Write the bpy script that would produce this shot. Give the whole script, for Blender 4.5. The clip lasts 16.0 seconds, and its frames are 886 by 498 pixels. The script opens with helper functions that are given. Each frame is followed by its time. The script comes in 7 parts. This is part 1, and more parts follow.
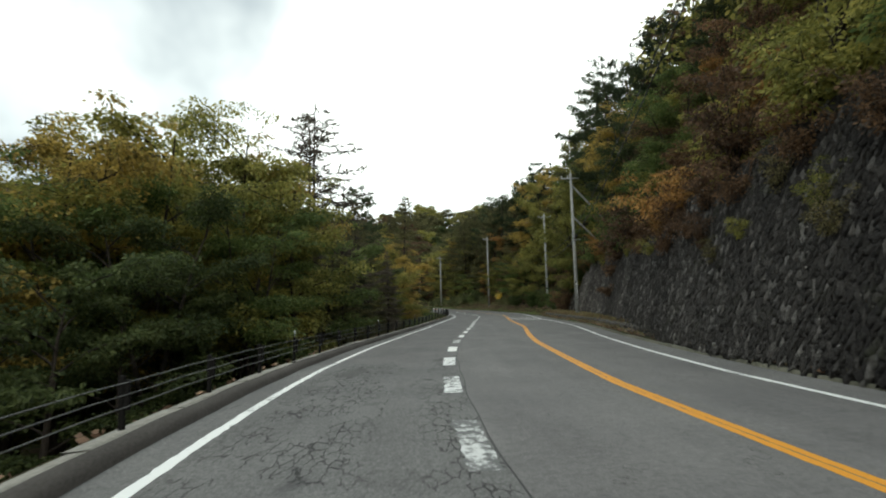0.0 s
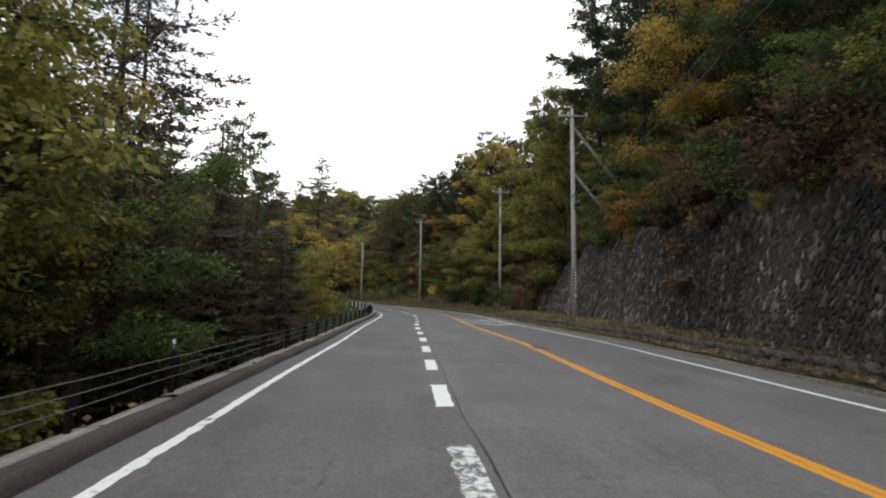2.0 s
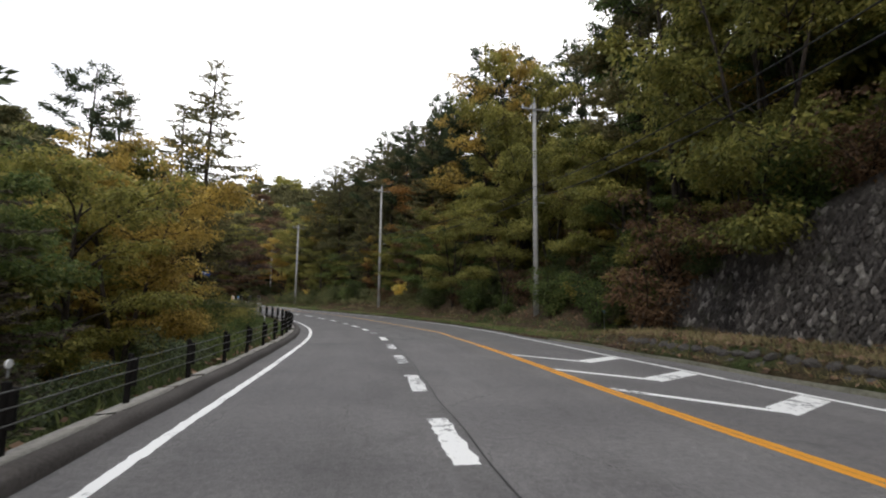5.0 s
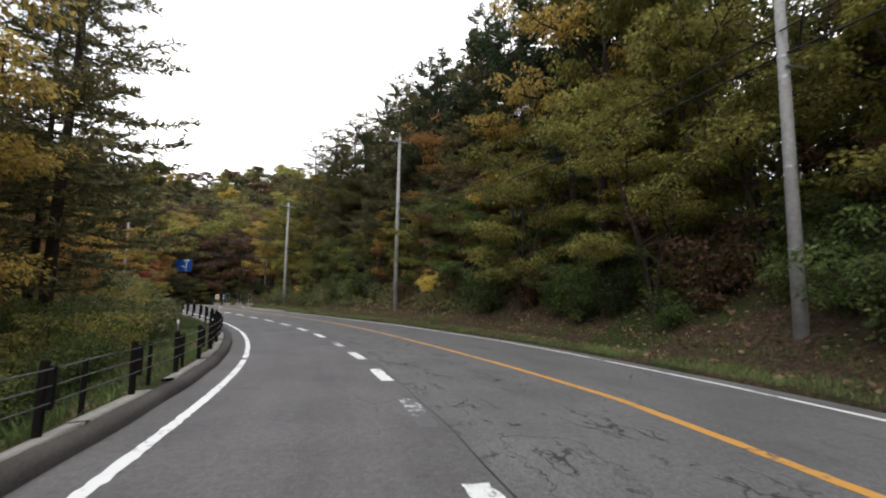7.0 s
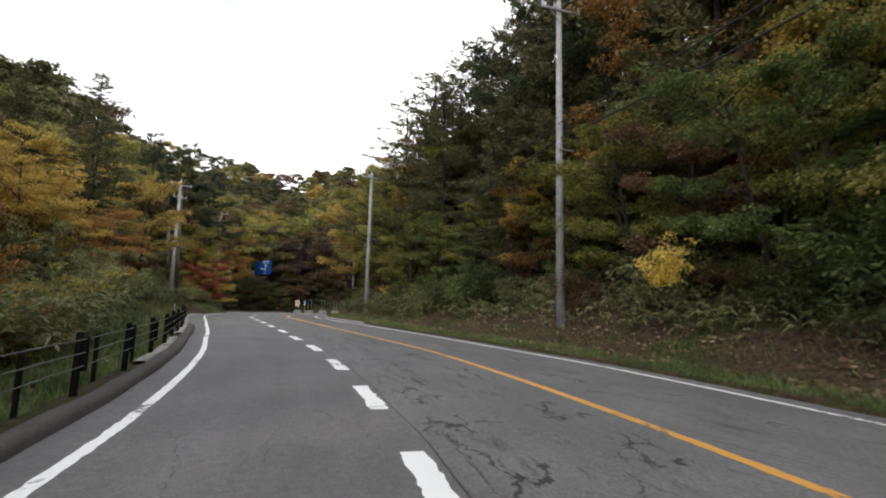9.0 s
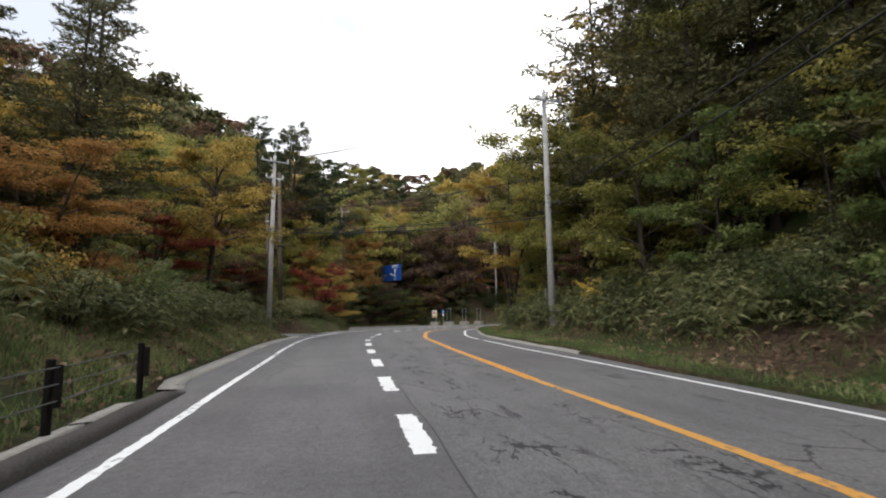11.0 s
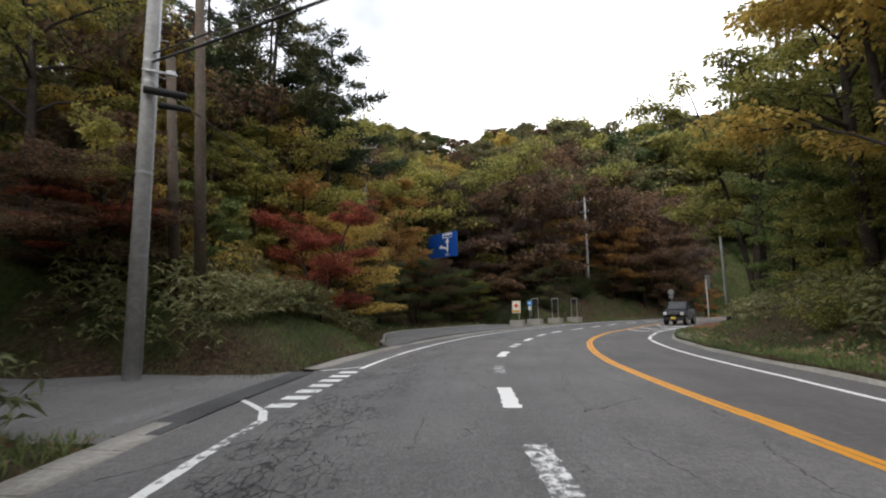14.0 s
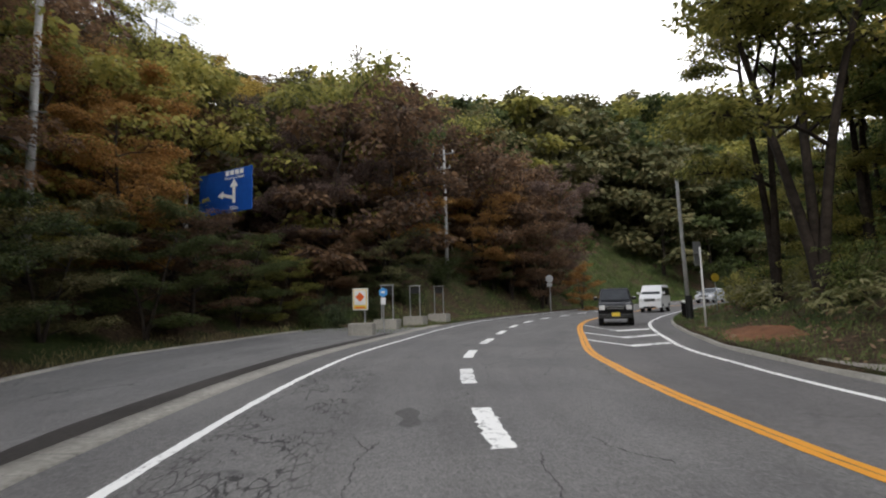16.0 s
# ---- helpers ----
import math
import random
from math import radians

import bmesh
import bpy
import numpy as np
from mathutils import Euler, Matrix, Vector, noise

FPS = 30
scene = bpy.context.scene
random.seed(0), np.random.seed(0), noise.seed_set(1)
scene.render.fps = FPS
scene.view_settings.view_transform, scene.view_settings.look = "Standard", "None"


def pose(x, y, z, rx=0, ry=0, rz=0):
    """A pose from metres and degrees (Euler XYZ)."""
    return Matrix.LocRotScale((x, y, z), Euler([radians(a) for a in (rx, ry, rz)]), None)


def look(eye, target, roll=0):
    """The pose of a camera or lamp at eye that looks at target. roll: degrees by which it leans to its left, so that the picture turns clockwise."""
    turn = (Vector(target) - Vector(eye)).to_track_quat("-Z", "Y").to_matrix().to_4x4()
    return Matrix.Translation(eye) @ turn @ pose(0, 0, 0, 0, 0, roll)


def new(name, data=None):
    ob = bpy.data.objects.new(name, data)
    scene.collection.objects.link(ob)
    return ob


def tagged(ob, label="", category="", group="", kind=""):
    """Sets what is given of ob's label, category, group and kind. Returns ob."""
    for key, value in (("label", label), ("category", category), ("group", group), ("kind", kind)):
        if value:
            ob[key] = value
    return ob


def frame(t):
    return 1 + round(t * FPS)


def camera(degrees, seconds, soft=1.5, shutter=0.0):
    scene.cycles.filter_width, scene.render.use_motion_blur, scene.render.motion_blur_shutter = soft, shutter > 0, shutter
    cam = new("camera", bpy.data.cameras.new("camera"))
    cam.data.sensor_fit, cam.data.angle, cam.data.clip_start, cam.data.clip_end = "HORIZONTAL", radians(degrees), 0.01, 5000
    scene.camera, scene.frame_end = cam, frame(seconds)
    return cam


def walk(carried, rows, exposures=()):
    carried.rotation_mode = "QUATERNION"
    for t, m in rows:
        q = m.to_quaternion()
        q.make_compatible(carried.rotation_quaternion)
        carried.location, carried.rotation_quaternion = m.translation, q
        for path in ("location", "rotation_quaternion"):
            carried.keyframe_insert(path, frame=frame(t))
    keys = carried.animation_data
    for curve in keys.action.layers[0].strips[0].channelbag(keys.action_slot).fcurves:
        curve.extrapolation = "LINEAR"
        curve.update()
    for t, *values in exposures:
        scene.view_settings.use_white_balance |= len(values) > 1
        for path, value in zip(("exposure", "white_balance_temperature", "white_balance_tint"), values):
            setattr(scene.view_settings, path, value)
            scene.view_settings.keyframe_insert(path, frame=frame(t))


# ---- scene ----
cam = camera(82.5, 16.0, soft=2.0, shutter=0.12)
# seconds, x, y, z, yaw, pitch, roll
ROWS = [
    (0.0, 0.00, 0.00, 1.450, 5.03, 6.62, 1.25),
    (0.5, -0.69, 3.98, 1.490, 1.75, 6.29, 0.91),
    (1.0, -1.21, 8.07, 1.543, -0.95, 6.26, 0.54),
    (1.5, -1.65, 12.22, 1.543, -2.71, 5.88, -0.26),
    (2.0, -1.90, 16.46, 1.529, -4.17, 6.01, -0.81),
    (2.5, -2.15, 20.71, 1.529, -5.86, 6.32, -1.12),
    (3.0, -2.27, 25.00, 1.503, -7.44, 6.24, -1.66),
    (5.5, -2.27, 46.70, 1.569, -10.03, 6.69, -0.56),
    (6.0, -2.15, 51.14, 1.623, -10.09, 6.64, -0.67),
    (6.5, -2.06, 55.66, 1.649, -9.80, 6.72, -0.92),
    (7.0, -2.08, 60.16, 1.689, -8.96, 6.74, -0.93),
    (7.5, -2.12, 64.80, 1.716, -7.72, 6.70, -1.04),
    (8.0, -2.49, 69.39, 1.729, -5.24, 6.78, -1.58),
    (8.5, -2.99, 74.00, 1.729, -2.10, 6.74, -1.98),
    (9.0, -3.76, 78.54, 1.809, 1.27, 7.53, -1.45),
    (9.5, -4.87, 83.03, 1.914, 5.19, 8.19, -1.43),
    (10.0, -6.16, 87.26, 2.033, 9.34, 8.19, -0.56),
    (12.5, -14.65, 105.60, 2.565, 20.19, 7.80, 0.57),
    (13.0, -16.55, 109.19, 2.670, 20.09, 7.52, 0.61),
    (13.5, -18.49, 112.97, 2.747, 19.97, 7.29, 0.71),
    (14.0, -20.32, 116.70, 2.793, 19.02, 7.13, 0.87),
    (14.5, -22.04, 120.82, 2.840, 14.40, 6.97, 1.08),
    (15.0, -23.40, 125.06, 2.872, 9.46, 6.65, 1.41),
    (15.5, -24.35, 129.54, 2.936, 4.01, 6.41, 1.08),
    (16.0, -24.95, 134.07, 2.920, -1.84, 5.93, 1.60),
]
walk(cam, [(t, pose(x, y, z, 90 + pitch, roll, yaw)) for t, x, y, z, yaw, pitch, roll in ROWS], exposures=[(0.0, 0.3, 6500, -4), (1.0, 0.42, 6500, 3), (2.0, 0.5, 6500, 8), (3.0, 0.58, 6500, 10), (5.5, 0.58, 6500, 10), (7.0, 0.78, 6500, 10), (8.5, 0.74, 6500, 10), (10.0, 0.86, 6500, 10), (12.5, 0.81, 6500, 10), (13.5, 0.77, 6500, 10), (15.0, 0.72, 6500, 10), (16.0, 0.66, 6500, 10)])

# ---- sky and sun: bright overcast ----
SUN_EL, SUN_AZ = radians(42), radians(200)
world = bpy.data.worlds.new("overcast_sky")
scene.world = world
world.use_nodes = True
wn, wl = world.node_tree.nodes, world.node_tree.links
sky = wn.new("ShaderNodeTexSky")
sky.sky_type, sky.sun_disc, sky.sun_elevation, sky.sun_rotation = "NISHITA", False, SUN_EL, SUN_AZ
dim = wn.new("ShaderNodeVectorMath")
dim.operation = "SCALE"
dim.inputs["Scale"].default_value = 0.11
wl.new(sky.outputs[0], dim.inputs[0])
where = wn.new("ShaderNodeTexCoord")
clouds = wn.new("ShaderNodeTexNoise")
clouds.inputs["Scale"].default_value, clouds.inputs["Detail"].default_value, clouds.inputs["Roughness"].default_value = 1.5, 5, 0.45
wl.new(where.outputs["Generated"], clouds.inputs["Vector"])
shade = wn.new("ShaderNodeValToRGB")
shade.color_ramp.elements[0].position, shade.color_ramp.elements[0].color = 0.44, (0.52, 0.55, 0.61, 1)
shade.color_ramp.elements[1].position, shade.color_ramp.elements[1].color = 0.6, (1.76, 1.73, 1.73, 1)
wl.new(clouds.outputs["Fac"], shade.inputs[0])
blend = wn.new("ShaderNodeMixRGB")
blend.inputs[0].default_value = 0.88
wl.new(dim.outputs[0], blend.inputs[1])
wl.new(shade.outputs[0], blend.inputs[2])
wl.new(blend.outputs[0], wn["Background"].inputs["Color"])
wn["Background"].inputs["Strength"].default_value = 1.0
sun = new("sun", bpy.data.lights.new("sun", "SUN"))
sun.data.energy, sun.data.angle, sun.data.color = 0.7, radians(25), (1.0, 0.96, 0.9)
sun.matrix_world = look((0, 0, 60), (60 * math.sin(SUN_AZ) * -1, 60 * math.cos(SUN_AZ) * -1, 60 - 60 * math.tan(SUN_EL)))

# ---- materials ----


def material(name, rough=0.8, metal=0.0, colour=(0.5, 0.5, 0.5), spec=0.3):
    m = bpy.data.materials.new(name)
    m.use_nodes = True
    b = m.node_tree.nodes["Principled BSDF"]
    b.inputs["Roughness"].default_value, b.inputs["Metallic"].default_value = rough, metal
    b.inputs["Base Color"].default_value, b.inputs["Specular IOR Level"].default_value = (*colour, 1), spec
    return m, m.node_tree, b


def put(nt, kind, links=None, **values):
    n = nt.nodes.new(kind)
    for key, value in values.items():
        n.inputs[key.replace("_", " ")].default_value = value
    for key, source in (links or {}).items():
        nt.links.new(source, n.inputs[key])
    return n


def maths(nt, op, a, b=0.0, clamp=False):
    n = nt.nodes.new("ShaderNodeMath")
    n.operation, n.use_clamp = op, clamp
    for i, v in enumerate((a, b)):
        if isinstance(v, (int, float)):
            n.inputs[i].default_value = v
        else:
            nt.links.new(v, n.inputs[i])
    return n.outputs[0]


def ramp(nt, source, *stops):
    n = nt.nodes.new("ShaderNodeValToRGB")
    els = n.color_ramp.elements
    while len(els) < len(stops):
        els.new(0.5)
    for e, (at, c) in zip(els, stops):
        e.position, e.color = at, (*c, 1) if len(c) == 3 else c
    nt.links.new(source, n.inputs[0])
    return n.outputs[0]


def mix(nt, fac, a, b, mode="MIX"):
    n = nt.nodes.new("ShaderNodeMixRGB")
    n.blend_type = mode
    for i, v in enumerate((fac, a, b)):
        if isinstance(v, (int, float)):
            n.inputs[i].default_value = v
        elif isinstance(v, tuple):
            n.inputs[i].default_value = (*v, 1)
        else:
            nt.links.new(v, n.inputs[i])
    return n.outputs[0]


def relief(nt, bsdf, height, strength, distance=0.02):
    n = put(nt, "ShaderNodeBump", {"Height": height}, Strength=strength, Distance=distance)
    nt.links.new(n.outputs[0], bsdf.inputs["Normal"])


def band(nt, value, lo, hi, soft):
    up = nt.nodes.new("ShaderNodeMapRange")
    up.interpolation_type = "SMOOTHSTEP"
    dn = nt.nodes.new("ShaderNodeMapRange")
    dn.interpolation_type = "SMOOTHSTEP"
    for n, (a, b) in ((up, (lo - soft, lo + soft)), (dn, (hi + soft, hi - soft))):
        n.inputs["From Min"].default_value, n.inputs["From Max"].default_value = (a, b) if a < b else (b, a)
        nt.links.new(value, n.inputs["Value"])
    return maths(nt, "MULTIPLY", up.outputs[0], maths(nt, "SUBTRACT", 1.0, dn.outputs[0]))


def coords(nt, uv=False):
    n = nt.nodes.new("ShaderNodeTexCoord")
    return n.outputs["UV" if uv else "Object"]


def speckled(name, dark, light, scale, rough=0.85, bump=0.3, uv=False, big=0.6, metal=0.0, spec=0.3, depth=0.01):
    """A surface with grain and broad uneven staining."""
    m, nt, b = material(name, rough, metal, light, spec)
    v = coords(nt, uv)
    fine = put(nt, "ShaderNodeTexNoise", {"Vector": v}, Scale=scale, Detail=5.0, Roughness=0.65).outputs["Fac"]
    broad = put(nt, "ShaderNodeTexNoise", {"Vector": v}, Scale=big, Detail=4.0).outputs["Fac"]
    both = maths(nt, "ADD", maths(nt, "MULTIPLY", fine, 0.55), maths(nt, "MULTIPLY", broad, 0.45))
    nt.links.new(ramp(nt, both, (0.35, dark), (0.65, light)), b.inputs["Base Color"])
    relief(nt, b, fine, bump, depth)
    return m


def asphalt_material(name, tone, smooth=False):
    """Worn asphalt; a smooth lane has finer grain, a cooler hue and hardly a crack."""
    m, nt, b = material(name, 0.82, 0, (tone, tone, tone), 0.35)
    v = coords(nt, True)
    split = put(nt, "ShaderNodeSeparateXYZ", {0: v})
    across, along = split.outputs[0], split.outputs[1]
    stretch = put(nt, "ShaderNodeMapping", {"Vector": v})
    stretch.inputs["Scale"].default_value = (1.3, 0.12, 1)
    wear = put(nt, "ShaderNodeTexNoise", {"Vector": stretch.outputs[0]}, Scale=1.0, Detail=6.0, Roughness=0.6).outputs["Fac"]
    patchy = put(nt, "ShaderNodeTexNoise", {"Vector": v}, Scale=0.5, Detail=5.0).outputs["Fac"]
    grit = put(nt, "ShaderNodeTexNoise", {"Vector": v}, Scale=95.0, Detail=3.0, Roughness=0.7).outputs["Fac"]
    g = tone
    col = ramp(nt, wear, (0.3, (g * 0.75, g * 0.72, g * 0.71)), (0.7, (g * 1.23, g * 1.2, g * 1.18)))
    col = mix(nt, 0.5, col, ramp(nt, patchy, (0.35, (g * 0.76, g * 0.74, g * 0.73)), (0.65, (g * 1.25, g * 1.22, g * 1.17))))
    col = mix(nt, 0.75, col, ramp(nt, grit, (0.3, (0.22,) * 3), (0.7, (0.85,) * 3)), "OVERLAY")
    grain = put(nt, "ShaderNodeTexNoise", {"Vector": v}, Scale=9.0, Detail=6.0, Roughness=0.75).outputs["Fac"]
    col = mix(nt, 0.45, col, ramp(nt, grain, (0.32, (0.28,) * 3), (0.68, (0.76,) * 3)), "OVERLAY")
    stones = put(nt, "ShaderNodeTexNoise", {"Vector": v}, Scale=30.0, Detail=4.0, Roughness=0.8).outputs["Fac"]
    low, high = (0.72, 1.28) if smooth else (0.52, 1.5)
    col = mix(nt, 1.0, col, ramp(nt, stones, (0.34, (low,) * 3), (0.5, (1.0,) * 3), (0.66, (high,) * 3)), "MULTIPLY")
    # crazed asphalt in three stretches
    wobble = put(nt, "ShaderNodeTexNoise", {"Vector": v}, Scale=1.7, Detail=4.0, Roughness=0.7).outputs["Color"]
    bent = mix(nt, 0.28, v, wobble, "ADD")
    cell = nt.nodes.new("ShaderNodeTexVoronoi")
    cell.feature = "DISTANCE_TO_EDGE"
    cell.inputs["Scale"].default_value = 5.2
    squash = put(nt, "ShaderNodeMapping", {"Vector": bent})
    squash.inputs["Scale"].default_value = (1.7, 0.5, 1)
    nt.links.new(squash.outputs[0], cell.inputs["Vector"])
    line = maths(nt, "LESS_THAN", cell.outputs["Distance"], 0.042)
    broken = put(nt, "ShaderNodeTexNoise", {"Vector": v}, Scale=1.1, Detail=3.0).outputs["Fac"]
    gaps = maths(nt, "GREATER_THAN", broken, 0.47)
    zones = None
    for s0, s1, u0, u1 in ((-20, 13, -2.0, -0.4), (-20, 15, 0.1, 0.95), (122, 150, -2.0, -0.6)):
        z = maths(nt, "MULTIPLY", band(nt, along, s0, s1, 1.5), band(nt, across, u0, u1, 0.35))
        zones = z if zones is None else maths(nt, "MAXIMUM", zones, z)
    # long torn cracks along the wheel tracks of the old lanes
    tracks = maths(nt, "MULTIPLY", band(nt, along, 60, 114, 2.0), maths(nt, "MAXIMUM", band(nt, across, 1.25, 2.3, 0.3), band(nt, across, 2.9, 3.7, 0.3)))
    pull = put(nt, "ShaderNodeMapping", {"Vector": mix(nt, 0.5, v, wobble, "ADD")})
    pull.inputs["Scale"].default_value = (1.0, 0.2, 1)
    cell3 = nt.nodes.new("ShaderNodeTexVoronoi")
    cell3.feature = "DISTANCE_TO_EDGE"
    cell3.inputs["Scale"].default_value = 3.4
    nt.links.new(pull.outputs[0], cell3.inputs["Vector"])
    torn = maths(nt, "MULTIPLY", maths(nt, "LESS_THAN", cell3.outputs["Distance"], 0.036), maths(nt, "GREATER_THAN", broken, 0.53))
    if smooth:
        zones, tracks = maths(nt, "MULTIPLY", zones, 0.0), maths(nt, "MULTIPLY", tracks, 0.0)
    crack = maths(nt, "MAXIMUM", maths(nt, "MULTIPLY", maths(nt, "MULTIPLY", line, gaps), zones), maths(nt, "MULTIPLY", torn, tracks))
    # a few long lone cracks
    lone = put(nt, "ShaderNodeMapping", {"Vector": bent})
    lone.inputs["Scale"].default_value = (0.42, 0.13, 1)
    cell2 = nt.nodes.new("ShaderNodeTexVoronoi")
    cell2.feature = "DISTANCE_TO_EDGE"
    nt.links.new(lone.outputs[0], cell2.inputs["Vector"])
    cell2.inputs["Scale"].default_value = 1.6
    sparse = maths(nt, "GREATER_THAN", put(nt, "ShaderNodeTexNoise", {"Vector": v}, Scale=0.5, Detail=2.0).outputs["Fac"], 0.52)
    crack = maths(nt, "MAXIMUM", crack, maths(nt, "MULTIPLY", maths(nt, "LESS_THAN", cell2.outputs["Distance"], 0.0015 if smooth else 0.004), sparse))
    # dark bitumen stains
    spots = put(nt, "ShaderNodeTexNoise", {"Vector": v}, Scale=0.9, Detail=5.0, Roughness=0.65, Distortion=0.8).outputs["Fac"]
    oily = maths(nt, "MULTIPLY", band(nt, along, 74, 116, 3.0), maths(nt, "MAXIMUM", band(nt, across, 4.9, 6.6, 0.4), band(nt, across, 1.4, 3.0, 0.5)))
    streak = put(nt, "ShaderNodeMapping", {"Vector": bent})
    streak.inputs["Scale"].default_value = (3.2, 0.55, 1)
    drips = put(nt, "ShaderNodeTexNoise", {"Vector": streak.outputs[0]}, Scale=1.0, Detail=6.0, Roughness=0.7).outputs["Fac"]
    stain = maths(nt, "MULTIPLY", ramp(nt, spots, (0.6, (0, 0, 0)), (0.68, (0.6, 0.6, 0.6))), maths(nt, "MAXIMUM", zones, 0.3))
    if not smooth:
        stain = maths(nt, "MAXIMUM", stain, maths(nt, "MULTIPLY", ramp(nt, drips, (0.56, (0, 0, 0)), (0.66, (0.75, 0.75, 0.75))), oily))
    col = mix(nt, stain, col, (0.03, 0.03, 0.032))
    col = mix(nt, maths(nt, "MULTIPLY", crack, 0.85), col, (0.012, 0.012, 0.012))
    if smooth:
        col = mix(nt, 1.0, col, (1.0, 0.985, 0.99), "MULTIPLY")
    nt.links.new(col, b.inputs["Base Color"])
    relief(nt, b, maths(nt, "SUBTRACT", grit, maths(nt, "MULTIPLY", crack, 1.5)), 0.35, 0.006)
    return m


def paint_material(name, colour, wear=0.44):
    m, nt, b = material(name, 0.6, 0, colour, 0.3)
    v = coords(nt, True)
    n1 = put(nt, "ShaderNodeTexNoise", {"Vector": v}, Scale=7.0, Detail=7.0, Roughness=0.75).outputs["Fac"]
    n2 = put(nt, "ShaderNodeTexNoise", {"Vector": v}, Scale=0.55, Detail=2.0).outputs["Fac"]
    both = maths(nt, "ADD", maths(nt, "MULTIPLY", n1, 0.6), maths(nt, "MULTIPLY", n2, 0.4))
    grit = put(nt, "ShaderNodeTexNoise", {"Vector": v}, Scale=60.0, Detail=3.0).outputs["Fac"]
    fresh = mix(nt, 0.35, colour, ramp(nt, grit, (0.3, (0.3,) * 3), (0.7, (0.8,) * 3)), "OVERLAY")
    nt.links.new(mix(nt, ramp(nt, both, (wear - 0.03, (1, 1, 1)), (wear + 0.03, (0, 0, 0))), fresh, (0.11, 0.11, 0.11)), b.inputs["Base Color"])
    relief(nt, b, grit, 0.25, 0.004)
    return m


def leaf_material(name, dark, mid, light, through_light=0.5, rough=0.55):
    """Leaves: the hue varies from leaf to leaf, from clump to clump and from plant to plant."""
    dark, mid, light = (tuple(min(0.9, 1.5 * (0.82 * q + 0.18 * (0.3 * c[0] + 0.6 * c[1] + 0.1 * c[2]))) for q in c) for c in (dark, mid, light))
    m, nt, b = material(name, rough, 0, mid, 0.25)
    rand = nt.nodes.new("ShaderNodeNewGeometry").outputs["Random Per Island"]
    plant = nt.nodes.new("ShaderNodeObjectInfo").outputs["Random"]
    clump = put(nt, "ShaderNodeTexNoise", {"Vector": coords(nt)}, Scale=0.55, Detail=2.0).outputs["Fac"]
    f = maths(nt, "ADD", maths(nt, "MULTIPLY", rand, 0.4), maths(nt, "ADD", maths(nt, "MULTIPLY", clump, 0.75), maths(nt, "MULTIPLY", plant, 0.25)))
    col = ramp(nt, maths(nt, "SUBTRACT", f, 0.2), (0.22, dark), (0.5, mid), (0.85, light))
    nt.links.new(col, b.inputs["Base Color"])
    back = put(nt, "ShaderNodeBsdfTranslucent", {"Color": col})
    both = put(nt, "ShaderNodeMixShader", {1: b.outputs[0], 2: back.outputs[0]}, Fac=through_light)
    nt.links.new(both.outputs[0], nt.nodes["Material Output"].inputs["Surface"])
    return m


ASPHALT = asphalt_material("worn_asphalt", 0.133)
LAYBY = asphalt_material("layby_asphalt", 0.16)
PALER = asphalt_material("even_lane_asphalt", 0.14, True)
NEWER = asphalt_material("smooth_lane_asphalt", 0.122, True)
WHITEX = paint_material("flaking_edge_paint", (0.84, 0.84, 0.82), 0.46)
WHITE = paint_material("worn_white_paint", (0.86, 0.86, 0.84), 0.425)
DASHW = paint_material("flaking_white_paint", (0.84, 0.84, 0.82), 0.41)
DASHS = paint_material("streaky_white_paint", (0.76, 0.76, 0.75), 0.475)
DASHX = paint_material("half_lost_white_paint", (0.6, 0.6, 0.59), 0.53)
ORANGEW = paint_material("worn_orange_paint", (0.66, 0.33, 0.08), 0.43)
ORANGE = paint_material("orange_paint", (0.72, 0.31, 0.035), 0.37)
MOSSY = speckled("mossy_concrete", (0.06, 0.06, 0.04), (0.2, 0.19, 0.15), 11, 0.95, 0.5)
CONCRETE = speckled("weathered_concrete", (0.2, 0.19, 0.168), (0.43, 0.41, 0.365), 14, 0.9, 0.35)
POLE_CON = speckled("pole_concrete", (0.24, 0.24, 0.23), (0.42, 0.41, 0.4), 9, 0.85, 0.15, big=1.5)
KERB_WORN = speckled("worn_kerb_asphalt", (0.04, 0.035, 0.031), (0.105, 0.094, 0.086), 30, 0.9, 0.4)
KERB_DARK = speckled("dark_kerb_asphalt", (0.026, 0.023, 0.021), (0.07, 0.062, 0.057), 30, 0.9, 0.4)
DRAIN = speckled("worn_drain_concrete", (0.05, 0.05, 0.052), (0.12, 0.12, 0.122), 24, 0.85, 0.3)
PATCH = speckled("worn_bitumen_patch", (0.055, 0.054, 0.053), (0.125, 0.122, 0.118), 18, 0.85, 0.3)
SEAM = speckled("joint_bitumen", (0.008, 0.008, 0.008), (0.03, 0.03, 0.03), 40, 0.6, 0.3)
BARK = speckled("bark", (0.012, 0.009, 0.007), (0.06, 0.046, 0.036), 9, 0.95, 0.6, big=2.5, depth=0.03)
BARK_PALE = speckled("pale_bark", (0.09, 0.08, 0.07), (0.3, 0.28, 0.25), 7, 0.9, 0.5, big=3.0, depth=0.02)
POST_DARK = speckled("dark_brown_coating", (0.005, 0.0045, 0.004), (0.013, 0.0115, 0.0105), 25, 0.8, 0.1, spec=0.12)
ROPE = speckled("weathered_wire_rope", (0.07, 0.07, 0.07), (0.17, 0.17, 0.165), 40, 0.6, 0.1, metal=0.4)
STEEL = speckled("galvanised_steel", (0.3, 0.31, 0.32), (0.52, 0.53, 0.54), 30, 0.45, 0.05, metal=0.85, spec=0.5)
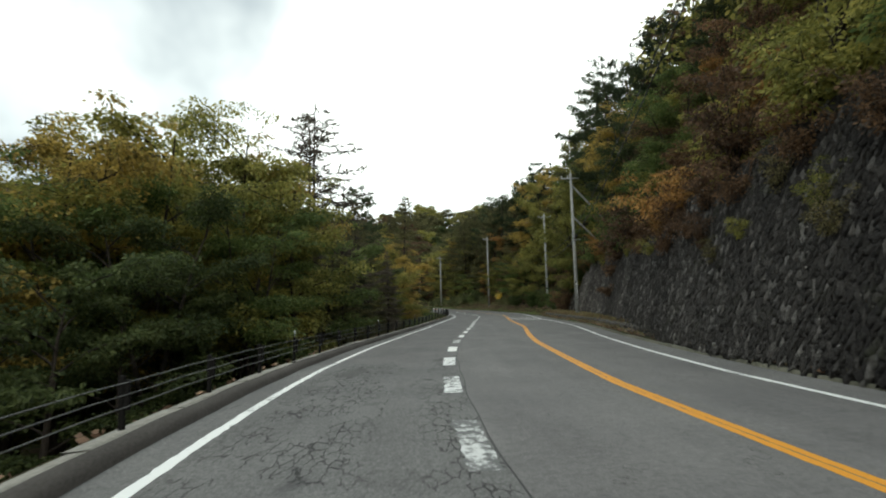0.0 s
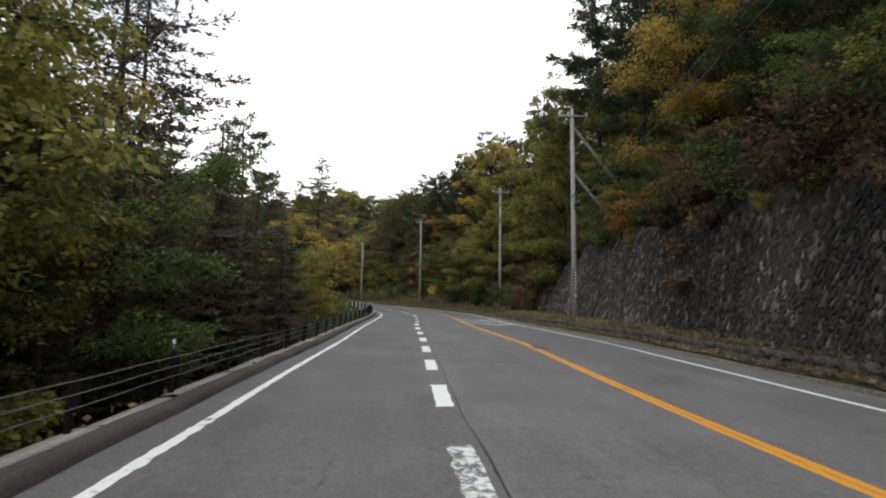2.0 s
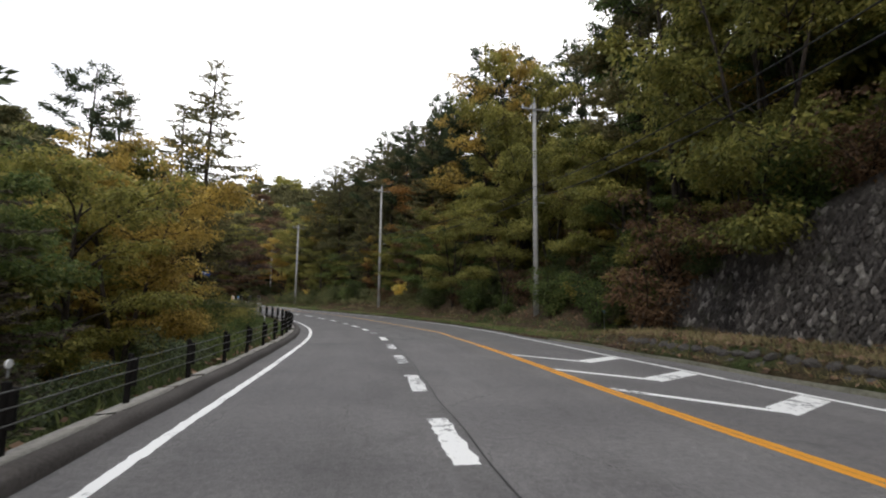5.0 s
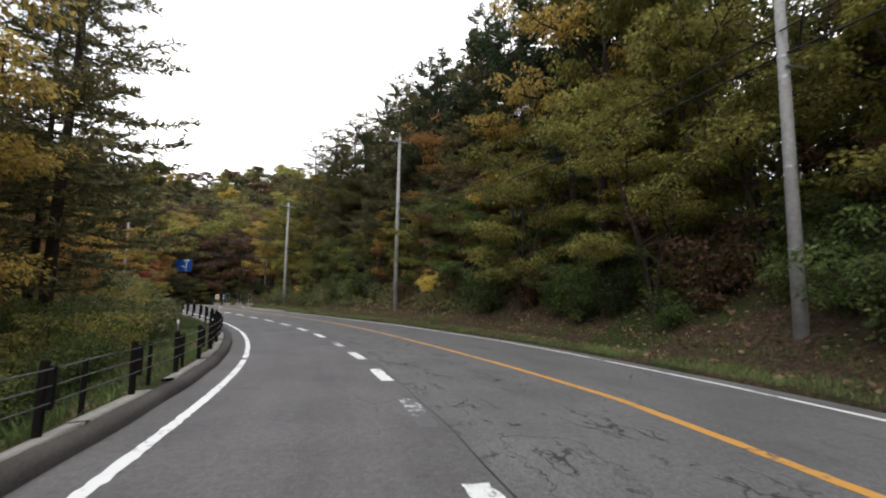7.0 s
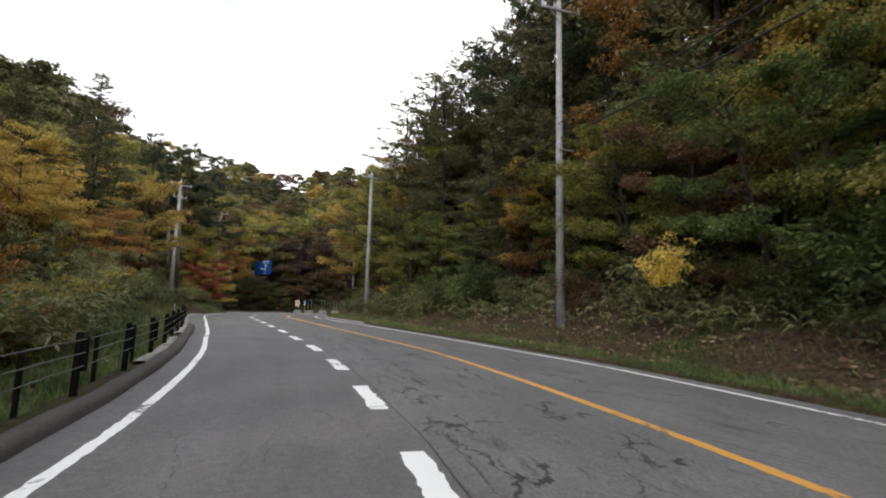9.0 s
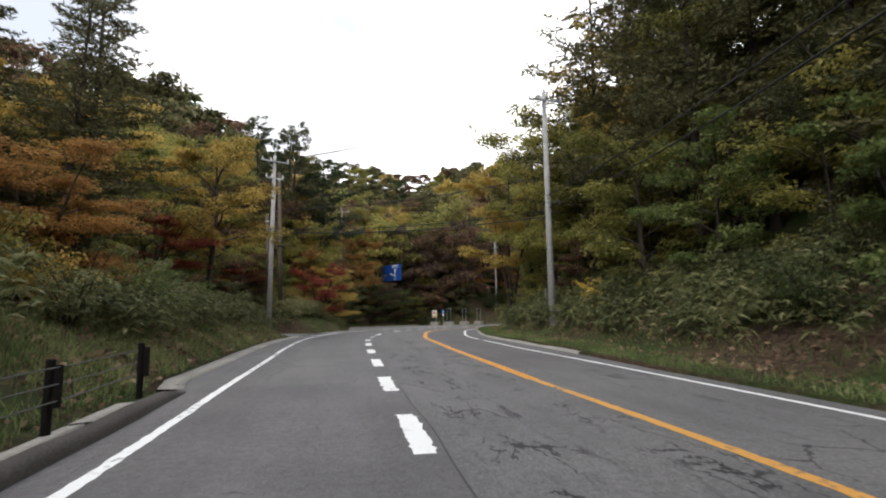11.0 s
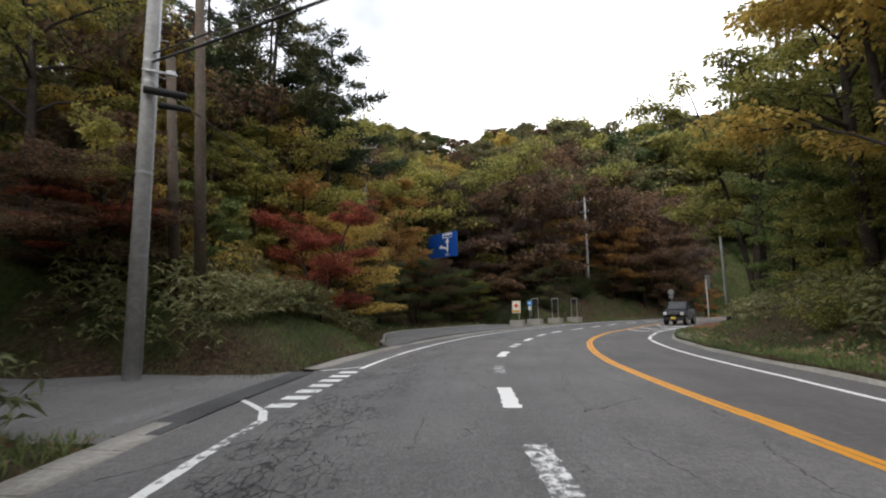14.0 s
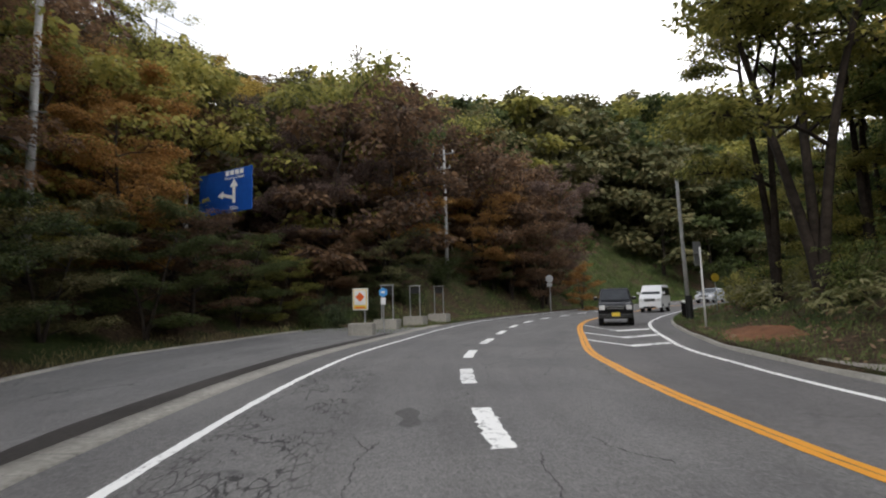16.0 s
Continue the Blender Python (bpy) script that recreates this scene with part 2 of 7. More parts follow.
WIRE = speckled("black_cable", (0.008, 0.008, 0.008), (0.02, 0.02, 0.02), 30, 0.5, 0.05)
CERAMIC = speckled("glazed_porcelain", (0.5, 0.5, 0.48), (0.7, 0.7, 0.68), 12, 0.25, 0.02, spec=0.5)
WOODPOLE = speckled("weathered_timber", (0.05, 0.038, 0.028), (0.14, 0.11, 0.085), 12, 0.9, 0.4)
PANELB = speckled("black_panel", (0.012, 0.012, 0.012), (0.03, 0.03, 0.03), 20, 0.5, 0.05)
PANELW = speckled("white_sheet", (0.62, 0.62, 0.6), (0.8, 0.8, 0.78), 8, 0.45, 0.03)
BLUE = speckled("blue_sign_sheet", (0.006, 0.05, 0.25), (0.012, 0.085, 0.38), 3, 0.4, 0.02)
SIGNBLUE = speckled("light_blue_sign", (0.05, 0.25, 0.6), (0.1, 0.35, 0.7), 6, 0.4, 0.02)
YELLOW = speckled("yellow_sheet", (0.6, 0.42, 0.04), (0.8, 0.58, 0.07), 8, 0.5, 0.03)
RED_ORANGE = speckled("orange_red_sheet", (0.6, 0.09, 0.02), (0.75, 0.16, 0.04), 8, 0.5, 0.03)
SOIL = speckled("bare_red_soil", (0.09, 0.04, 0.02), (0.24, 0.11, 0.055), 6, 0.95, 0.7, depth=0.04)
DRYLEAF = leaf_material("fallen_leaves", (0.06, 0.035, 0.02), (0.16, 0.09, 0.05), (0.33, 0.23, 0.14), 0.15, 0.8)


def ground_material():
    m, nt, b = material("forest_floor", 0.95, 0, (0.08, 0.06, 0.04), 0.15)
    v = coords(nt)
    a = put(nt, "ShaderNodeTexNoise", {"Vector": v}, Scale=0.35, Detail=6.0, Roughness=0.6).outputs["Fac"]
    c = put(nt, "ShaderNodeTexNoise", {"Vector": v}, Scale=7.0, Detail=6.0, Roughness=0.75).outputs["Fac"]
    litter = ramp(nt, c, (0.3, (0.02, 0.014, 0.009)), (0.5, (0.07, 0.048, 0.03)), (0.72, (0.17, 0.12, 0.075)))
    green = ramp(nt, c, (0.3, (0.015, 0.025, 0.008)), (0.7, (0.065, 0.085, 0.025)))
    nt.links.new(mix(nt, ramp(nt, a, (0.45, (0, 0, 0)), (0.6, (1, 1, 1))), litter, green), b.inputs["Base Color"])
    relief(nt, b, c, 0.9, 0.12)
    return m


def stone_material():
    m, nt, b = material("dark_masonry_stone", 0.9, 0, (0.1, 0.1, 0.1), 0.3)
    v = coords(nt)
    rand = nt.nodes.new("ShaderNodeNewGeometry").outputs["Random Per Island"]
    n1 = put(nt, "ShaderNodeTexNoise", {"Vector": v}, Scale=11.0, Detail=6.0, Roughness=0.7).outputs["Fac"]
    drip = put(nt, "ShaderNodeMapping", {"Vector": v})
    drip.inputs["Scale"].default_value = (0.9, 0.9, 0.2)
    n2 = put(nt, "ShaderNodeTexNoise", {"Vector": drip.outputs[0]}, Scale=0.5, Detail=5.0).outputs["Fac"]
    f = maths(nt, "ADD", maths(nt, "MULTIPLY", n1, 0.5), maths(nt, "ADD", maths(nt, "MULTIPLY", maths(nt, "POWER", rand, 4.0), 0.32), maths(nt, "MULTIPLY", n2, 0.5)))
    col = ramp(nt, f, (0.4, (0.022, 0.019, 0.018)), (0.6, (0.074, 0.067, 0.062)), (0.8, (0.185, 0.172, 0.16)), (0.97, (0.4, 0.38, 0.35)))
    # paler stones further along the wall
    paling = ramp(nt, maths(nt, "DIVIDE", put(nt, "ShaderNodeSeparateXYZ", {0: v}).outputs[1], 60.0), (0.45, (1.0, 1.0, 1.0)), (0.72, (1.75, 1.72, 1.68)))
    col = mix(nt, 1.0, col, paling, "MULTIPLY")
    fleck = nt.nodes.new("ShaderNodeTexVoronoi")
    fleck.inputs["Scale"].default_value = 2.8
    nt.links.new(v, fleck.inputs["Vector"])
    col = mix(nt, ramp(nt, maths(nt, "ADD", fleck.outputs["Distance"], maths(nt, "MULTIPLY", n1, 0.12)), (0.1, (0.9, 0.9, 0.9)), (0.15, (0, 0, 0))), col, (0.42, 0.4, 0.37))
    moss = put(nt, "ShaderNodeTexNoise", {"Vector": v}, Scale=0.9, Detail=5.0, Roughness=0.7).outputs["Fac"]
    col = mix(nt, ramp(nt, moss, (0.58, (0, 0, 0)), (0.72, (0.6, 0.6, 0.6))), col, (0.045, 0.05, 0.018))
    nt.links.new(col, b.inputs["Base Color"])
    n3 = put(nt, "ShaderNodeTexNoise", {"Vector": v}, Scale=26.0, Detail=5.0, Roughness=0.7).outputs["Fac"]
    relief(nt, b, maths(nt, "ADD", n1, maths(nt, "MULTIPLY", n3, 0.8)), 1.0, 0.11)
    return m


GROUND = ground_material()
STONE = stone_material()
LEAVES = {
    "green": leaf_material("green_leaves", (0.029, 0.051, 0.010), (0.080, 0.119, 0.021), (0.189, 0.211, 0.040)),
    "deep": leaf_material("dark_green_leaves", (0.019, 0.031, 0.008), (0.047, 0.065, 0.015), (0.102, 0.118, 0.029)),
    "olive": leaf_material("yellow_green_leaves", (0.064, 0.073, 0.011), (0.181, 0.174, 0.021), (0.377, 0.312, 0.039)),
    "gold": leaf_material("golden_leaves", (0.109, 0.080, 0.010), (0.290, 0.199, 0.017), (0.508, 0.338, 0.030)),
    "orange": leaf_material("orange_leaves", (0.076, 0.044, 0.009), (0.239, 0.114, 0.017), (0.413, 0.217, 0.032)),
    "red": leaf_material("red_leaves", (0.067, 0.016, 0.009), (0.224, 0.04, 0.016), (0.403, 0.095, 0.034)),
    "rust": leaf_material("rust_brown_leaves", (0.042, 0.026, 0.016), (0.108, 0.06, 0.03), (0.23, 0.125, 0.05)),
    "mauve": leaf_material("maroon_brown_leaves", (0.048, 0.031, 0.026), (0.118, 0.076, 0.06), (0.225, 0.15, 0.112)),
    "larch": leaf_material("larch_needles", (0.031, 0.038, 0.012), (0.083, 0.08, 0.024), (0.17, 0.138, 0.048), 0.2, 0.7),
    "pine": leaf_material("dark_pine_needles", (0.014, 0.024, 0.01), (0.034, 0.05, 0.017), (0.071, 0.09, 0.029), 0.15, 0.7),
    "dry": leaf_material("brown_larch_needles", (0.032, 0.025, 0.018), (0.076, 0.061, 0.041), (0.14, 0.115, 0.076), 0.15, 0.8),
    "sasa": leaf_material("bamboo_grass_leaves", (0.044, 0.055, 0.016), (0.115, 0.123, 0.034), (0.25, 0.22, 0.095), 0.3, 0.5),
    "grass": leaf_material("verge_grass", (0.034, 0.056, 0.012), (0.085, 0.13, 0.026), (0.2, 0.21, 0.065), 0.25, 0.7),
    "weed": leaf_material("dry_weeds", (0.049, 0.044, 0.014), (0.117, 0.098, 0.035), (0.244, 0.185, 0.078), 0.25, 0.8),
    "bright": leaf_material("bright_yellow_leaves", (0.308, 0.187, 0.013), (0.605, 0.396, 0.022), (0.825, 0.572, 0.055)),
}

# ---- plan: the road's reference line, and offsets across it ----
LINE = [(9, -50, -0.2), (5, -30, -0.1), (2.9, -17, -0.05), (1.35, -8, -0.03), (0, 0, 0), (-1.21, 8.07, 0.08), (-1.9, 16.46, 0.08), (-2.27, 25, 0.06), (-2.3, 36, 0.08),
        (-2.27, 46.7, 0.12), (-2.06, 55.66, 0.2), (-2.12, 64.8, 0.26), (-2.99, 74, 0.29), (-4.87, 83.03, 0.46), (-7.61, 91.2, 0.69), (-10.95, 98.56, 0.9),
        (-14.65, 105.6, 1.11), (-18.49, 112.97, 1.28), (-22.04, 120.82, 1.38), (-24.35, 129.54, 1.46), (-25.3, 137, 1.49), (-25.25, 145, 1.52),
        (-24.0, 151.5, 1.56), (-20.0, 163.3, 1.68), (-11.6, 175.9, 1.8), (-3.4, 184.9, 1.95), (6, 193, 2.1), (18, 200, 2.3), (36, 206, 2.6), (62, 211, 3.0)]


def smooth_line(points, step=0.5):
    p = np.array(points, float)
    p = np.vstack([2 * p[0] - p[1], p, 2 * p[-1] - p[-2]])
    out = []
    for a, b, c, d in zip(p, p[1:], p[2:], p[3:]):
        t = np.linspace(0, 1, 24, endpoint=False)[:, None]
        out.append(0.5 * (2 * b + (c - a) * t + (2 * a - 5 * b + 4 * c - d) * t**2 + (3 * b - a - 3 * c + d) * t**3))
    q = np.vstack(out + [p[-2:-1]])
    far = np.r_[0, np.cumsum(np.linalg.norm(np.diff(q[:, :2], axis=0), axis=1))]
    start = far[np.argmin((q[:, 0] ** 2 + q[:, 1] ** 2))]
    s = np.arange(-start, far[-1] - start, step)
    return s, np.stack([np.interp(s, far - start, q[:, k]) for k in range(3)], 1)


RS, RP = smooth_line(LINE)
RT = np.gradient(RP[:, :2], axis=0)
RT /= np.linalg.norm(RT, axis=1)[:, None]


def table(*pairs):
    a = np.array(pairs, float)
    return lambda s: np.interp(s, a[:, 0], a[:, 1])


LEFT = table((0, -2.2), (12, -2.3), (18, -2.2), (23, -2.05), (35, -1.92), (52, -2.0), (75, -2.05), (85, -2.14), (98, -2.35), (106, -2.2), (112, -2.06), (122, -2.12), (133, -2.28), (140, -2.2), (150, -2.1))
DASH = table((0, 0.68), (14, 0.65), (20, 0.8), (26, 1.0), (37, 1.1), (56, 1.0), (75, 0.97), (84, 0.88), (92, 0.75), (99, 0.67), (106, 0.8), (113, 1.0), (121, 1.13), (126, 1.24), (132, 1.1), (136, 1.05), (143, 1.16), (150, 1.1))
MID = table((0, 3.6), (9, 3.55), (14, 3.75), (20, 3.95), (25, 4.24), (31, 4.55), (35, 4.7), (44, 4.5), (52, 4.2), (64, 4.1), (68, 4.4), (73, 4.35), (80, 4.12), (94, 4.05), (98, 3.85), (106, 3.75), (113, 3.9), (120, 4.1), (127, 4.2), (134, 3.9), (143, 3.86), (146, 3.97), (149, 4.12), (154, 4.22))
RIGHT = table((0, 6.0), (10, 6.1), (15, 6.45), (23, 7.2), (27, 7.55), (32, 7.85), (36, 8.05), (44, 7.9), (52, 7.3), (57, 7.1), (64, 7.05), (69, 7.5), (75, 7.85), (79, 7.85), (85, 7.5), (90, 7.35), (94, 6.95), (107, 6.6), (114, 6.4), (122, 6.5), (131, 6.65), (136, 6.5), (145, 6.3), (147.2, 6.42), (149.4, 6.57), (154.3, 6.67), (158, 6.82), (161.5, 7.05), (170, 7.6))
WALL_U = table((-30, 6.9), (8, 6.95), (12, 7.1), (18, 7.75), (25, 8.75), (31, 9.45), (38, 10.15), (44, 10.65), (50, 10.9), (66, 11.3))
WALL_H = table((-30, 5.4), (10, 5.3), (14, 5.0), (20, 4.5), (28, 4.6), (38, 5.0), (48, 5.2), (52, 5.0), (57, 3.3), (62, 1.2), (65, 0.2))
BATTER = 0.28
GUT = table((105.6, 0.5), (107.4, 0.9))  # the gutter's inner edge beyond the edge line
VERGE = table((60, 0.9), (65, 0.5), (107, 0.5), (113, 0.9))  # the asphalt's reach beyond the hillside's edge line
LAY = table((139.4, 0.02), (140.2, 0.6), (143.4, 1.9), (148.7, 4.7), (152, 5.6), (158, 5.6), (166, 5.2))  # how far the lay-by reaches


def at(s, u, dz=0.0):
    """World places from metres along the road, to its right, and above it."""
    s, u, dz = np.broadcast_arrays(np.asarray(s, float), np.asarray(u, float), np.asarray(dz, float))
    p = np.stack([np.interp(s, RS, RP[:, k]) for k in range(3)], -1)
    tx, ty = np.interp(s, RS, RT[:, 0]), np.interp(s, RS, RT[:, 1])
    p[..., 0] += u * ty
    p[..., 1] -= u * tx
    p[..., 2] += dz
    return p


def along(x, y):
    """Metres along the road and to its right, for world places."""
    x, y = np.asarray(x, float).ravel(), np.asarray(y, float).ravel()
    best, dist = np.zeros(len(x), int), np.full(len(x), 1e18)
    for i in range(0, len(RS), 2):
        d = (x - RP[i, 0]) ** 2 + (y - RP[i, 1]) ** 2
        near = d < dist
        dist[near], best[near] = d[near], i
    vx, vy = x - RP[best, 0], y - RP[best, 1]
    return RS[best] + np.clip(vx * RT[best, 0] + vy * RT[best, 1], -0.5, 0.5), vx * RT[best, 1] - vy * RT[best, 0]


def heading(s):
    i = int(np.argmin(abs(RS - s)))
    return math.degrees(math.atan2(-RT[i, 0], RT[i, 1]))


def ease(a, b, x):
    t = np.clip((x - a) / (b - a), 0, 1)
    return t * t * (3 - 2 * t)


def hill(d, slope, top):
    d = np.maximum(d, 0)
    return top * (1 - np.exp(-d * slope / top))


def rise(s, u):
    """The ground's height over the road's, beside it."""
    s, u = np.asarray(s, float), np.asarray(u, float)
    # right: a shelf, then above the wall or the bank a wooded hillside
    e = RIGHT(s) + VERGE(s) + 0.1
    shelf = 0.1 - 0.17 * (0.9 - VERGE(s)) + 0.05 * np.clip(u - e, 0, 3)
    shelf = shelf + 0.36 * ease(0.2, 0.55, u - e) * ease(14, 20, s) * (1 - ease(58, 64, s))
    over = WALL_U(s) + BATTER * WALL_H(s) + 0.7
    walled = np.where(u > over, WALL_H(s) + 0.1 + hill(u - over, 1.0, 15), shelf)
    bank = shelf + hill(u - e - 1.6, np.interp(s, [64, 75, 130, 150, 170], [0.75, 0.78, 0.7, 0.36, 0.34]), np.interp(s, [64, 75, 130, 150, 170], [15, 10.5, 10.5, 10, 14]))
    w = ease(61, 67, s)
    right = walled * (1 - w) + bank * w
    # left: a drop into the valley, then a bank, a side road, a lay-by and a hill
    d = -u - (-LEFT(s) + 1.15 + 0.75 * (GUT(s) - 0.5))
    drop = -hill(d - 0.1, 0.62, 6.5) + hill(d - 45, 0.18, 14)
    low = -0.15 + hill(d - 7, 0.14, 6)
    ridge = hill(d, 0.75, 2.1) + hill(d - 4, 0.42, 20)
    side = -0.08 + hill(d - 16, 0.5, 24)
    flat = -0.12 + hill(d - LAY(s) - 0.5, 0.2, 0.5) + hill(d - LAY(s) - 2.8, 0.88, 42)
    far = hill(d - 1.5, 0.9, 58)
    left = drop
    for other, a, b in ((low, 68, 82), (ridge, 97, 106), (side, 124.6, 126.4), (ridge, 131.4, 133.0), (flat, 137.8, 139.4), (far, 163, 172)):
        k = ease(a, b, s)
        left = left * (1 - k) + other * k
    mid = np.full_like(s, -0.25)
    out = np.where(u > e, right, np.where(d > 0, left, mid))
    return out


def ground(x, y):
    s, u = along(x, y)
    return np.interp(s, RS, RP[:, 2]) + rise(s, u)


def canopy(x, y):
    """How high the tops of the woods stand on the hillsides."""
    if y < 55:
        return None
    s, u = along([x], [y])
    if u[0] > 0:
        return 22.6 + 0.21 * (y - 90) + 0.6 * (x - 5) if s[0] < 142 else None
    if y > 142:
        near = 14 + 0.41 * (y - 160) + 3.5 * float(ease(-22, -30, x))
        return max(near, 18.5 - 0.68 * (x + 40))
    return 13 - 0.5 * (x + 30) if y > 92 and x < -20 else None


# ---- mesh helpers ----


def mesh_from(name, verts, faces, mats, uv=None, smooth=False):
    """A mesh from arrays of places and of equal-sized faces (or a plain list of faces)."""
    me = bpy.data.meshes.new(name)
    if isinstance(faces, np.ndarray):
        k = faces.shape[1]
        me.vertices.add(len(verts))
        me.vertices.foreach_set("co", np.asarray(verts, np.float32).ravel())
        me.loops.add(faces.size)
        me.loops.foreach_set("vertex_index", faces.astype(np.int32).ravel())
        me.polygons.add(len(faces))
        me.polygons.foreach_set("loop_start", np.arange(0, faces.size, k, dtype=np.int32))
        me.update(calc_edges=True)
    else:
        me.from_pydata([tuple(v) for v in verts], [], [tuple(f) for f in faces])
    if uv is not None:
        layer = me.uv_layers.new(name="UVMap")
        idx = np.empty(len(me.loops), np.int32)
        me.loops.foreach_get("vertex_index", idx)
        layer.data.foreach_set("uv", np.asarray(uv, np.float32)[idx].ravel())
    for m in mats if isinstance(mats, (list, tuple)) else [mats]:
        me.materials.append(m)
    if smooth:
        me.polygons.foreach_set("use_smooth", np.ones(len(me.polygons), bool))
    return me


def thing(name, label, category, group="", kind="", place=(0, 0, 0), turn=0.0, data=None, scale=1.0):
    ob = tagged(new(name, data), label, category, group, kind)
    ob.matrix_world = pose(*place, 0, 0, turn) @ Matrix.Scale(scale, 4)
    return ob


def child(name, me, parent, label=""):
    ob = tagged(new(name, me), label)
    ob.parent = parent
    return ob


def part(name, bm, mat, parent, label="", smooth=False):
    me = bpy.data.meshes.new(name)
    bm.to_mesh(me)
    bm.free()
    me.materials.append(mat)
    if smooth:
        for p in me.polygons:
            p.use_smooth = True
    return child(name, me, parent, label)


def box_bm(size, centre=(0, 0, 0), bevel=0.0, bm=None, turn=None):
    own = bm is None
    bm = bm or bmesh.new()
    m = Matrix.Translation(centre) @ (turn or Matrix.Identity(4)) @ Matrix.Diagonal((*size, 1))
    made = bmesh.ops.create_cube(bm, size=1.0, matrix=m)["verts"]
    if bevel and own:
        bmesh.ops.bevel(bm, geom=list(bm.edges), offset=bevel, segments=2, affect="EDGES", profile=0.6)
    return bm


def rod_bm(a, b, r0, r1=None, sides=10, bm=None):
    bm = bm or bmesh.new()
    a, b = Vector(a), Vector(b)
    m = Matrix.Translation((a + b) / 2) @ (b - a).to_track_quat("Z", "Y").to_matrix().to_4x4()
    bmesh.ops.create_cone(bm, cap_ends=True, segments=sides, radius1=r0, radius2=r0 if r1 is None else r1, depth=(b - a).length, matrix=m)
    return bm


def ball_bm(c, r, squash=1.0, bm=None, u=12, v=8):
    bm = bm or bmesh.new()
    bmesh.ops.create_uvsphere(bm, u_segments=u, v_segments=v, radius=r, matrix=Matrix.Translation(c) @ Matrix.Diagonal((1, 1, squash, 1)))
    return bm


def ribbon(name, s, us, dzs, mat, smooth=True):
    """A strip along the road through the given offsets and heights (numbers or functions of s)."""
    cols, uv = [], []
    for u, dz in zip(us, dzs):
        uu = u(s) if callable(u) else np.full(len(s), float(u))
        zz = dz(s) if callable(dz) else np.full(len(s), float(dz))
        cols.append(at(s, uu, zz))
        uv.append(np.stack([uu, s], 1))
    n, k = len(s), len(us)
    v = np.stack(cols, 1).reshape(-1, 3)
    i, j = np.meshgrid(np.arange(n - 1), np.arange(k - 1), indexing="ij")
    a = (i * k + j).ravel()
    return mesh_from(name, v, np.stack([a, a + 1, a + k + 1, a + k], 1), mat, np.stack(uv, 1).reshape(-1, 2), smooth)


def tubes(lines, sides=5):
    """Tapered tubes: (points, radii) each. Returns places and quads."""
    vs, fs, base = [], [], 0
    ring = np.linspace(0, 2 * np.pi, sides, endpoint=False)
    for pts, rad in lines:
        pts, rad = np.asarray(pts, float), np.asarray(rad, float)
        t = np.gradient(pts, axis=0)
        t /= np.linalg.norm(t, axis=1)[:, None] + 1e-9
        ref = np.where(abs(t[:, 2:3]) > 0.9, [[1.0, 0, 0]], [[0, 0, 1.0]])
        a = np.cross(t, ref)
        a /= np.linalg.norm(a, axis=1)[:, None] + 1e-9
        b = np.cross(t, a)
        v = pts[:, None] + rad[:, None, None] * (np.cos(ring)[None, :, None] * a[:, None] + np.sin(ring)[None, :, None] * b[:, None])
        n = len(pts)
        i, j = np.meshgrid(np.arange(n - 1), np.arange(sides), indexing="ij")
        q = np.stack([i * sides + j, i * sides + (j + 1) % sides, (i + 1) * sides + (j + 1) % sides, (i + 1) * sides + j], -1).reshape(-1, 4) + base
        vs.append(v.reshape(-1, 3))
        fs.append(q)
        base += n * sides
    return np.vstack(vs), np.vstack(fs)


def blades(rng, centre, axis, size, width, fold=0.0, level=0.0):
    """Leaf-shaped quads: each from centre along axis, with a random roll, or lying the more level the nearer level is to 1."""
    n = len(centre)
    axis = axis / (np.linalg.norm(axis, axis=1)[:, None] + 1e-9)
    side = np.cross(axis, rng.normal(size=(n, 3)) * (1 - level) + np.array([0, 0, 1.6 * level]))
    side /= np.linalg.norm(side, axis=1)[:, None] + 1e-9
    size, width = np.broadcast_to(size, n)[:, None], np.broadcast_to(width, n)[:, None]
    drop = np.zeros((n, 3))
    drop[:, 2] = -fold * size[:, 0]
    a, c = centre, centre + axis * size + drop
    m = centre + axis * size * 0.45
    v = np.stack([a, m + side * width / 2, c, m - side * width / 2], 1).reshape(-1, 3)
    return v, np.arange(4 * n).reshape(-1, 4)


# ---- plants ----


def clumps(rng, centres, radii, count, leaf, flat=0.45, slim=0.6, level=0.55):
    """Leaves in flattened sprays round the twigs, thickest near the sprays' skins, lying mostly level and hanging at the tips."""
    pick = rng.choice(len(centres), count, p=radii**2 / (radii**2).sum())
    d = rng.normal(size=(count, 3))
    d /= np.linalg.norm(d, axis=1)[:, None]
    r = radii[pick] * 0.96 * rng.random(count) ** 0.45
    pos = centres[pick] + d * r[:, None] * np.array([1, 1, flat])
    pos[:, 2] -= 0.25 * (r / radii[pick]) ** 2 * radii[pick]
    axis = d * [1, 1, 0.3] + rng.normal(size=(count, 3)) * [0.5, 0.5, 0.3] + [0, 0, -0.25]
    size = leaf * rng.uniform(0.6, 1.3, count)
    return blades(rng, pos, axis, size, size * slim, 0.15, level)


def along_line(line, g):
    q = np.linspace(0, 1, len(line))
    return np.array([np.interp(g, q, line[:, c]) for c in range(3)])


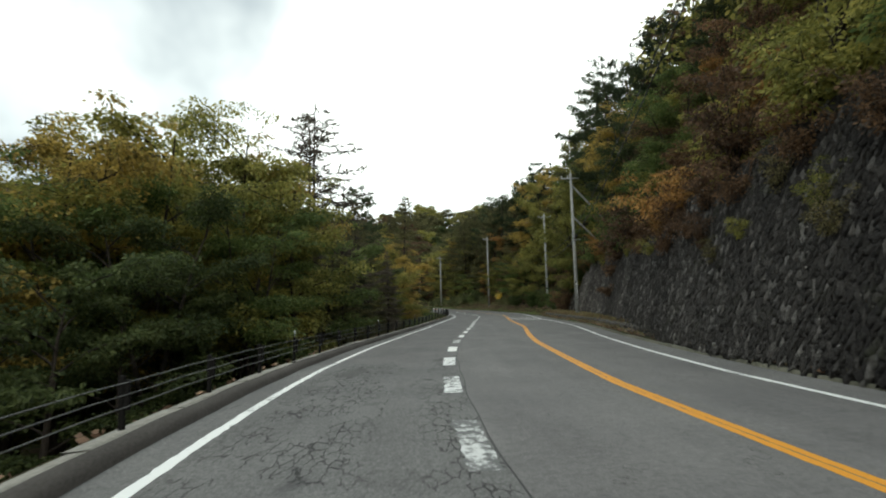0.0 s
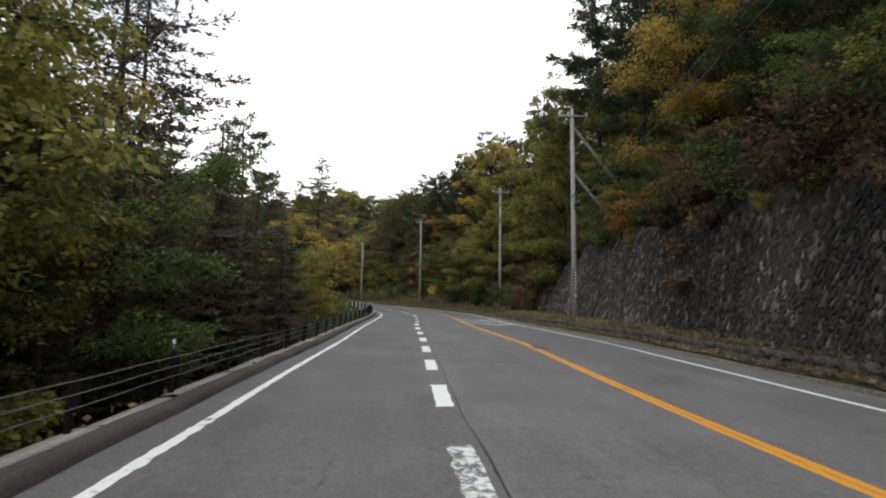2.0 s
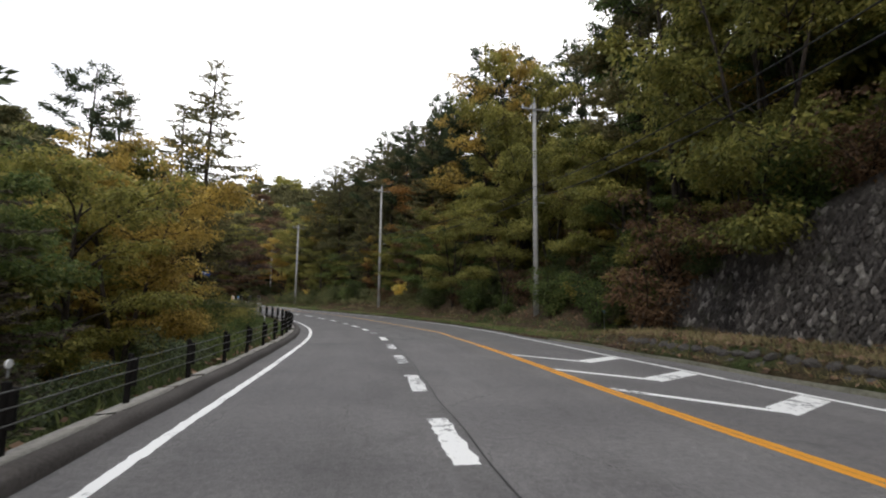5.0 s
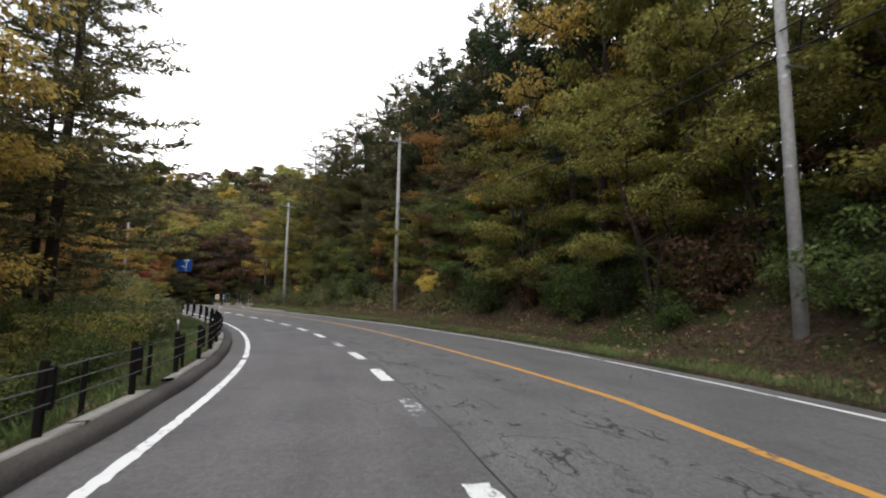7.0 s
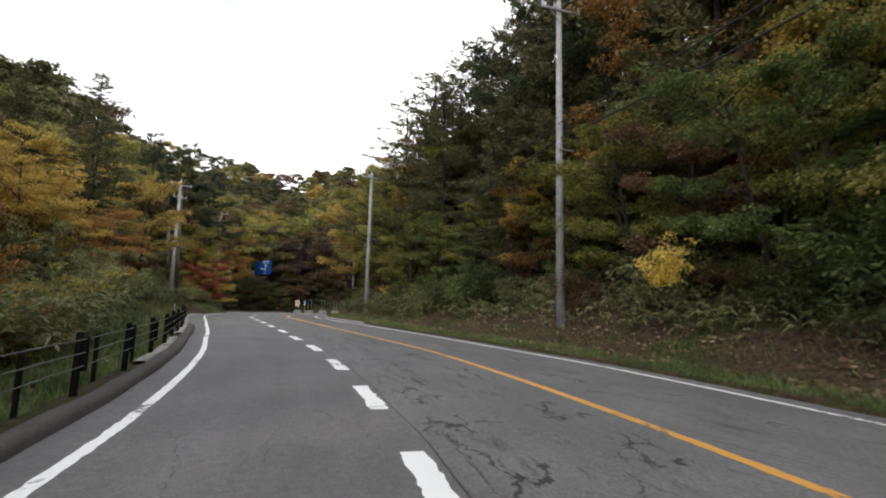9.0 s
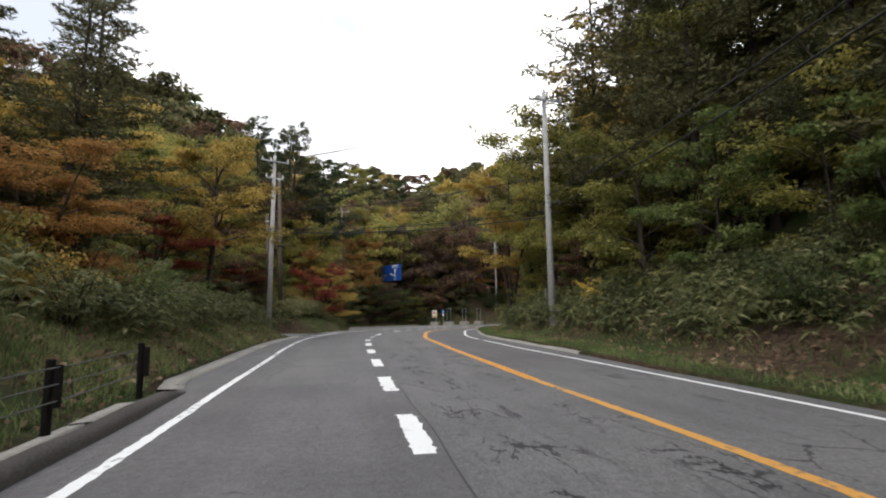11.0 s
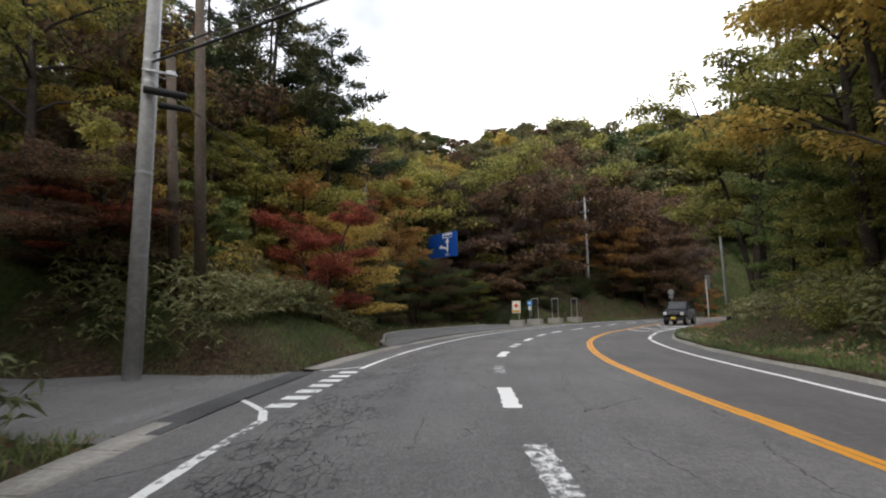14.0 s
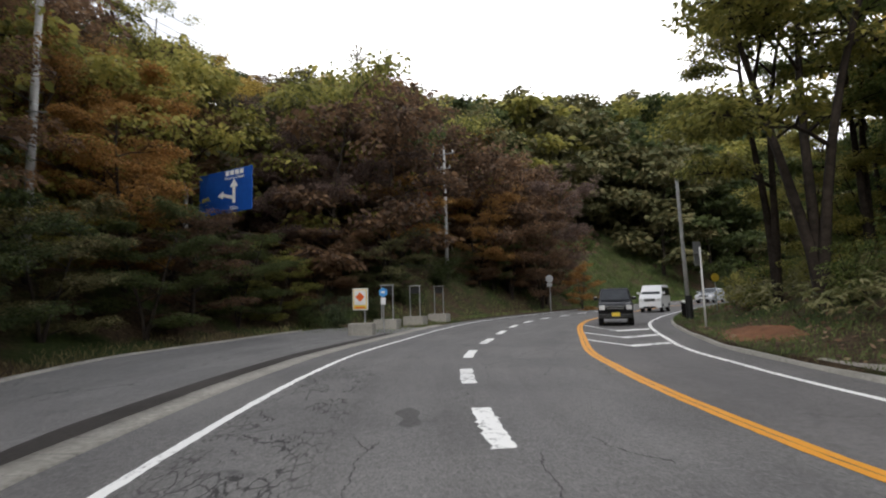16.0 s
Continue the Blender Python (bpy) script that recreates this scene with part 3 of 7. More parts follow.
def broad_tree(seed, height, spread, leaves, leaf, bare=0.22, lean=0.06, forks=9, sides=5, stems=1, puff=0.12, level=0.5):
    """Trunk or several stems, ascending limbs, twigs, and sprays of leaves: two meshes."""
    rng = np.random.default_rng(seed)
    k = np.linspace(0, 1, 9)
    r0 = (height * 0.016 + 0.02) * (1.0, 0.66, 0.5)[stems - 1]
    lines, cs, rs = [], [], []
    for st in range(stems):
        a0 = rng.uniform(0, 6.28) if stems == 1 else st * 6.28 / stems + rng.uniform(-0.4, 0.4)
        out = lean * height * rng.uniform(0.5, 1.5) if stems == 1 else 0.45 * spread * rng.uniform(0.7, 1.2)
        tall = height * (0.88 if st == 0 else rng.uniform(0.7, 0.86))
        bend = k ** 1.4
        trunk = np.stack([np.cos(a0) * out * bend, np.sin(a0) * out * bend, tall * k], 1)
        trunk += np.stack([np.sin(k * 7 + seed + st), np.cos(k * 6 + seed), 0 * k], 1) * 0.014 * height * k[:, None]
        lines.append((trunk, r0 * (1 - 0.88 * k) + 0.012))
        n = max(4, forks // stems)
        for i in range(n):
            f = bare + (0.97 - bare) * (i + 0.6 * rng.random()) / n
            start = along_line(trunk, f)
            turn = i * 2.4 + st * 1.3 + rng.uniform(-0.5, 0.5)
            dome = math.sqrt(max(0.06, 1 - ((f - 0.5) / 0.56) ** 2))
            reach = spread * dome * rng.uniform(0.7, 1.08) * (1 if stems == 1 else 0.72)
            lift = (0.25 + 0.45 * f) * reach * rng.uniform(0.7, 1.3)
            q = np.linspace(0, 1, 6)
            limb = start + np.stack([np.cos(turn) * reach * q, np.sin(turn) * reach * q, lift * q**0.75 - 0.12 * reach * q**3], 1) + rng.normal(size=(6, 3)) * 0.04 * reach * q[:, None]
            lines.append((limb, r0 * 0.4 * (1 - f * 0.5) * (1 - 0.85 * q) + 0.008))
            for g in (0.32, 0.5, 0.68, 0.86, 1.0):
                b = along_line(limb, g)
                for side in (-1, 1) if g < 1 else (0,):
                    t2 = turn + side * rng.uniform(0.5, 1.15)
                    l2 = reach * rng.uniform(0.25, 0.5) * (1.2 - 0.6 * g) if side else reach * 0.15
                    tip = b + np.array([np.cos(t2) * l2, np.sin(t2) * l2, l2 * rng.uniform(0.0, 0.6)])
                    twig = np.stack([b, (b + tip) / 2 + [0, 0, 0.06 * l2], tip])
                    if side and sides > 3:
                        lines.append((twig, np.array([0.02, 0.013, 0.005]) * height / 9))
                    for h in (0.45, 1.0) if side else (1.0,):
                        cs.append(along_line(twig, h) + rng.normal(size=3) * 0.02 * spread)
                        rs.append(rng.uniform(0.75, 1.25) * puff * spread)
        for _ in range(6 if puff < 0.18 else 14):
            cs.append(trunk[-1] + rng.normal(size=3) * [0.12 * spread, 0.12 * spread, 0.08 * spread] + [0, 0, 0.05 * height])
            rs.append(puff * spread)
    v, f = tubes(lines, sides)
    wood = mesh_from("trunk", v, f, BARK, smooth=True)
    v, f = clumps(rng, np.array(cs), np.array(rs), leaves, leaf, level=level)
    return wood, mesh_from("crown", v, f, LEAVES["green"])


def conifer(seed, height, spread, needles, size, start=0.2, droop=0.1, whorl=0.55, power=0.8, gaps=0.15, slim=0.3, tip_up=0.16, inner=0.12, loose=0.03):
    """A straight stem with whorls of boughs, and needles set close along every branchlet: larch, fir or pine, by the numbers."""
    rng = np.random.default_rng(seed)
    k = np.linspace(0, 1, 9)
    stem = np.stack([np.sin(k * 3 + seed) * 0.012 * height, np.cos(k * 2.3 + seed) * 0.012 * height, k * height], 1)
    r0 = height * 0.011 + 0.03
    lines, ends0, ends1 = [(stem, r0 * (1 - 0.93 * k) + 0.008)], [], []
    z = start * height
    turn = 0.0
    while z < height * 0.985:
        f = (z / height - start) / (1 - start)
        for b in range(rng.integers(3, 6)):
            if rng.random() < gaps:
                continue
            turn += 2.4 + rng.uniform(-0.3, 0.3)
            reach = spread * ((1 - f) ** power * 0.93 + 0.07) * rng.uniform(0.5, 1.15) * min(1, 0.45 + f * 4)
            q = np.linspace(0, 1, 6)
            hang = -droop * q**1.2 + tip_up * q**3 + rng.normal() * 0.08 * q
            o = np.array([np.interp(z, stem[:, 2], stem[:, 0]), np.interp(z, stem[:, 2], stem[:, 1]), z + rng.uniform(-0.25, 0.25)])
            bough = o + reach * np.stack([np.cos(turn) * q, np.sin(turn) * q, hang], 1)
            lines.append((bough, 0.03 * reach / spread * (1 - 0.85 * q) * (height / 15) + 0.006))
            n = max(4, int(6.5 * reach))
            g = np.linspace(inner, 0.98, n) + rng.uniform(-0.03, 0.03, n)
            side = np.where(np.arange(n) % 2, 1, -1)
            ln = reach * 0.3 * np.minimum(1.0, 1.25 - g) * np.minimum(1, 0.35 + g * 1.6) * rng.uniform(0.5, 1.2, n)
            p = o + reach * np.stack([np.cos(turn) * g, np.sin(turn) * g, np.interp(g, q, hang)], 1)
            w = turn + side * rng.uniform(0.5, 1.0, n)
            e = p + ln[:, None] * np.stack([np.cos(w), np.sin(w), rng.normal(size=n) * 0.12 - 0.12 + 2.0 * tip_up * g**2], 1)
            ends0 += [p, bough[2:-1]]
            ends1 += [e, bough[3:]]
        z += whorl * rng.uniform(0.7, 1.3) * (1 - 0.45 * f)
    v, f = tubes(lines, 5)
    wood = mesh_from("trunk", v, f, BARK, smooth=True)
    p0, p1 = np.vstack(ends0), np.vstack(ends1)
    way = p1 - p0
    length = np.linalg.norm(way, axis=1) + 0.05
    pick = rng.choice(len(p0), needles, p=length / length.sum())
    pos = p0[pick] + way[pick] * rng.random(needles)[:, None] + rng.normal(size=(needles, 3)) * loose
    sz = size * rng.uniform(0.6, 1.3, needles)
    axis = way[pick] / length[pick][:, None] + rng.normal(size=(needles, 3)) * 0.42 + [0, 0, 0.1]
    v, f = blades(rng, pos, axis, sz, sz * slim, 0.03)
    return wood, mesh_from("crown", v, f, LEAVES["pine"])


def shrub(seed, height, spread, leaves, leaf, slim=0.5):
    rng = np.random.default_rng(seed)
    lines, cs, rs = [], [], []
    for i in range(11):
        turn, reach, up = i * 2.4 + rng.uniform(-0.4, 0.4), spread * rng.uniform(0.25, 0.95), height * rng.uniform(0.4, 0.95)
        q = np.linspace(0, 1, 4)
        stem = np.stack([np.cos(turn) * reach * q**1.4, np.sin(turn) * reach * q**1.4, up * q], 1) + rng.normal(size=(4, 3)) * 0.03
        lines.append((stem, 0.02 * (1 - 0.7 * q) * height / 2))
        for g in (0.35, 0.55, 0.78, 1.0):
            cs.append(along_line(stem, g) + rng.normal(size=3) * 0.1 * spread)
            rs.append(rng.uniform(0.16, 0.3) * spread)
    v, f = tubes(lines, 4)
    wood = mesh_from("stem", v, f, BARK)
    v, f = clumps(rng, np.array(cs), np.array(rs), leaves, leaf, 0.6, slim, 0.45)
    v[:, 2] = np.maximum(v[:, 2], 0.03)
    return wood, mesh_from("foliage", v, f, LEAVES["green"])


PLANTS = {
    "broad": [broad_tree(11, 9.0, 4.0, 17000, 0.155, forks=12), broad_tree(12, 9.0, 4.3, 18000, 0.155, forks=14, stems=2), broad_tree(13, 9.5, 3.6, 15000, 0.155, 0.3, forks=12),
              broad_tree(14, 10.0, 4.2, 20000, 0.155, 0.05, 0.05, 15), broad_tree(17, 9.4, 4.4, 26000, 0.125, 0.16, 0.05, 18, stems=3), broad_tree(18, 9.4, 4.4, 26000, 0.125, 0.12, 0.05, 16, stems=2)],
    "thicket": [broad_tree(15, 6.0, 3.0, 8200, 0.15, 0.03, 0.05, 13, 3), broad_tree(16, 6.0, 2.8, 8200, 0.15, 0.04, 0.05, 13, 3, stems=2), broad_tree(19, 6.0, 3.0, 8200, 0.15, 0.05, 0.05, 14, 3, stems=3)],
    "slender": [broad_tree(21, 12.0, 3.7, 15000, 0.14, 0.32, 0.07, 14, puff=0.1), broad_tree(22, 12.0, 3.4, 14000, 0.14, 0.36, 0.08, 13, stems=2, puff=0.1), broad_tree(23, 12.0, 3.9, 16000, 0.14, 0.34, 0.08, 14, stems=3, puff=0.1)],
    "wood": [broad_tree(31, 9.0, 3.9, 4200, 0.3, 0.06, forks=13, sides=3, puff=0.2, level=0.15), broad_tree(32, 9.5, 3.5, 4200, 0.3, 0.08, forks=13, sides=3, puff=0.2, level=0.15), broad_tree(33, 8.5, 4.2, 4200, 0.31, 0.05, 0.05, 14, 3, puff=0.2, level=0.15)],
    "larch": [conifer(41, 16.0, 4.0, 15000, 0.2, 0.1, 0.16, 0.4, 0.75, 0.08), conifer(42, 16.0, 3.6, 14000, 0.2, 0.14, 0.2, 0.42, 0.7, 0.12), conifer(43, 16.0, 5.0, 17000, 0.2, 0.2, 0.12, 0.75, 0.5, 0.1), conifer(44, 16.0, 4.2, 26000, 0.2, 0.1, 0.14, 0.42, 0.75, 0.08)],
    "pine": [conifer(51, 15.0, 3.6, 13000, 0.24, 0.36, -0.02, 0.75, 0.5, 0.12, 0.3, 0.12, 0.4, 0.1), conifer(52, 15.0, 3.9, 13000, 0.24, 0.44, -0.06, 0.85, 0.42, 0.14, 0.3, 0.12, 0.45, 0.1), conifer(53, 15.0, 3.4, 13000, 0.24, 0.3, 0.02, 0.8, 0.55, 0.14, 0.3, 0.12, 0.4, 0.1)],
    "fir": [conifer(61, 14.0, 3.4, 14000, 0.23, 0.06, 0.22, 0.42, 0.9, 0.05, 0.34, 0.1, 0.1, 0.05)],
    "bush": [shrub(75, 2.2, 1.6, 3600, 0.1), shrub(76, 2.0, 1.9, 3600, 0.1)],
    "shrub": [shrub(71, 2.2, 1.6, 2600, 0.125), shrub(72, 2.0, 1.9, 2600, 0.125), shrub(73, 2.5, 1.5, 2600, 0.125)],
}
WORDS = {"green": "green", "deep": "dark green", "olive": "yellow-green", "gold": "golden yellow", "orange": "orange", "red": "red", "rust": "rust-brown", "mauve": "faded maroon-brown",
         "larch": "dull green", "pine": "dark green", "dry": "brown half-bare", "bright": "bright yellow", "sasa": "pale green", "weed": "dry yellowish"}
KINDS = {"broad": ("broadleaf_tree", "broadleaf tree with spreading limbs"), "slender": ("slender_tree", "slender broadleaf tree with an airy crown"),
         "wood": ("woodland_tree", "broadleaf tree in the hillside wood"), "larch": ("larch_tree", "larch with a straight stem and feathery boughs"),
         "pine": ("pine_tree", "tall pine with a bare lower stem"), "fir": ("fir_tree", "dense fir in the wood"), "thicket": ("young_tree", "young tree leafy down to the ground"), "bush": ("bush", "fine-leaved bush below the roadside"), "shrub": ("shrub", "leafy shrub at the edge of the wood")}


def plant(kind, tint, x, y, scale=1.0, turn=0.0, variant=0, z=None, tall=1.0, group=""):
    wood, leaf = PLANTS[kind][variant % len(PLANTS[kind])]
    name, words = KINDS[kind]
    z = float(ground([x], [y])[0]) - 0.1 if z is None else z
    ob = tagged(new(name), f"{WORDS[tint]} {words}", "shrub" if kind in ("shrub", "bush") else "tree", group or {"shrub": "roadside shrubs", "bush": "roadside shrubs", "wood": "hillside wood"}.get(kind, "roadside trees"))
    ob.matrix_world = pose(x, y, z, 0, 0, turn) @ Matrix.Diagonal((scale, scale, scale * tall, 1))
    child(wood.name.split(".")[0], wood, ob)
    crown = child(leaf.name.split(".")[0], leaf, ob)
    crown.material_slots[0].link = "OBJECT"
    crown.material_slots[0].material = LEAVES[tint]
    return ob


# ---- ground and road ----
gx, gy = np.arange(-130, 130, 1.6), np.arange(-60, 300, 1.6)
X, Y = np.meshgrid(gx, gy)
bump = np.array([noise.noise((x * 0.13, y * 0.13, 0)) for x, y in zip(X.ravel(), Y.ravel())])
S_, U_ = along(X, Y)
off = np.clip((np.maximum(U_ - RIGHT(S_) - 2.5, -U_ - 9) / 4), 0, 1)
Z = np.interp(S_, RS, RP[:, 2]) + rise(S_, U_) + bump * 0.5 * off
edge_d = np.maximum(U_ - RIGHT(S_) - 1.0, LEFT(S_) - 1.15 - U_)
Z = Z - 0.35 * (1 - ease(1.8, 3.4, edge_d)) * (1 - ease(124.5, 125.5, S_) * (1 - ease(132.5, 133.5, S_))) * np.where((S_ > 139) & (S_ < 165) & (U_ < 0), 0, 1)
n, k = len(gy), len(gx)
i, j = np.meshgrid(np.arange(n - 1), np.arange(k - 1), indexing="ij")
a = (i * k + j).ravel()
sheet = np.stack([a, a + 1, a + k + 1, a + k], 1)
verts = np.stack([X.ravel(), Y.ravel(), Z], 1)
# a wide skirt carries the ground to the horizon
edge = np.r_[np.arange(k), np.arange(1, n) * k + k - 1, (n - 1) * k + np.arange(k - 2, -1, -1), np.arange(n - 2, 0, -1) * k]
c0 = np.array([0.0, 120.0])
outer = verts[edge].copy()
outer[:, :2] = c0 + (outer[:, :2] - c0) * 14
outer[:, 2] = 6
m0 = len(verts)
ids = m0 + np.arange(len(edge))
skirt = np.stack([edge, np.roll(edge, -1), np.roll(ids, -1), ids], 1)[:, ::-1]
tagged(new("ground", mesh_from("ground", np.vstack([verts, outer]), np.vstack([sheet, skirt]), GROUND, smooth=True)), "leaf-littered forest floor with grass and moss", "ground", kind="structure")

s_all = np.arange(-45, 262, 0.5)
road = tagged(new("road", ribbon("road", s_all, [lambda s: LEFT(s) - 0.12 - GUT(s), LEFT, lambda s: (LEFT(s) + DASH(s)) / 2, DASH, MID, RIGHT, lambda s: RIGHT(s) + VERGE(s) + 0.05], [0] * 7, ASPHALT)),
              "worn grey asphalt road with crazed cracks", "road", kind="structure")


tagged(new("road", ribbon("road", np.arange(13, 107, 0.5), [lambda s: LEFT(s) - 0.1 - GUT(s), LEFT, lambda s: DASH(s) + 0.21 + 0.015 * np.sin(s * 2.1) + 0.02 * np.sin(s * 0.7)], [0.002] * 3, NEWER)), "smoother resurfaced lane beside the kerb", "road", kind="structure")
tagged(new("road", ribbon("road", np.arange(-42, 61.6, 0.5), [lambda s: DASH(s) + 0.2, MID, RIGHT, lambda s: RIGHT(s) + VERGE(s) + 0.04], [0.002] * 4, PALER)), "even grey asphalt lanes beside the stone wall", "road", kind="structure")
tagged(new("road", ribbon("road", np.arange(109, 250, 0.5), [lambda s: MID(s) + 0.02, RIGHT, lambda s: RIGHT(s) + VERGE(s) - 0.01], [0.002] * 3, NEWER)), "smoother dark oncoming lane", "road", kind="structure")


def strip(name, s0, s1, offset, width, mat, label, parent=None, lift=0.004, step=0.5, category="road marking", ragged=0.0):
    s = np.linspace(s0, s1, max(2, int((s1 - s0) / step) + 1))
    f = (lambda q: offset(q)) if callable(offset) else (lambda q: np.full(len(q), offset))
    chip = np.random.default_rng(len(s) + int(10 * s0 + 400)).normal(size=(2, len(s))) * ragged
    me = ribbon(name, s, [lambda q: f(q) - width / 2 + chip[0], lambda q: f(q) + width / 2 + chip[1]], [lift, lift], mat)
    if parent:
        return child(name, me, parent)
    return tagged(new(name, me), label, category, kind="structure")


strip("edge_line", -40, 74.6, lambda q: LEFT(q) + 0.012, 0.138, WHITE, "worn white edge line along the kerb", step=0.11, ragged=0.007)
strip("edge_line", 75.0, 107.5, lambda q: LEFT(q) + 0.012, 0.138, WHITE, "worn white edge line along the kerb", step=0.11, ragged=0.007)
strip("edge_line", 107.5, 127.4, lambda q: LEFT(q) + 0.012, 0.138, WHITEX, "worn white edge line along the kerb", step=0.11, ragged=0.007)
strip("edge_line", 132.9, 250, lambda q: LEFT(q) + 0.012, 0.138, WHITE, "worn white edge line beside the lay-by", step=0.11, ragged=0.007)
strip("edge_line", -40, 119.5, RIGHT, 0.14, WHITE, "white edge line beside the hillside", step=0.13, ragged=0.006)
strip("edge_line", 120.6, 250, RIGHT, 0.14, WHITE, "white edge line beside the grassy verge", step=0.13, ragged=0.006)
strip("orange_line", 60, 106, MID, 0.17, ORANGEW, "single worn orange line between the lanes", step=0.13, ragged=0.006)
for side, spans in ((-0.062, ((-40, 60), (106, 250))), (0.062, ((-40, 60), (106, 250)))):
    for s0, s1 in spans:
        strip("orange_line", s0, s1, lambda s, side=side: MID(s) + side, 0.11, ORANGE, "orange no-overtaking line between the lanes", step=0.13, ragged=0.004)
dashes = tagged(new("dashed_lane_line"), "flaking white dashed lane line", "road marking", kind="structure")
for i in range(-8, 62):
    s0 = 0.62 + 3.875 * i - (0.4 if i > 30 else 0.0)
    strip("dash", s0, s0 + 1.9, DASH, 0.3 if i < 5 else 0.26, DASHX if i in (1, 17, 20, 34) else DASHS if i in (2, 3, 5, 13, 14, 15, 31, 32, 36, 38) else DASHW, "", dashes, step=0.1, ragged=0.014)
strip("joint_seam", -40, 106, lambda s: DASH(s) + 0.21 + 0.015 * np.sin(s * 2.1) + 0.02 * np.sin(s * 0.7), 0.022, SEAM, "black bitumen joint along the lane line", lift=0.003, step=0.3, category="road joint")
for s0, u0, long, wide in ((33.2, 4.85, 1.5, 0.42), (13.5, 0.42, 0.8, 0.26), (118.8, 2.9, 1.6, 0.3), (145.1, 0.22, 1.1, 0.3), (11.2, -1.4, 1.8, 0.4)):
    q = np.linspace(s0 - long / 2, s0 + long / 2, 16)
    swell = np.sqrt(np.clip(1 - ((q - s0) / long * 2) ** 2, 0, 1)) * (1 + 0.35 * np.sin(q * 9 + u0)) * wide / 2 + 0.004
    drift = 0.1 * wide * np.sin(q * 5)
    tagged(new("bitumen_patch", ribbon("bitumen_patch", q, [lambda q, w=w: u0 + drift + w * swell for w in (-1.0, 0.0, 0.8)], [0.0055] * 3, PATCH)), "dark bitumen patch on the worn asphalt", "road patch", kind="structure")
# short stroke that turns in at the side road, and the broken line across it
strip("edge_line", 127.4, 129.0, lambda s: LEFT(s) - 1.1 * (np.clip(s - 127.6, 0, 9) / 1.4) ** 1.2, 0.13, WHITE, "white edge line turning into the side road")
strip("edge_line", 132.5, 133.3, lambda s: LEFT(s) - 0.85 * ((133.3 - s) / 0.8) ** 1.1, 0.13, WHITE, "white edge line turning into the side road")
side_dash = tagged(new("junction_dashes"), "white dashes across the side road's mouth", "road marking", kind="structure")
for i in range(7):
    s0 = 128.2 + 0.64 * i
    strip("dash", s0, s0 + 0.34, lambda s: LEFT(s) - 0.1, 0.42, WHITE, "", side_dash, step=0.2)


def chevron(s_tip, s_end):
    """A white chevron across the oncoming lane: two strokes that meet in the middle."""
    ob = tagged(new("chevron_marking"), "white chevron painted across the oncoming lane", "road marking", "lane chevrons", "structure")
    for u0, u1, s0, s1, w in ((0.05, 0.5, s_end, s_tip, 0.16), (0.5, 0.96, s_tip, s_tip + 0.9, 0.3)):
        f = np.linspace(0, 1, 6)
        s = s0 + (s1 - s0) * f
        lo, hi = MID(s), RIGHT(s)
        u = lo + (hi - lo) * (u0 + (u1 - u0) * f)
        p = np.vstack([at(s - w, u, 0.004), at(s + w, u, 0.004)])
        q = np.arange(5)
        child("stroke", mesh_from("stroke", p, np.stack([q, q + 6, q + 7, q + 1], 1)[:, ::-1], WHITE, np.r_[np.stack([u, s - w], 1), np.stack([u, s + w], 1)]), ob)


for tip, end in ((49.0, 51.0), (52.0, 53.6), (55.0, 56.8), (154.1, 156.3), (157.0, 159.2), (160.0, 164.0)):
    chevron(tip, end)

# ---- kerbs, gutters, side road and lay-by ----
s_k = np.arange(-40, 106.3, 0.4)
th = np.linspace(0, np.pi, 8)
taper = lambda s: 1 - ease(105.0, 106.3, s)
kerb = tagged(new("kerb", ribbon("kerb", s_k, [(lambda q, c=c: LEFT(q) - 0.66 + 0.16 * math.cos(c) + 0.012 * np.sin(q * 1.9)) for c in th],
                                 [(lambda q, c=c: (0.165 * math.sin(c) ** 0.7 + 0.008 * np.sin(q * 3.1)) * taper(q) - 0.01) for c in th], KERB_WORN)), "rounded dark asphalt kerb", "kerb", kind="structure")
rng = random.Random(5)
ledge = tagged(new("concrete_ledge"), "broken concrete ledge behind the kerb", "ledge", kind="structure")
s0 = -38.0
while s0 < 104:
    ln = rng.uniform(1.1, 2.3)
    if 84 < s0 < 90 or (s0 > 60 and rng.random() < 0.25):
        s0 += ln
        continue
    ss = np.linspace(s0, s0 + ln, 6)
    w, hgt = rng.uniform(0.16, 0.25), rng.uniform(0.11, 0.14)
    child("slab", ribbon("slab", ss, [lambda q: LEFT(q) - 0.8, lambda q: LEFT(q) - 0.8, lambda q, w=w: LEFT(q) - 0.82 - w, lambda q, w=w: LEFT(q) - 0.84 - w], [-0.1, hgt, hgt - 0.02, -0.5], CONCRETE, False), ledge)
    s0 += ln + rng.uniform(0.01, 0.2)
gutter = tagged(new("gutter"), "row of weathered concrete gutter blocks", "gutter", kind="structure")
s0 = 106.2
while s0 < 165:
    if not (126.6 < s0 < 132.0):
        ss = np.linspace(s0 + 0.008, s0 + 0.592, 3)
        wid = 0.42 + 0.03 * rng.random()
        if 139.6 < s0 < 140.4:
            s0 += 0.6
            continue
        child("gutter_block", ribbon("gutter_block", ss, [lambda q: LEFT(q) - GUT(q), lambda q: LEFT(q) - GUT(q), lambda q, w=wid: LEFT(q) - GUT(q) - w, lambda q, w=wid: LEFT(q) - GUT(q) - 0.02 - w], [-0.15, 0.012 + 0.01 * rng.random(), 0.035, -0.2], CONCRETE, False), gutter)
    s0 += 0.6
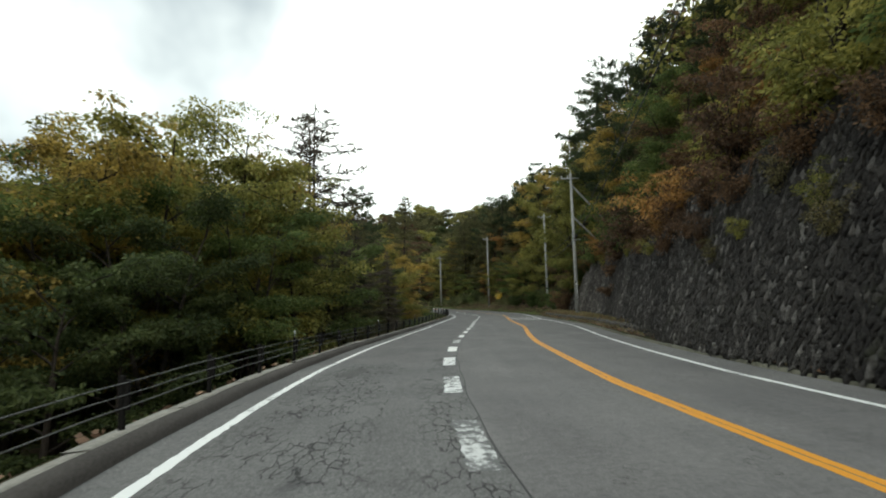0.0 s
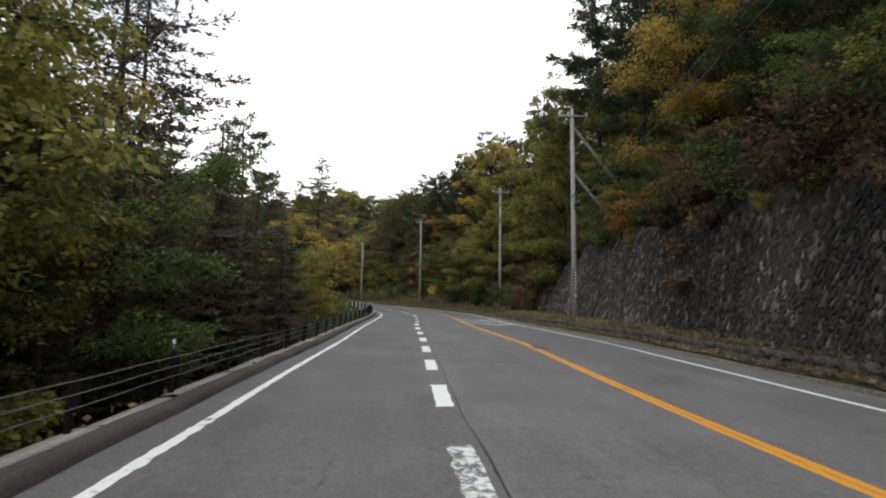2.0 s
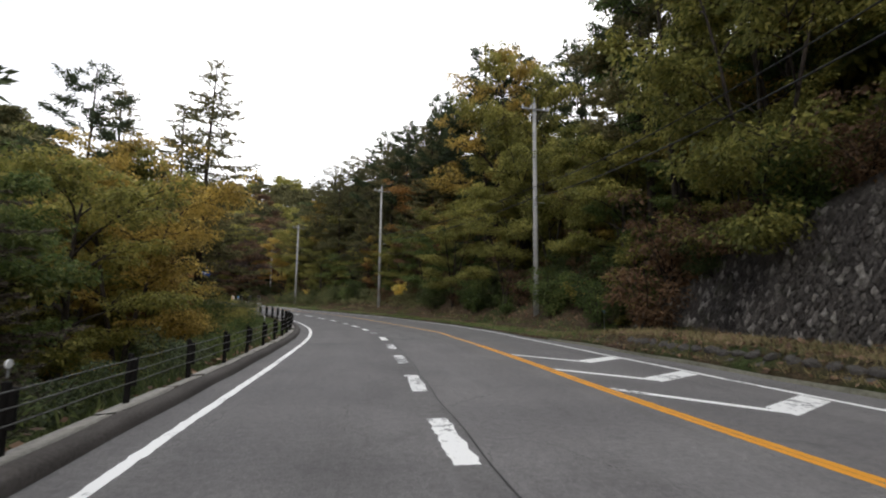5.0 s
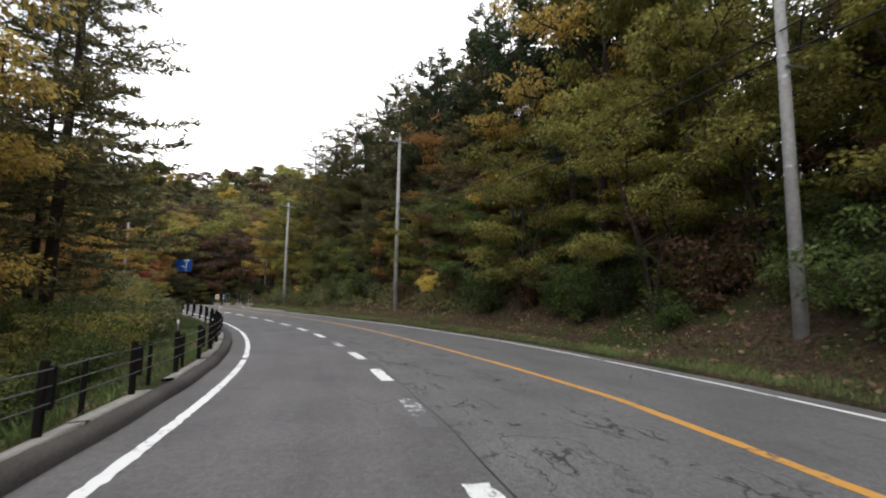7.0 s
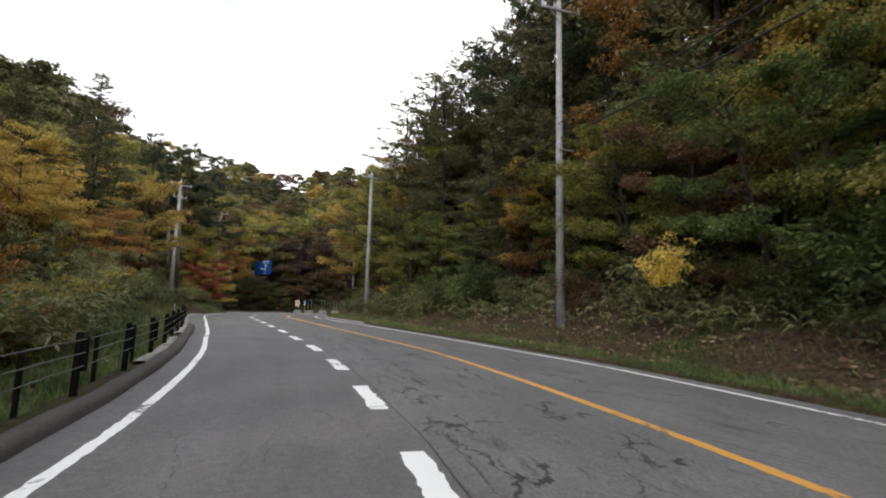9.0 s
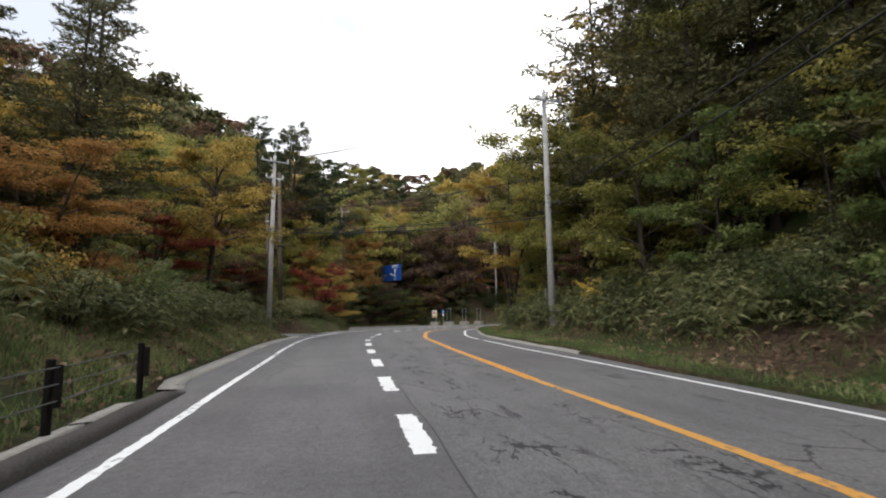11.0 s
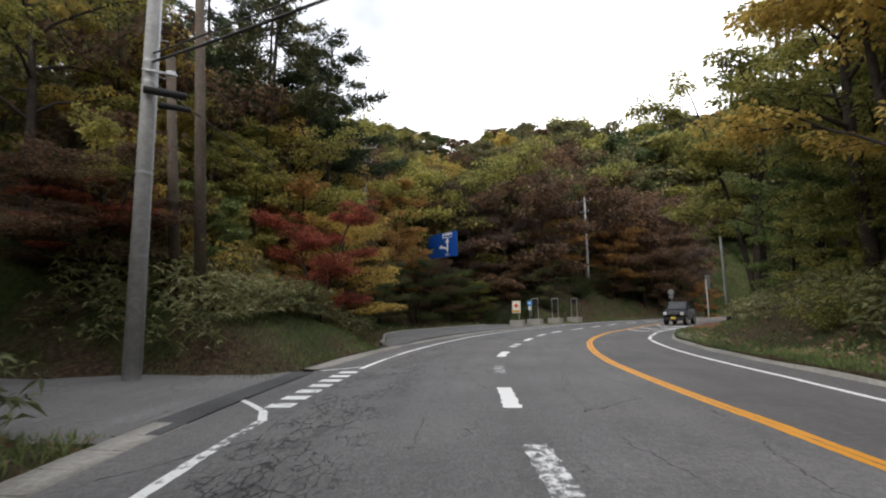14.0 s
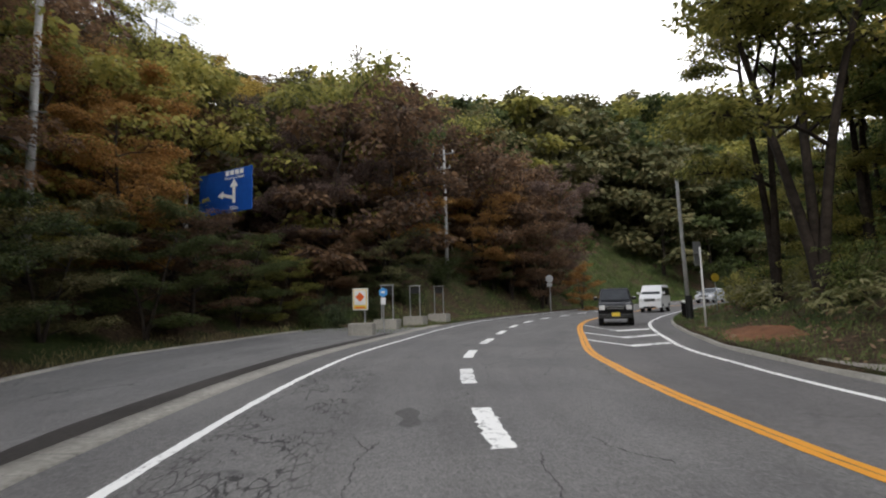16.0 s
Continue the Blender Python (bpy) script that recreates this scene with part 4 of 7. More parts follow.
for nm, s0, s1, label in (("grate", 139.6, 140.6, "dark steel grate in the gutter"),):
    g = tagged(new("gutter_grate"), label, "drain grate", "gutter grates", "structure")
    child("channel_bed", ribbon("channel_bed", np.linspace(s0 - 0.6, s1 + 0.6, 5), [lambda q: LEFT(q) - GUT(q) + 0.02, lambda q: LEFT(q) - GUT(q) - 0.46], [-0.03, -0.03], KERB_DARK, False), g)
    for i in range(9):
        sa = s0 + (s1 - s0) * i / 9
        child("bar", ribbon("bar", np.array([sa, sa + 0.045]), [lambda q: LEFT(q) - GUT(q), lambda q: LEFT(q) - GUT(q) - 0.44], [0.02, 0.03], STEEL, False), g)
for s0, s1 in ((-40, 63), (111, 250)):
    tagged(new("verge_kerb", ribbon("verge_kerb", np.arange(s0, s1, 0.6), [(lambda q, d=d: RIGHT(q) + VERGE(q) + d) for d in (0.0, 0.01, 0.13, 0.15)], [-0.3, lambda q: 0.07 + 0.012 * np.sin(q * 1.3), lambda q: 0.08 + 0.012 * np.sin(q * 1.3), -0.3], MOSSY if s0 < 0 else CONCRETE, False)),
           "low weathered concrete kerb along the verge", "kerb", kind="structure")


def earth_strip(name, s, inner, outer, steps, label, mat=GROUND):
    """A verge strip that joins the road's edge to the ground sheet."""
    f = np.linspace(0, 1, steps)
    us = [(lambda q, k=k: inner(q) + (outer(q) - inner(q)) * k) for k in f]
    zs = [(lambda q, k=k: rise(q, np.sign(inner(q)) * np.maximum(abs(inner(q) + (outer(q) - inner(q)) * k), abs(inner(q)) + 0.1)) + 0.03 * (1 - k) + 0.02 * np.sin(q * 1.7 + 9 * k)) for k in f]
    us, zs = [us[0]] + us, [-0.15] + zs
    return tagged(new(name, ribbon(name, s, us, zs, mat)), label, "verge", kind="structure")


earth_strip("verge", np.arange(-40, 240, 0.8), lambda q: RIGHT(q) + VERGE(q) + 0.03 + 0.1 * ((q < 64) | (q > 110)), lambda q: np.where(q < 64, np.maximum(WALL_U(q) + 0.3, RIGHT(q) + 1.1), RIGHT(q) + 6.0), 9, "grassy verge with fallen leaves")
earth_strip("verge", np.arange(106, 127.0, 0.8), lambda q: LEFT(q) - GUT(q) - 0.42, lambda q: LEFT(q) - 6.0, 9, "grassy roadside bank")
earth_strip("verge", np.arange(131.2, 139.7, 0.4), lambda q: LEFT(q) - 1.32, lambda q: LEFT(q) - 6.0, 9, "grassy roadside bank")
tagged(new("verge", ribbon("verge", np.arange(-40, 106, 0.8), [(lambda q, k=k: LEFT(q) - k) for k in (0.78, 1.12, 1.4, 2.0, 3.0, 4.2)], [0.06, 0.05] + [(lambda q, k=k: rise(q, LEFT(q) - k) + 0.03) for k in (1.4, 2.0, 3.0)] + [lambda q: rise(q, LEFT(q) - 4.2) - 0.1], GROUND)), "weedy ground behind the kerb", "verge", kind="structure")
earth_strip("verge", np.arange(164, 240, 0.8), lambda q: LEFT(q) - 0.6, lambda q: LEFT(q) - 6.0, 7, "grassy verge at the foot of the hill")
tagged(new("side_road", ribbon("side_road", np.arange(126.3, 132.6, 0.3), [lambda q: LEFT(q) - 0.95] + [(lambda q, k=k: LEFT(q) - 0.95 - k) for k in (1, 3, 6, 10, 15)], [0.004, 0.012, 0.04, 0.05, 0.06, 0.08], LAYBY)), "patched asphalt mouth of a side road", "road", kind="structure")
tagged(new("layby", ribbon("layby", np.arange(139.4, 164, 0.4), [lambda q: LEFT(q) - 0.95] + [(lambda q, k=k: LEFT(q) - 1.3 - k * LAY(q)) for k in (0.08, 0.3, 0.6, 1.0)], [0.004, 0.012, 0.03, 0.05, 0.06], LAYBY)), "pale worn asphalt lay-by", "lay-by", kind="structure")
tagged(new("drain_cover", ribbon("drain_cover", np.arange(126.6, 132.4, 0.4), [lambda q: LEFT(q) - 0.9, lambda q: LEFT(q) - 1.4], [0.022, 0.024], DRAIN, False)), "dark drain cover across the side road's mouth", "drain cover", kind="structure")
strip("layby_joint", 139.0, 160, lambda s: LEFT(s) - 1.62, 0.5, KERB_DARK, "dark resurfaced strip beside the gutter", lift=0.022, category="road joint")
tagged(new("layby_kerb", ribbon("layby_kerb", np.arange(140.8, 162, 0.4), [(lambda q, d=d: LEFT(q) - 1.34 - LAY(q) - d) for d in (0, 0.01, 0.14, 0.16)], [-0.02, 0.1, 0.11, -0.4], CONCRETE, False)), "low concrete kerb round the lay-by", "kerb", kind="structure")
mx, my = -15.7, 148.2
dirt = bmesh.new()
bmesh.ops.create_grid(dirt, x_segments=22, y_segments=16, size=1.0)
for v in dirt.verts:
    r = math.hypot(v.co.x, v.co.y) + 0.25 * noise.noise(v.co * 2.3)
    v.co.z = 0.3 * max(0.0, 1 - r * r) + 0.06 * noise.noise(v.co * 5) - 0.12
    v.co.x *= 2.1
    v.co.y *= 1.5
me = bpy.data.meshes.new("soil_mound")
dirt.to_mesh(me)
dirt.free()
me.materials.append(SOIL)
mound = tagged(new("soil_mound", me), "low mound of bare reddish soil on the verge", "soil")
mound.matrix_world = pose(mx, my, float(ground([mx], [my])[0]) + 0.06, -8, 0, 70)

GRAVEL = speckled("pale_gravel", (0.17, 0.15, 0.13), (0.36, 0.33, 0.29), 22, 0.95, 0.6, depth=0.02)
def gravel_u(q, k):
    return RIGHT(q) + VERGE(q) + 0.2 + k * (0.7 + 0.9 * np.sin((q - 141.5) * 0.44) ** 2 + 0.12 * np.sin(q * 3.1) + 0.2 * np.sin(q * 1.3))


tagged(new("gravel_patch", ribbon("gravel_patch", np.arange(141.5, 148.6, 0.35), [(lambda q, k=k: gravel_u(q, k)) for k in (0.0, 0.35, 0.7, 1.0)], [(lambda q, k=k: rise(q, gravel_u(q, k)) + 0.045 - 0.09 * k**3) for k in (0.0, 0.35, 0.7, 1.0)], GRAVEL)), "pale worn gravel beside the kerb", "gravel", kind="structure")

# ---- masonry retaining wall ----
s_w = np.arange(-30, 65.2, 1.0)
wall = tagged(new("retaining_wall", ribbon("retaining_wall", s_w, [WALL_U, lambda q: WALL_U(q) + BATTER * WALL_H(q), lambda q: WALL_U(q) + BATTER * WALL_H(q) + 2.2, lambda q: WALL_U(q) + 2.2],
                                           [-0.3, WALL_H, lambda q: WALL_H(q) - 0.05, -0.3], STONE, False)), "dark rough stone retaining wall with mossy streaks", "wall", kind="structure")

def stone_block(corners, heights, tilt, joint):
    """One wedge-shaped masonry stone: four corners on the wall's face (along, up), set in dark joints."""
    c = np.asarray(corners, float)
    mid = c.mean(0)
    inner = mid + (c - mid) * joint
    face = mid + (c - mid) * (joint - 0.12)
    v = [(s, z, -0.05) for s, z in c] + [(s, z, 0.0) for s, z in inner]
    v += [(s, z, h + tilt[0] * (s - mid[0]) + tilt[1] * (z - mid[1])) for (s, z), h in zip(face, heights)] + [(mid[0], mid[1], heights[4])]
    f = []
    for q in range(4):
        w = (q + 1) % 4
        f += [(q, w, 4 + w), (q, 4 + w, 4 + q), (4 + q, 4 + w, 8 + w), (4 + q, 8 + w, 8 + q), (8 + q, 8 + w, 12)]
    v = np.array(v)
    return at(v[:, 0], WALL_U(v[:, 0]) + BATTER * v[:, 1] - v[:, 2], v[:, 1]), np.array(f)


rnd = random.Random(9)
DX, DZ = 0.088, 0.165
cols, lines_ = int(93 / DX), int(5.6 / DZ)
jit = np.random.default_rng(4).normal(size=(cols + 3, lines_ + 3, 2)) * [0.028, 0.055]
corner = lambda i, j: (-28 + i * DX + jit[i, j, 0], 0.05 + j * DZ + jit[i, j, 1])
bulk_v, bulk_f, base, singles = [], [], 0, 0
for j in range(lines_):
    for i in range(cols):
        if (i + j) % 2:
            continue
        s, z = -28 + (i + 1) * DX, 0.05 + j * DZ
        if z > float(WALL_H(s)) - 0.08 + 0.25 * math.sin(s * 0.8) or s > 64.5 or j == 0 and i % 4 == 0:
            continue
        quad = [corner(i, j), corner(i + 1, max(j - 1, 0)), corner(i + 2, j), corner(i + 1, j + 1)]
        v, f = stone_block(quad, [rnd.uniform(0.004, 0.04) for _ in range(4)] + [rnd.uniform(0.015, 0.06)], (rnd.uniform(-0.4, 0.4), rnd.uniform(-0.3, 0.15)), rnd.uniform(0.78, 0.99))
        if 14 < s < 40 and z < 1.3 and singles < 300 and rnd.random() < 0.5:
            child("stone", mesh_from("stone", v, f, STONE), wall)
            singles += 1
        else:
            bulk_v.append(v)
            bulk_f.append(f + base)
            base += len(v)
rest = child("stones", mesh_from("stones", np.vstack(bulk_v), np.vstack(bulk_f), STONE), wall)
tagged(rest, kind="stuff")


def rubble(rnd):
    """A loose broken stone of the edging."""
    bm = bmesh.new()
    bmesh.ops.create_icosphere(bm, subdivisions=1, radius=0.16)
    for v in bm.verts:
        v.co = Vector((v.co.x * rnd.uniform(0.9, 1.5), v.co.y * rnd.uniform(0.7, 1.1), v.co.z * rnd.uniform(0.6, 1.0)))
    me = bpy.data.meshes.new("stone")
    bm.to_mesh(me)
    bm.free()
    me.materials.append(STONE)
    return me


meshes = [rubble(rnd) for _ in range(24)]
# stone edging of the planted strip in front of the wall
edging = tagged(new("stone_edging"), "mossy rubble edging of the planted strip", "edging", kind="structure")
for course, back, up in ((0, 1.28, 0.14), (1, 1.4, 0.36)):
    s = 18.0 + 0.22 * course
    while s < 60 - 2 * course:
        ob = child("stone", meshes[rnd.randrange(24)], edging)
        q = at(s, float(RIGHT(s)) + back + rnd.uniform(-0.03, 0.03), up + rnd.uniform(-0.03, 0.03))
        ob.matrix_world = Matrix.Translation(q) @ Matrix.Rotation(radians(heading(s) + 90), 4, "Z") @ Matrix.Diagonal((1.15, 1.2, 0.95, 1)) @ Matrix.Rotation(rnd.uniform(-0.6, 0.6), 4, "Y")
        s += rnd.uniform(0.38, 0.5)

# ---- cable fence ----
fence = tagged(new("cable_fence"), "dark brown cable guard fence with three steel ropes", "fence")
post_bm = rod_bm((0, 0, -0.3), (0, 0, 0.8), 0.05, 0.05, 12)
ball_bm((0, 0, 0.8), 0.05, 0.35, post_bm)
post_me = bpy.data.meshes.new("post")
post_bm.to_mesh(post_me)
post_bm.free()
post_me.materials.append(POST_DARK)
brk_bm = box_bm((0.07, 0.07, 0.46), (0, -0.085, 0.52), 0.012)
brk_me = bpy.data.meshes.new("bracket")
brk_bm.to_mesh(brk_me)
brk_bm.free()
brk_me.materials.append(POST_DARK)
thin_bm = rod_bm((0, 0, -0.4), (0, 0, 0.75), 0.035, 0.035, 8)
thin_me = bpy.data.meshes.new("spacer_post")
thin_bm.to_mesh(thin_me)
thin_bm.free()
thin_me.materials.append(POST_DARK)
ref_bm = rod_bm((0, 0, 0.85), (0, 0, 0.95), 0.012, 0.012, 6)
ref_me = bpy.data.meshes.new("stem")
ref_bm.to_mesh(ref_me)
ref_bm.free()
ref_me.materials.append(STEEL)
disc_bm = rod_bm((0, -0.012, 1.0), (0, 0.012, 1.0), 0.05, 0.05, 14)
disc_me = bpy.data.meshes.new("reflector")
disc_bm.to_mesh(disc_me)
disc_bm.free()
disc_me.materials.append(PANELW)
FENCE_H = table((40, 0.74), (58, 0.86), (75, 1.0))  # the fence stands lower along the first stretch
post_s = [22.15 + 2.3 * i for i in range(-26, 19)]
while post_s[-1] < 104.5:
    post_s.append(post_s[-1] + 2.6)
for i, s in enumerate(post_s):
    q = at(s, float(LEFT(s)) - 0.98, 0.1)
    tall = float(FENCE_H(s))
    m = pose(*q, rnd.uniform(-1.5, 1.5), rnd.uniform(-1.5, 1.5), heading(s) + 90) @ Matrix.Diagonal((tall, tall, tall, 1))
    ob = child("post", post_me, fence)
    ob.matrix_world = m
    b = child("bracket", brk_me, ob)
    if i % 5 == 2:
        child("reflector", disc_me, ob, "round white reflector on a stem")
        child("stem", ref_me, ob)
    if 62 < s < 90 and i + 1 < len(post_s):
        sm = s + 1.3
        t = child("spacer_post", thin_me, fence, "thin dark spacer post")
        t.matrix_world = pose(*at(sm, float(LEFT(sm)) - 1.12, 0.05), 0, 0, heading(sm)) @ Matrix.Diagonal((1, 1, tall, 1))
for hgt in (0.37, 0.55, 0.73):
    ss = np.arange(post_s[0], post_s[-1] + 0.1, 0.65)
    pts = at(ss, LEFT(ss) - 0.88, 0.1 + hgt * FENCE_H(ss) + 0.006 * np.sin(ss * 2.73))
    v, f = tubes([(pts, np.full(len(pts), 0.0075))], 6)
    child("rope", mesh_from("rope", v, f, ROPE, smooth=True), fence, "dull grey steel wire rope")

# ---- utility poles and wires ----


def utility_pole(x, y, z, height, turn, arms=((0.0, 1.8),), label="grey concrete utility pole with crossarms", panel=False, r=0.17, strut=None, gear=False):
    ob = thing("utility_pole", label, "utility pole", "utility poles", place=(x, y, z), turn=turn)
    bm = rod_bm((0, 0, -0.6), (0, 0, height), r, r * 0.58, 20)
    part("shaft", bm, POLE_CON, ob, smooth=True)
    part("top_pin", rod_bm((0, 0, height), (0, 0, height + 0.35), 0.03, 0.02, 8), STEEL, ob)
    for down, width in arms:
        zz = height - 0.45 - down
        arm = part("crossarm", box_bm((width, 0.08, 0.08), (0, -r * 0.7 - 0.02, zz), 0.008), STEEL, ob, "galvanised steel crossarm")
        part("brace", rod_bm((-width * 0.3, -r, zz - 0.04), (0, -r * 0.7, zz - 0.55), 0.016, 0.016, 6), STEEL, arm)
        for fx in (-0.46, -0.16, 0.46):
            bm = rod_bm((fx * width, -r * 0.7 - 0.02, zz + 0.04), (fx * width, -r * 0.7 - 0.02, zz + 0.26), 0.045, 0.03, 10)
            rod_bm((fx * width, -r * 0.7 - 0.02, zz + 0.12), (fx * width, -r * 0.7 - 0.02, zz + 0.15), 0.07, 0.07, 10, bm)
            part("insulator", bm, CERAMIC, arm, "white porcelain insulator")
    for zb in (height * 0.2, height * 0.35, height * 0.52, height * 0.56, height * 0.7):
        rr = r * (1 - 0.42 * zb / height) + 0.006
        part("band", rod_bm((0, 0, zb), (0, 0, zb + 0.06), rr, rr, 20), STEEL, ob, "steel clamp band")
    for kz in range(6):
        zz = height * 0.5 + kz * 0.45
        part("step_bolt", rod_bm((-0.05, 0, zz), (0.05 + r + 0.1, 0, zz), 0.009, 0.009, 6), STEEL, ob)
    part("telecom_arm", box_bm((0.7, 0.05, 0.05), (0.2, -r, height * 0.54), 0.005), STEEL, ob)
    if gear:
        part("cable_closure", rod_bm((-0.1, -0.25, height * 0.5), (0.75, -0.25, height * 0.5), 0.085, 0.085, 12), WIRE, ob, "black cable closure")
        part("cable_closure", rod_bm((0.2, -0.2, height * 0.5 - 0.28), (0.85, -0.2, height * 0.5 - 0.28), 0.07, 0.07, 12), WIRE, ob, "black cable closure")
        part("riser_pipe", rod_bm((r * 0.9, 0.12, 0.0), (r * 0.75, 0.1, height * 0.8), 0.04, 0.04, 8), STEEL, ob, "grey riser pipe")
    if panel:
        sign = part("notice_panel", box_bm((0.2, 0.02, 1.15), (0, -r - 0.01, 2.75), 0.004), PANELB, ob, "narrow black notice panel")
        for q in range(6):
            part("lettering", box_bm((0.11, 0.006, 0.1), (0, -r - 0.026, 3.2 - q * 0.18)), PANELW, sign)
        sign = part("number_plate", box_bm((0.2, 0.02, 0.24), (0, -r - 0.01, 1.85), 0.004), PANELB, ob, "small dark plate")
        for q in range(2):
            part("lettering", box_bm((0.12, 0.006, 0.05), (0, -r - 0.026, 1.9 - q * 0.1)), PANELW, sign)
    for a, b in strut or ():
        part("strut", rod_bm(a, b, 0.085, 0.1, 12), POLE_CON, ob, "slanting concrete strut")
    return ob


ARMS2 = ((0.0, 1.9), (1.2, 1.2))
POLES = {
    "a": (7.75, 45.0, 0.15, 12.95), "b": (8.26, 70.87, 0.5, 13.65), "c": (0.29, 98.1, 0.95, 13.9), "r": (-10.9, 119.4, 1.4, 12.1),
    "l": (-30.04, 124.8, 1.6, 12.3), "y": (-39.0, 152.2, 2.6, 13.9), "z": (-23.25, 174.4, 1.9, 13.4), "back": (7.0, 14.5, 6.2, 9.6),
}
for key, turn, panel, strut, gear in (("a", 0, True, [((0.1, 0, 11.8), (4.4, 1.0, 7.2)), ((0.1, 0, 8.95), (3.2, 0.8, 5.9))], False), ("b", 5, False, None, False), ("c", 20, False, None, False),
                                      ("r", 30, False, None, False), ("l", 50, False, None, True), ("y", 10, False, None, False), ("z", -30, False, None, False)):
    x, y, z, h = POLES[key]
    utility_pole(x, y, z, h, turn, ARMS2 if key in "lzy" else ((0.0, 1.8),), panel=panel, strut=strut, gear=gear, r=0.18 if key in "rl" else 0.175)
for px, py, tall in ((-31.0, 127.6, 10.6), (-32.0, 127.7, 7.2)):
    prop = thing("prop_pole", "dark timber prop pole leaning beside the utility pole", "utility pole", "prop poles", place=(px, py, float(ground([px], [py])[0])))
    part("shaft", rod_bm((0, 0, -0.5), (-0.35, -0.3, tall), 0.16, 0.12, 14), WOODPOLE, prop, smooth=True)
    part("collar", rod_bm((-0.33, -0.28, tall - 0.6), (-0.335, -0.285, tall - 0.45), 0.14, 0.14, 14), STEEL, prop)


def wire(a, b, sag, r=0.012, label="black overhead wire between the poles"):
    a, b = np.array(a, float), np.array(b, float)
    t = np.linspace(0, 1, 15)[:, None]
    pts = a + (b - a) * t - np.array([0, 0, 1]) * sag * 4 * t * (1 - t)
    v, f = tubes([(pts, np.full(15, r))], 5)
    return tagged(new("overhead_wire", mesh_from("overhead_wire", v, f, WIRE, smooth=True)), label, "wire", "overhead wires")


def tip(key, down, side=0.0):
    x, y, z, h = POLES[key]
    return (x + side, y, z + h - down)


for a, b in (("back", "a"), ("a", "b"), ("b", "c"), ("c", "r")):
    for side in (-0.8, -0.3, 0.8):
        wire(tip(a, 0.2, side), tip(b, 0.2, side), 0.45)
    wire(tip(a, 5.3 if a != "back" else 3.2, -0.1), tip(b, 5.3, -0.1), 0.6, 0.022, "thick black telephone cable")
    wire(tip(a, 5.9 if a != "back" else 3.6, 0.0), tip(b, 5.9, 0.0), 0.65, 0.028, "thick black telephone cable")
for side in (-0.8, -0.2, 0.8):
    wire(tip("r", 0.2, side), tip("l", 0.3, side), 0.5, 0.017)
    wire(tip("l", 0.3, side), tip("y", 0.3, side), 0.5)
    wire(tip("y", 0.3, side), tip("z", 0.3, side), 0.6)
for high, low, r in ((4.3, 3.9, 0.018), (6.0, 5.2, 0.02), (6.3, 5.4, 0.03)):
    wire(tip("r", high), tip("l", low), 0.4, r, "black cable slung across the road")
wire(tip("l", 5.8), tip("y", 6.0), 0.5, 0.02, "thick black telephone cable")
wire(tip("y", 8.0), tip("z", 9.5), 1.2, 0.02, "thick black telephone cable")

# ---- signs by the road ----


def direction_sign():
    """Blue overhead direction sign on a cantilever mast."""
    a, b = Vector((-37.0, 161.2, 0)), Vector((-33.5, 159.1, 0))
    mid = (a + b) / 2
    turn = math.degrees(math.atan2(b.y - a.y, b.x - a.x))
    w = (b - a).length
    ob = thing("direction_sign", "blue overhead direction sign with white arrows and lettering", "road sign", place=(mid.x, mid.y, 7.75), turn=turn)
    plate = part("plate", box_bm((w, 0.05, 2.25), (0, 0, 1.12), 0.015), BLUE, ob)
    for nm, sx, sz, cx, cz in (("arrow_shaft", 0.2, 0.95, 0.72, 0.95),):
        part("arrow", box_bm((sx, 0.012, sz), (cx, -0.034, cz)), PANELW, plate, "white arrow")
    for pts in (((0.42, 1.32), (1.02, 1.32), (0.72, 1.72)), ((-0.5, 0.95), (-0.1, 0.75), (-0.1, 1.15)), ((-0.12, 0.87), (0.62, 0.67), (0.62, 0.85), (-0.12, 1.05))):
        bm = bmesh.new()
        lo = [bm.verts.new((x, -0.03, z)) for x, z in pts]
        bm.faces.new(lo)
        made = bmesh.ops.extrude_face_region(bm, geom=bm.faces[:])
        bmesh.ops.translate(bm, verts=[v for v in made["geom"] if isinstance(v, bmesh.types.BMVert)], vec=(0, -0.012, 0))
        part("arrow", bm, PANELW, plate, "white arrow")
    for words, size, x, z in (("Kusatsu Onsen", 0.24, 0.75, 1.72), ("100m", 0.3, 0.72, 0.12)):
        cu = bpy.data.curves.new("lettering", "FONT")
        cu.body, cu.size, cu.align_x, cu.extrude = words, size, "CENTER", 0.004
        cu.materials.append(PANELW)
        t = child("lettering", cu, plate, "white lettering")
        t.matrix_local = pose(x, -0.036, z, 90, 0, 0)
    for i in range(4):
        part("character", box_bm((0.27, 0.012, 0.24), (0.2 + i * 0.36, -0.034, 2.06)), PANELW, plate, "white characters")
    for z in (0.6, 1.7):
        part("arm", rod_bm((-3.4, 0.12, z), (w * 0.4, 0.12, z), 0.06, 0.06, 10), STEEL, ob, "horizontal steel arm")
    x0 = mid + Vector((math.cos(radians(turn)), math.sin(radians(turn)), 0)) * -3.4
    foot = float(ground([x0.x], [x0.y])[0]) - 7.75
    part("mast", rod_bm((-3.4, 0.12, foot - 0.4), (-3.4, 0.12, 2.2), 0.14, 0.11, 14), STEEL, ob, "galvanised steel mast", True)


direction_sign()


def road_z(x, y):
    s, u = along([x], [y])
    return float(np.interp(s[0], RS, RP[:, 2]))


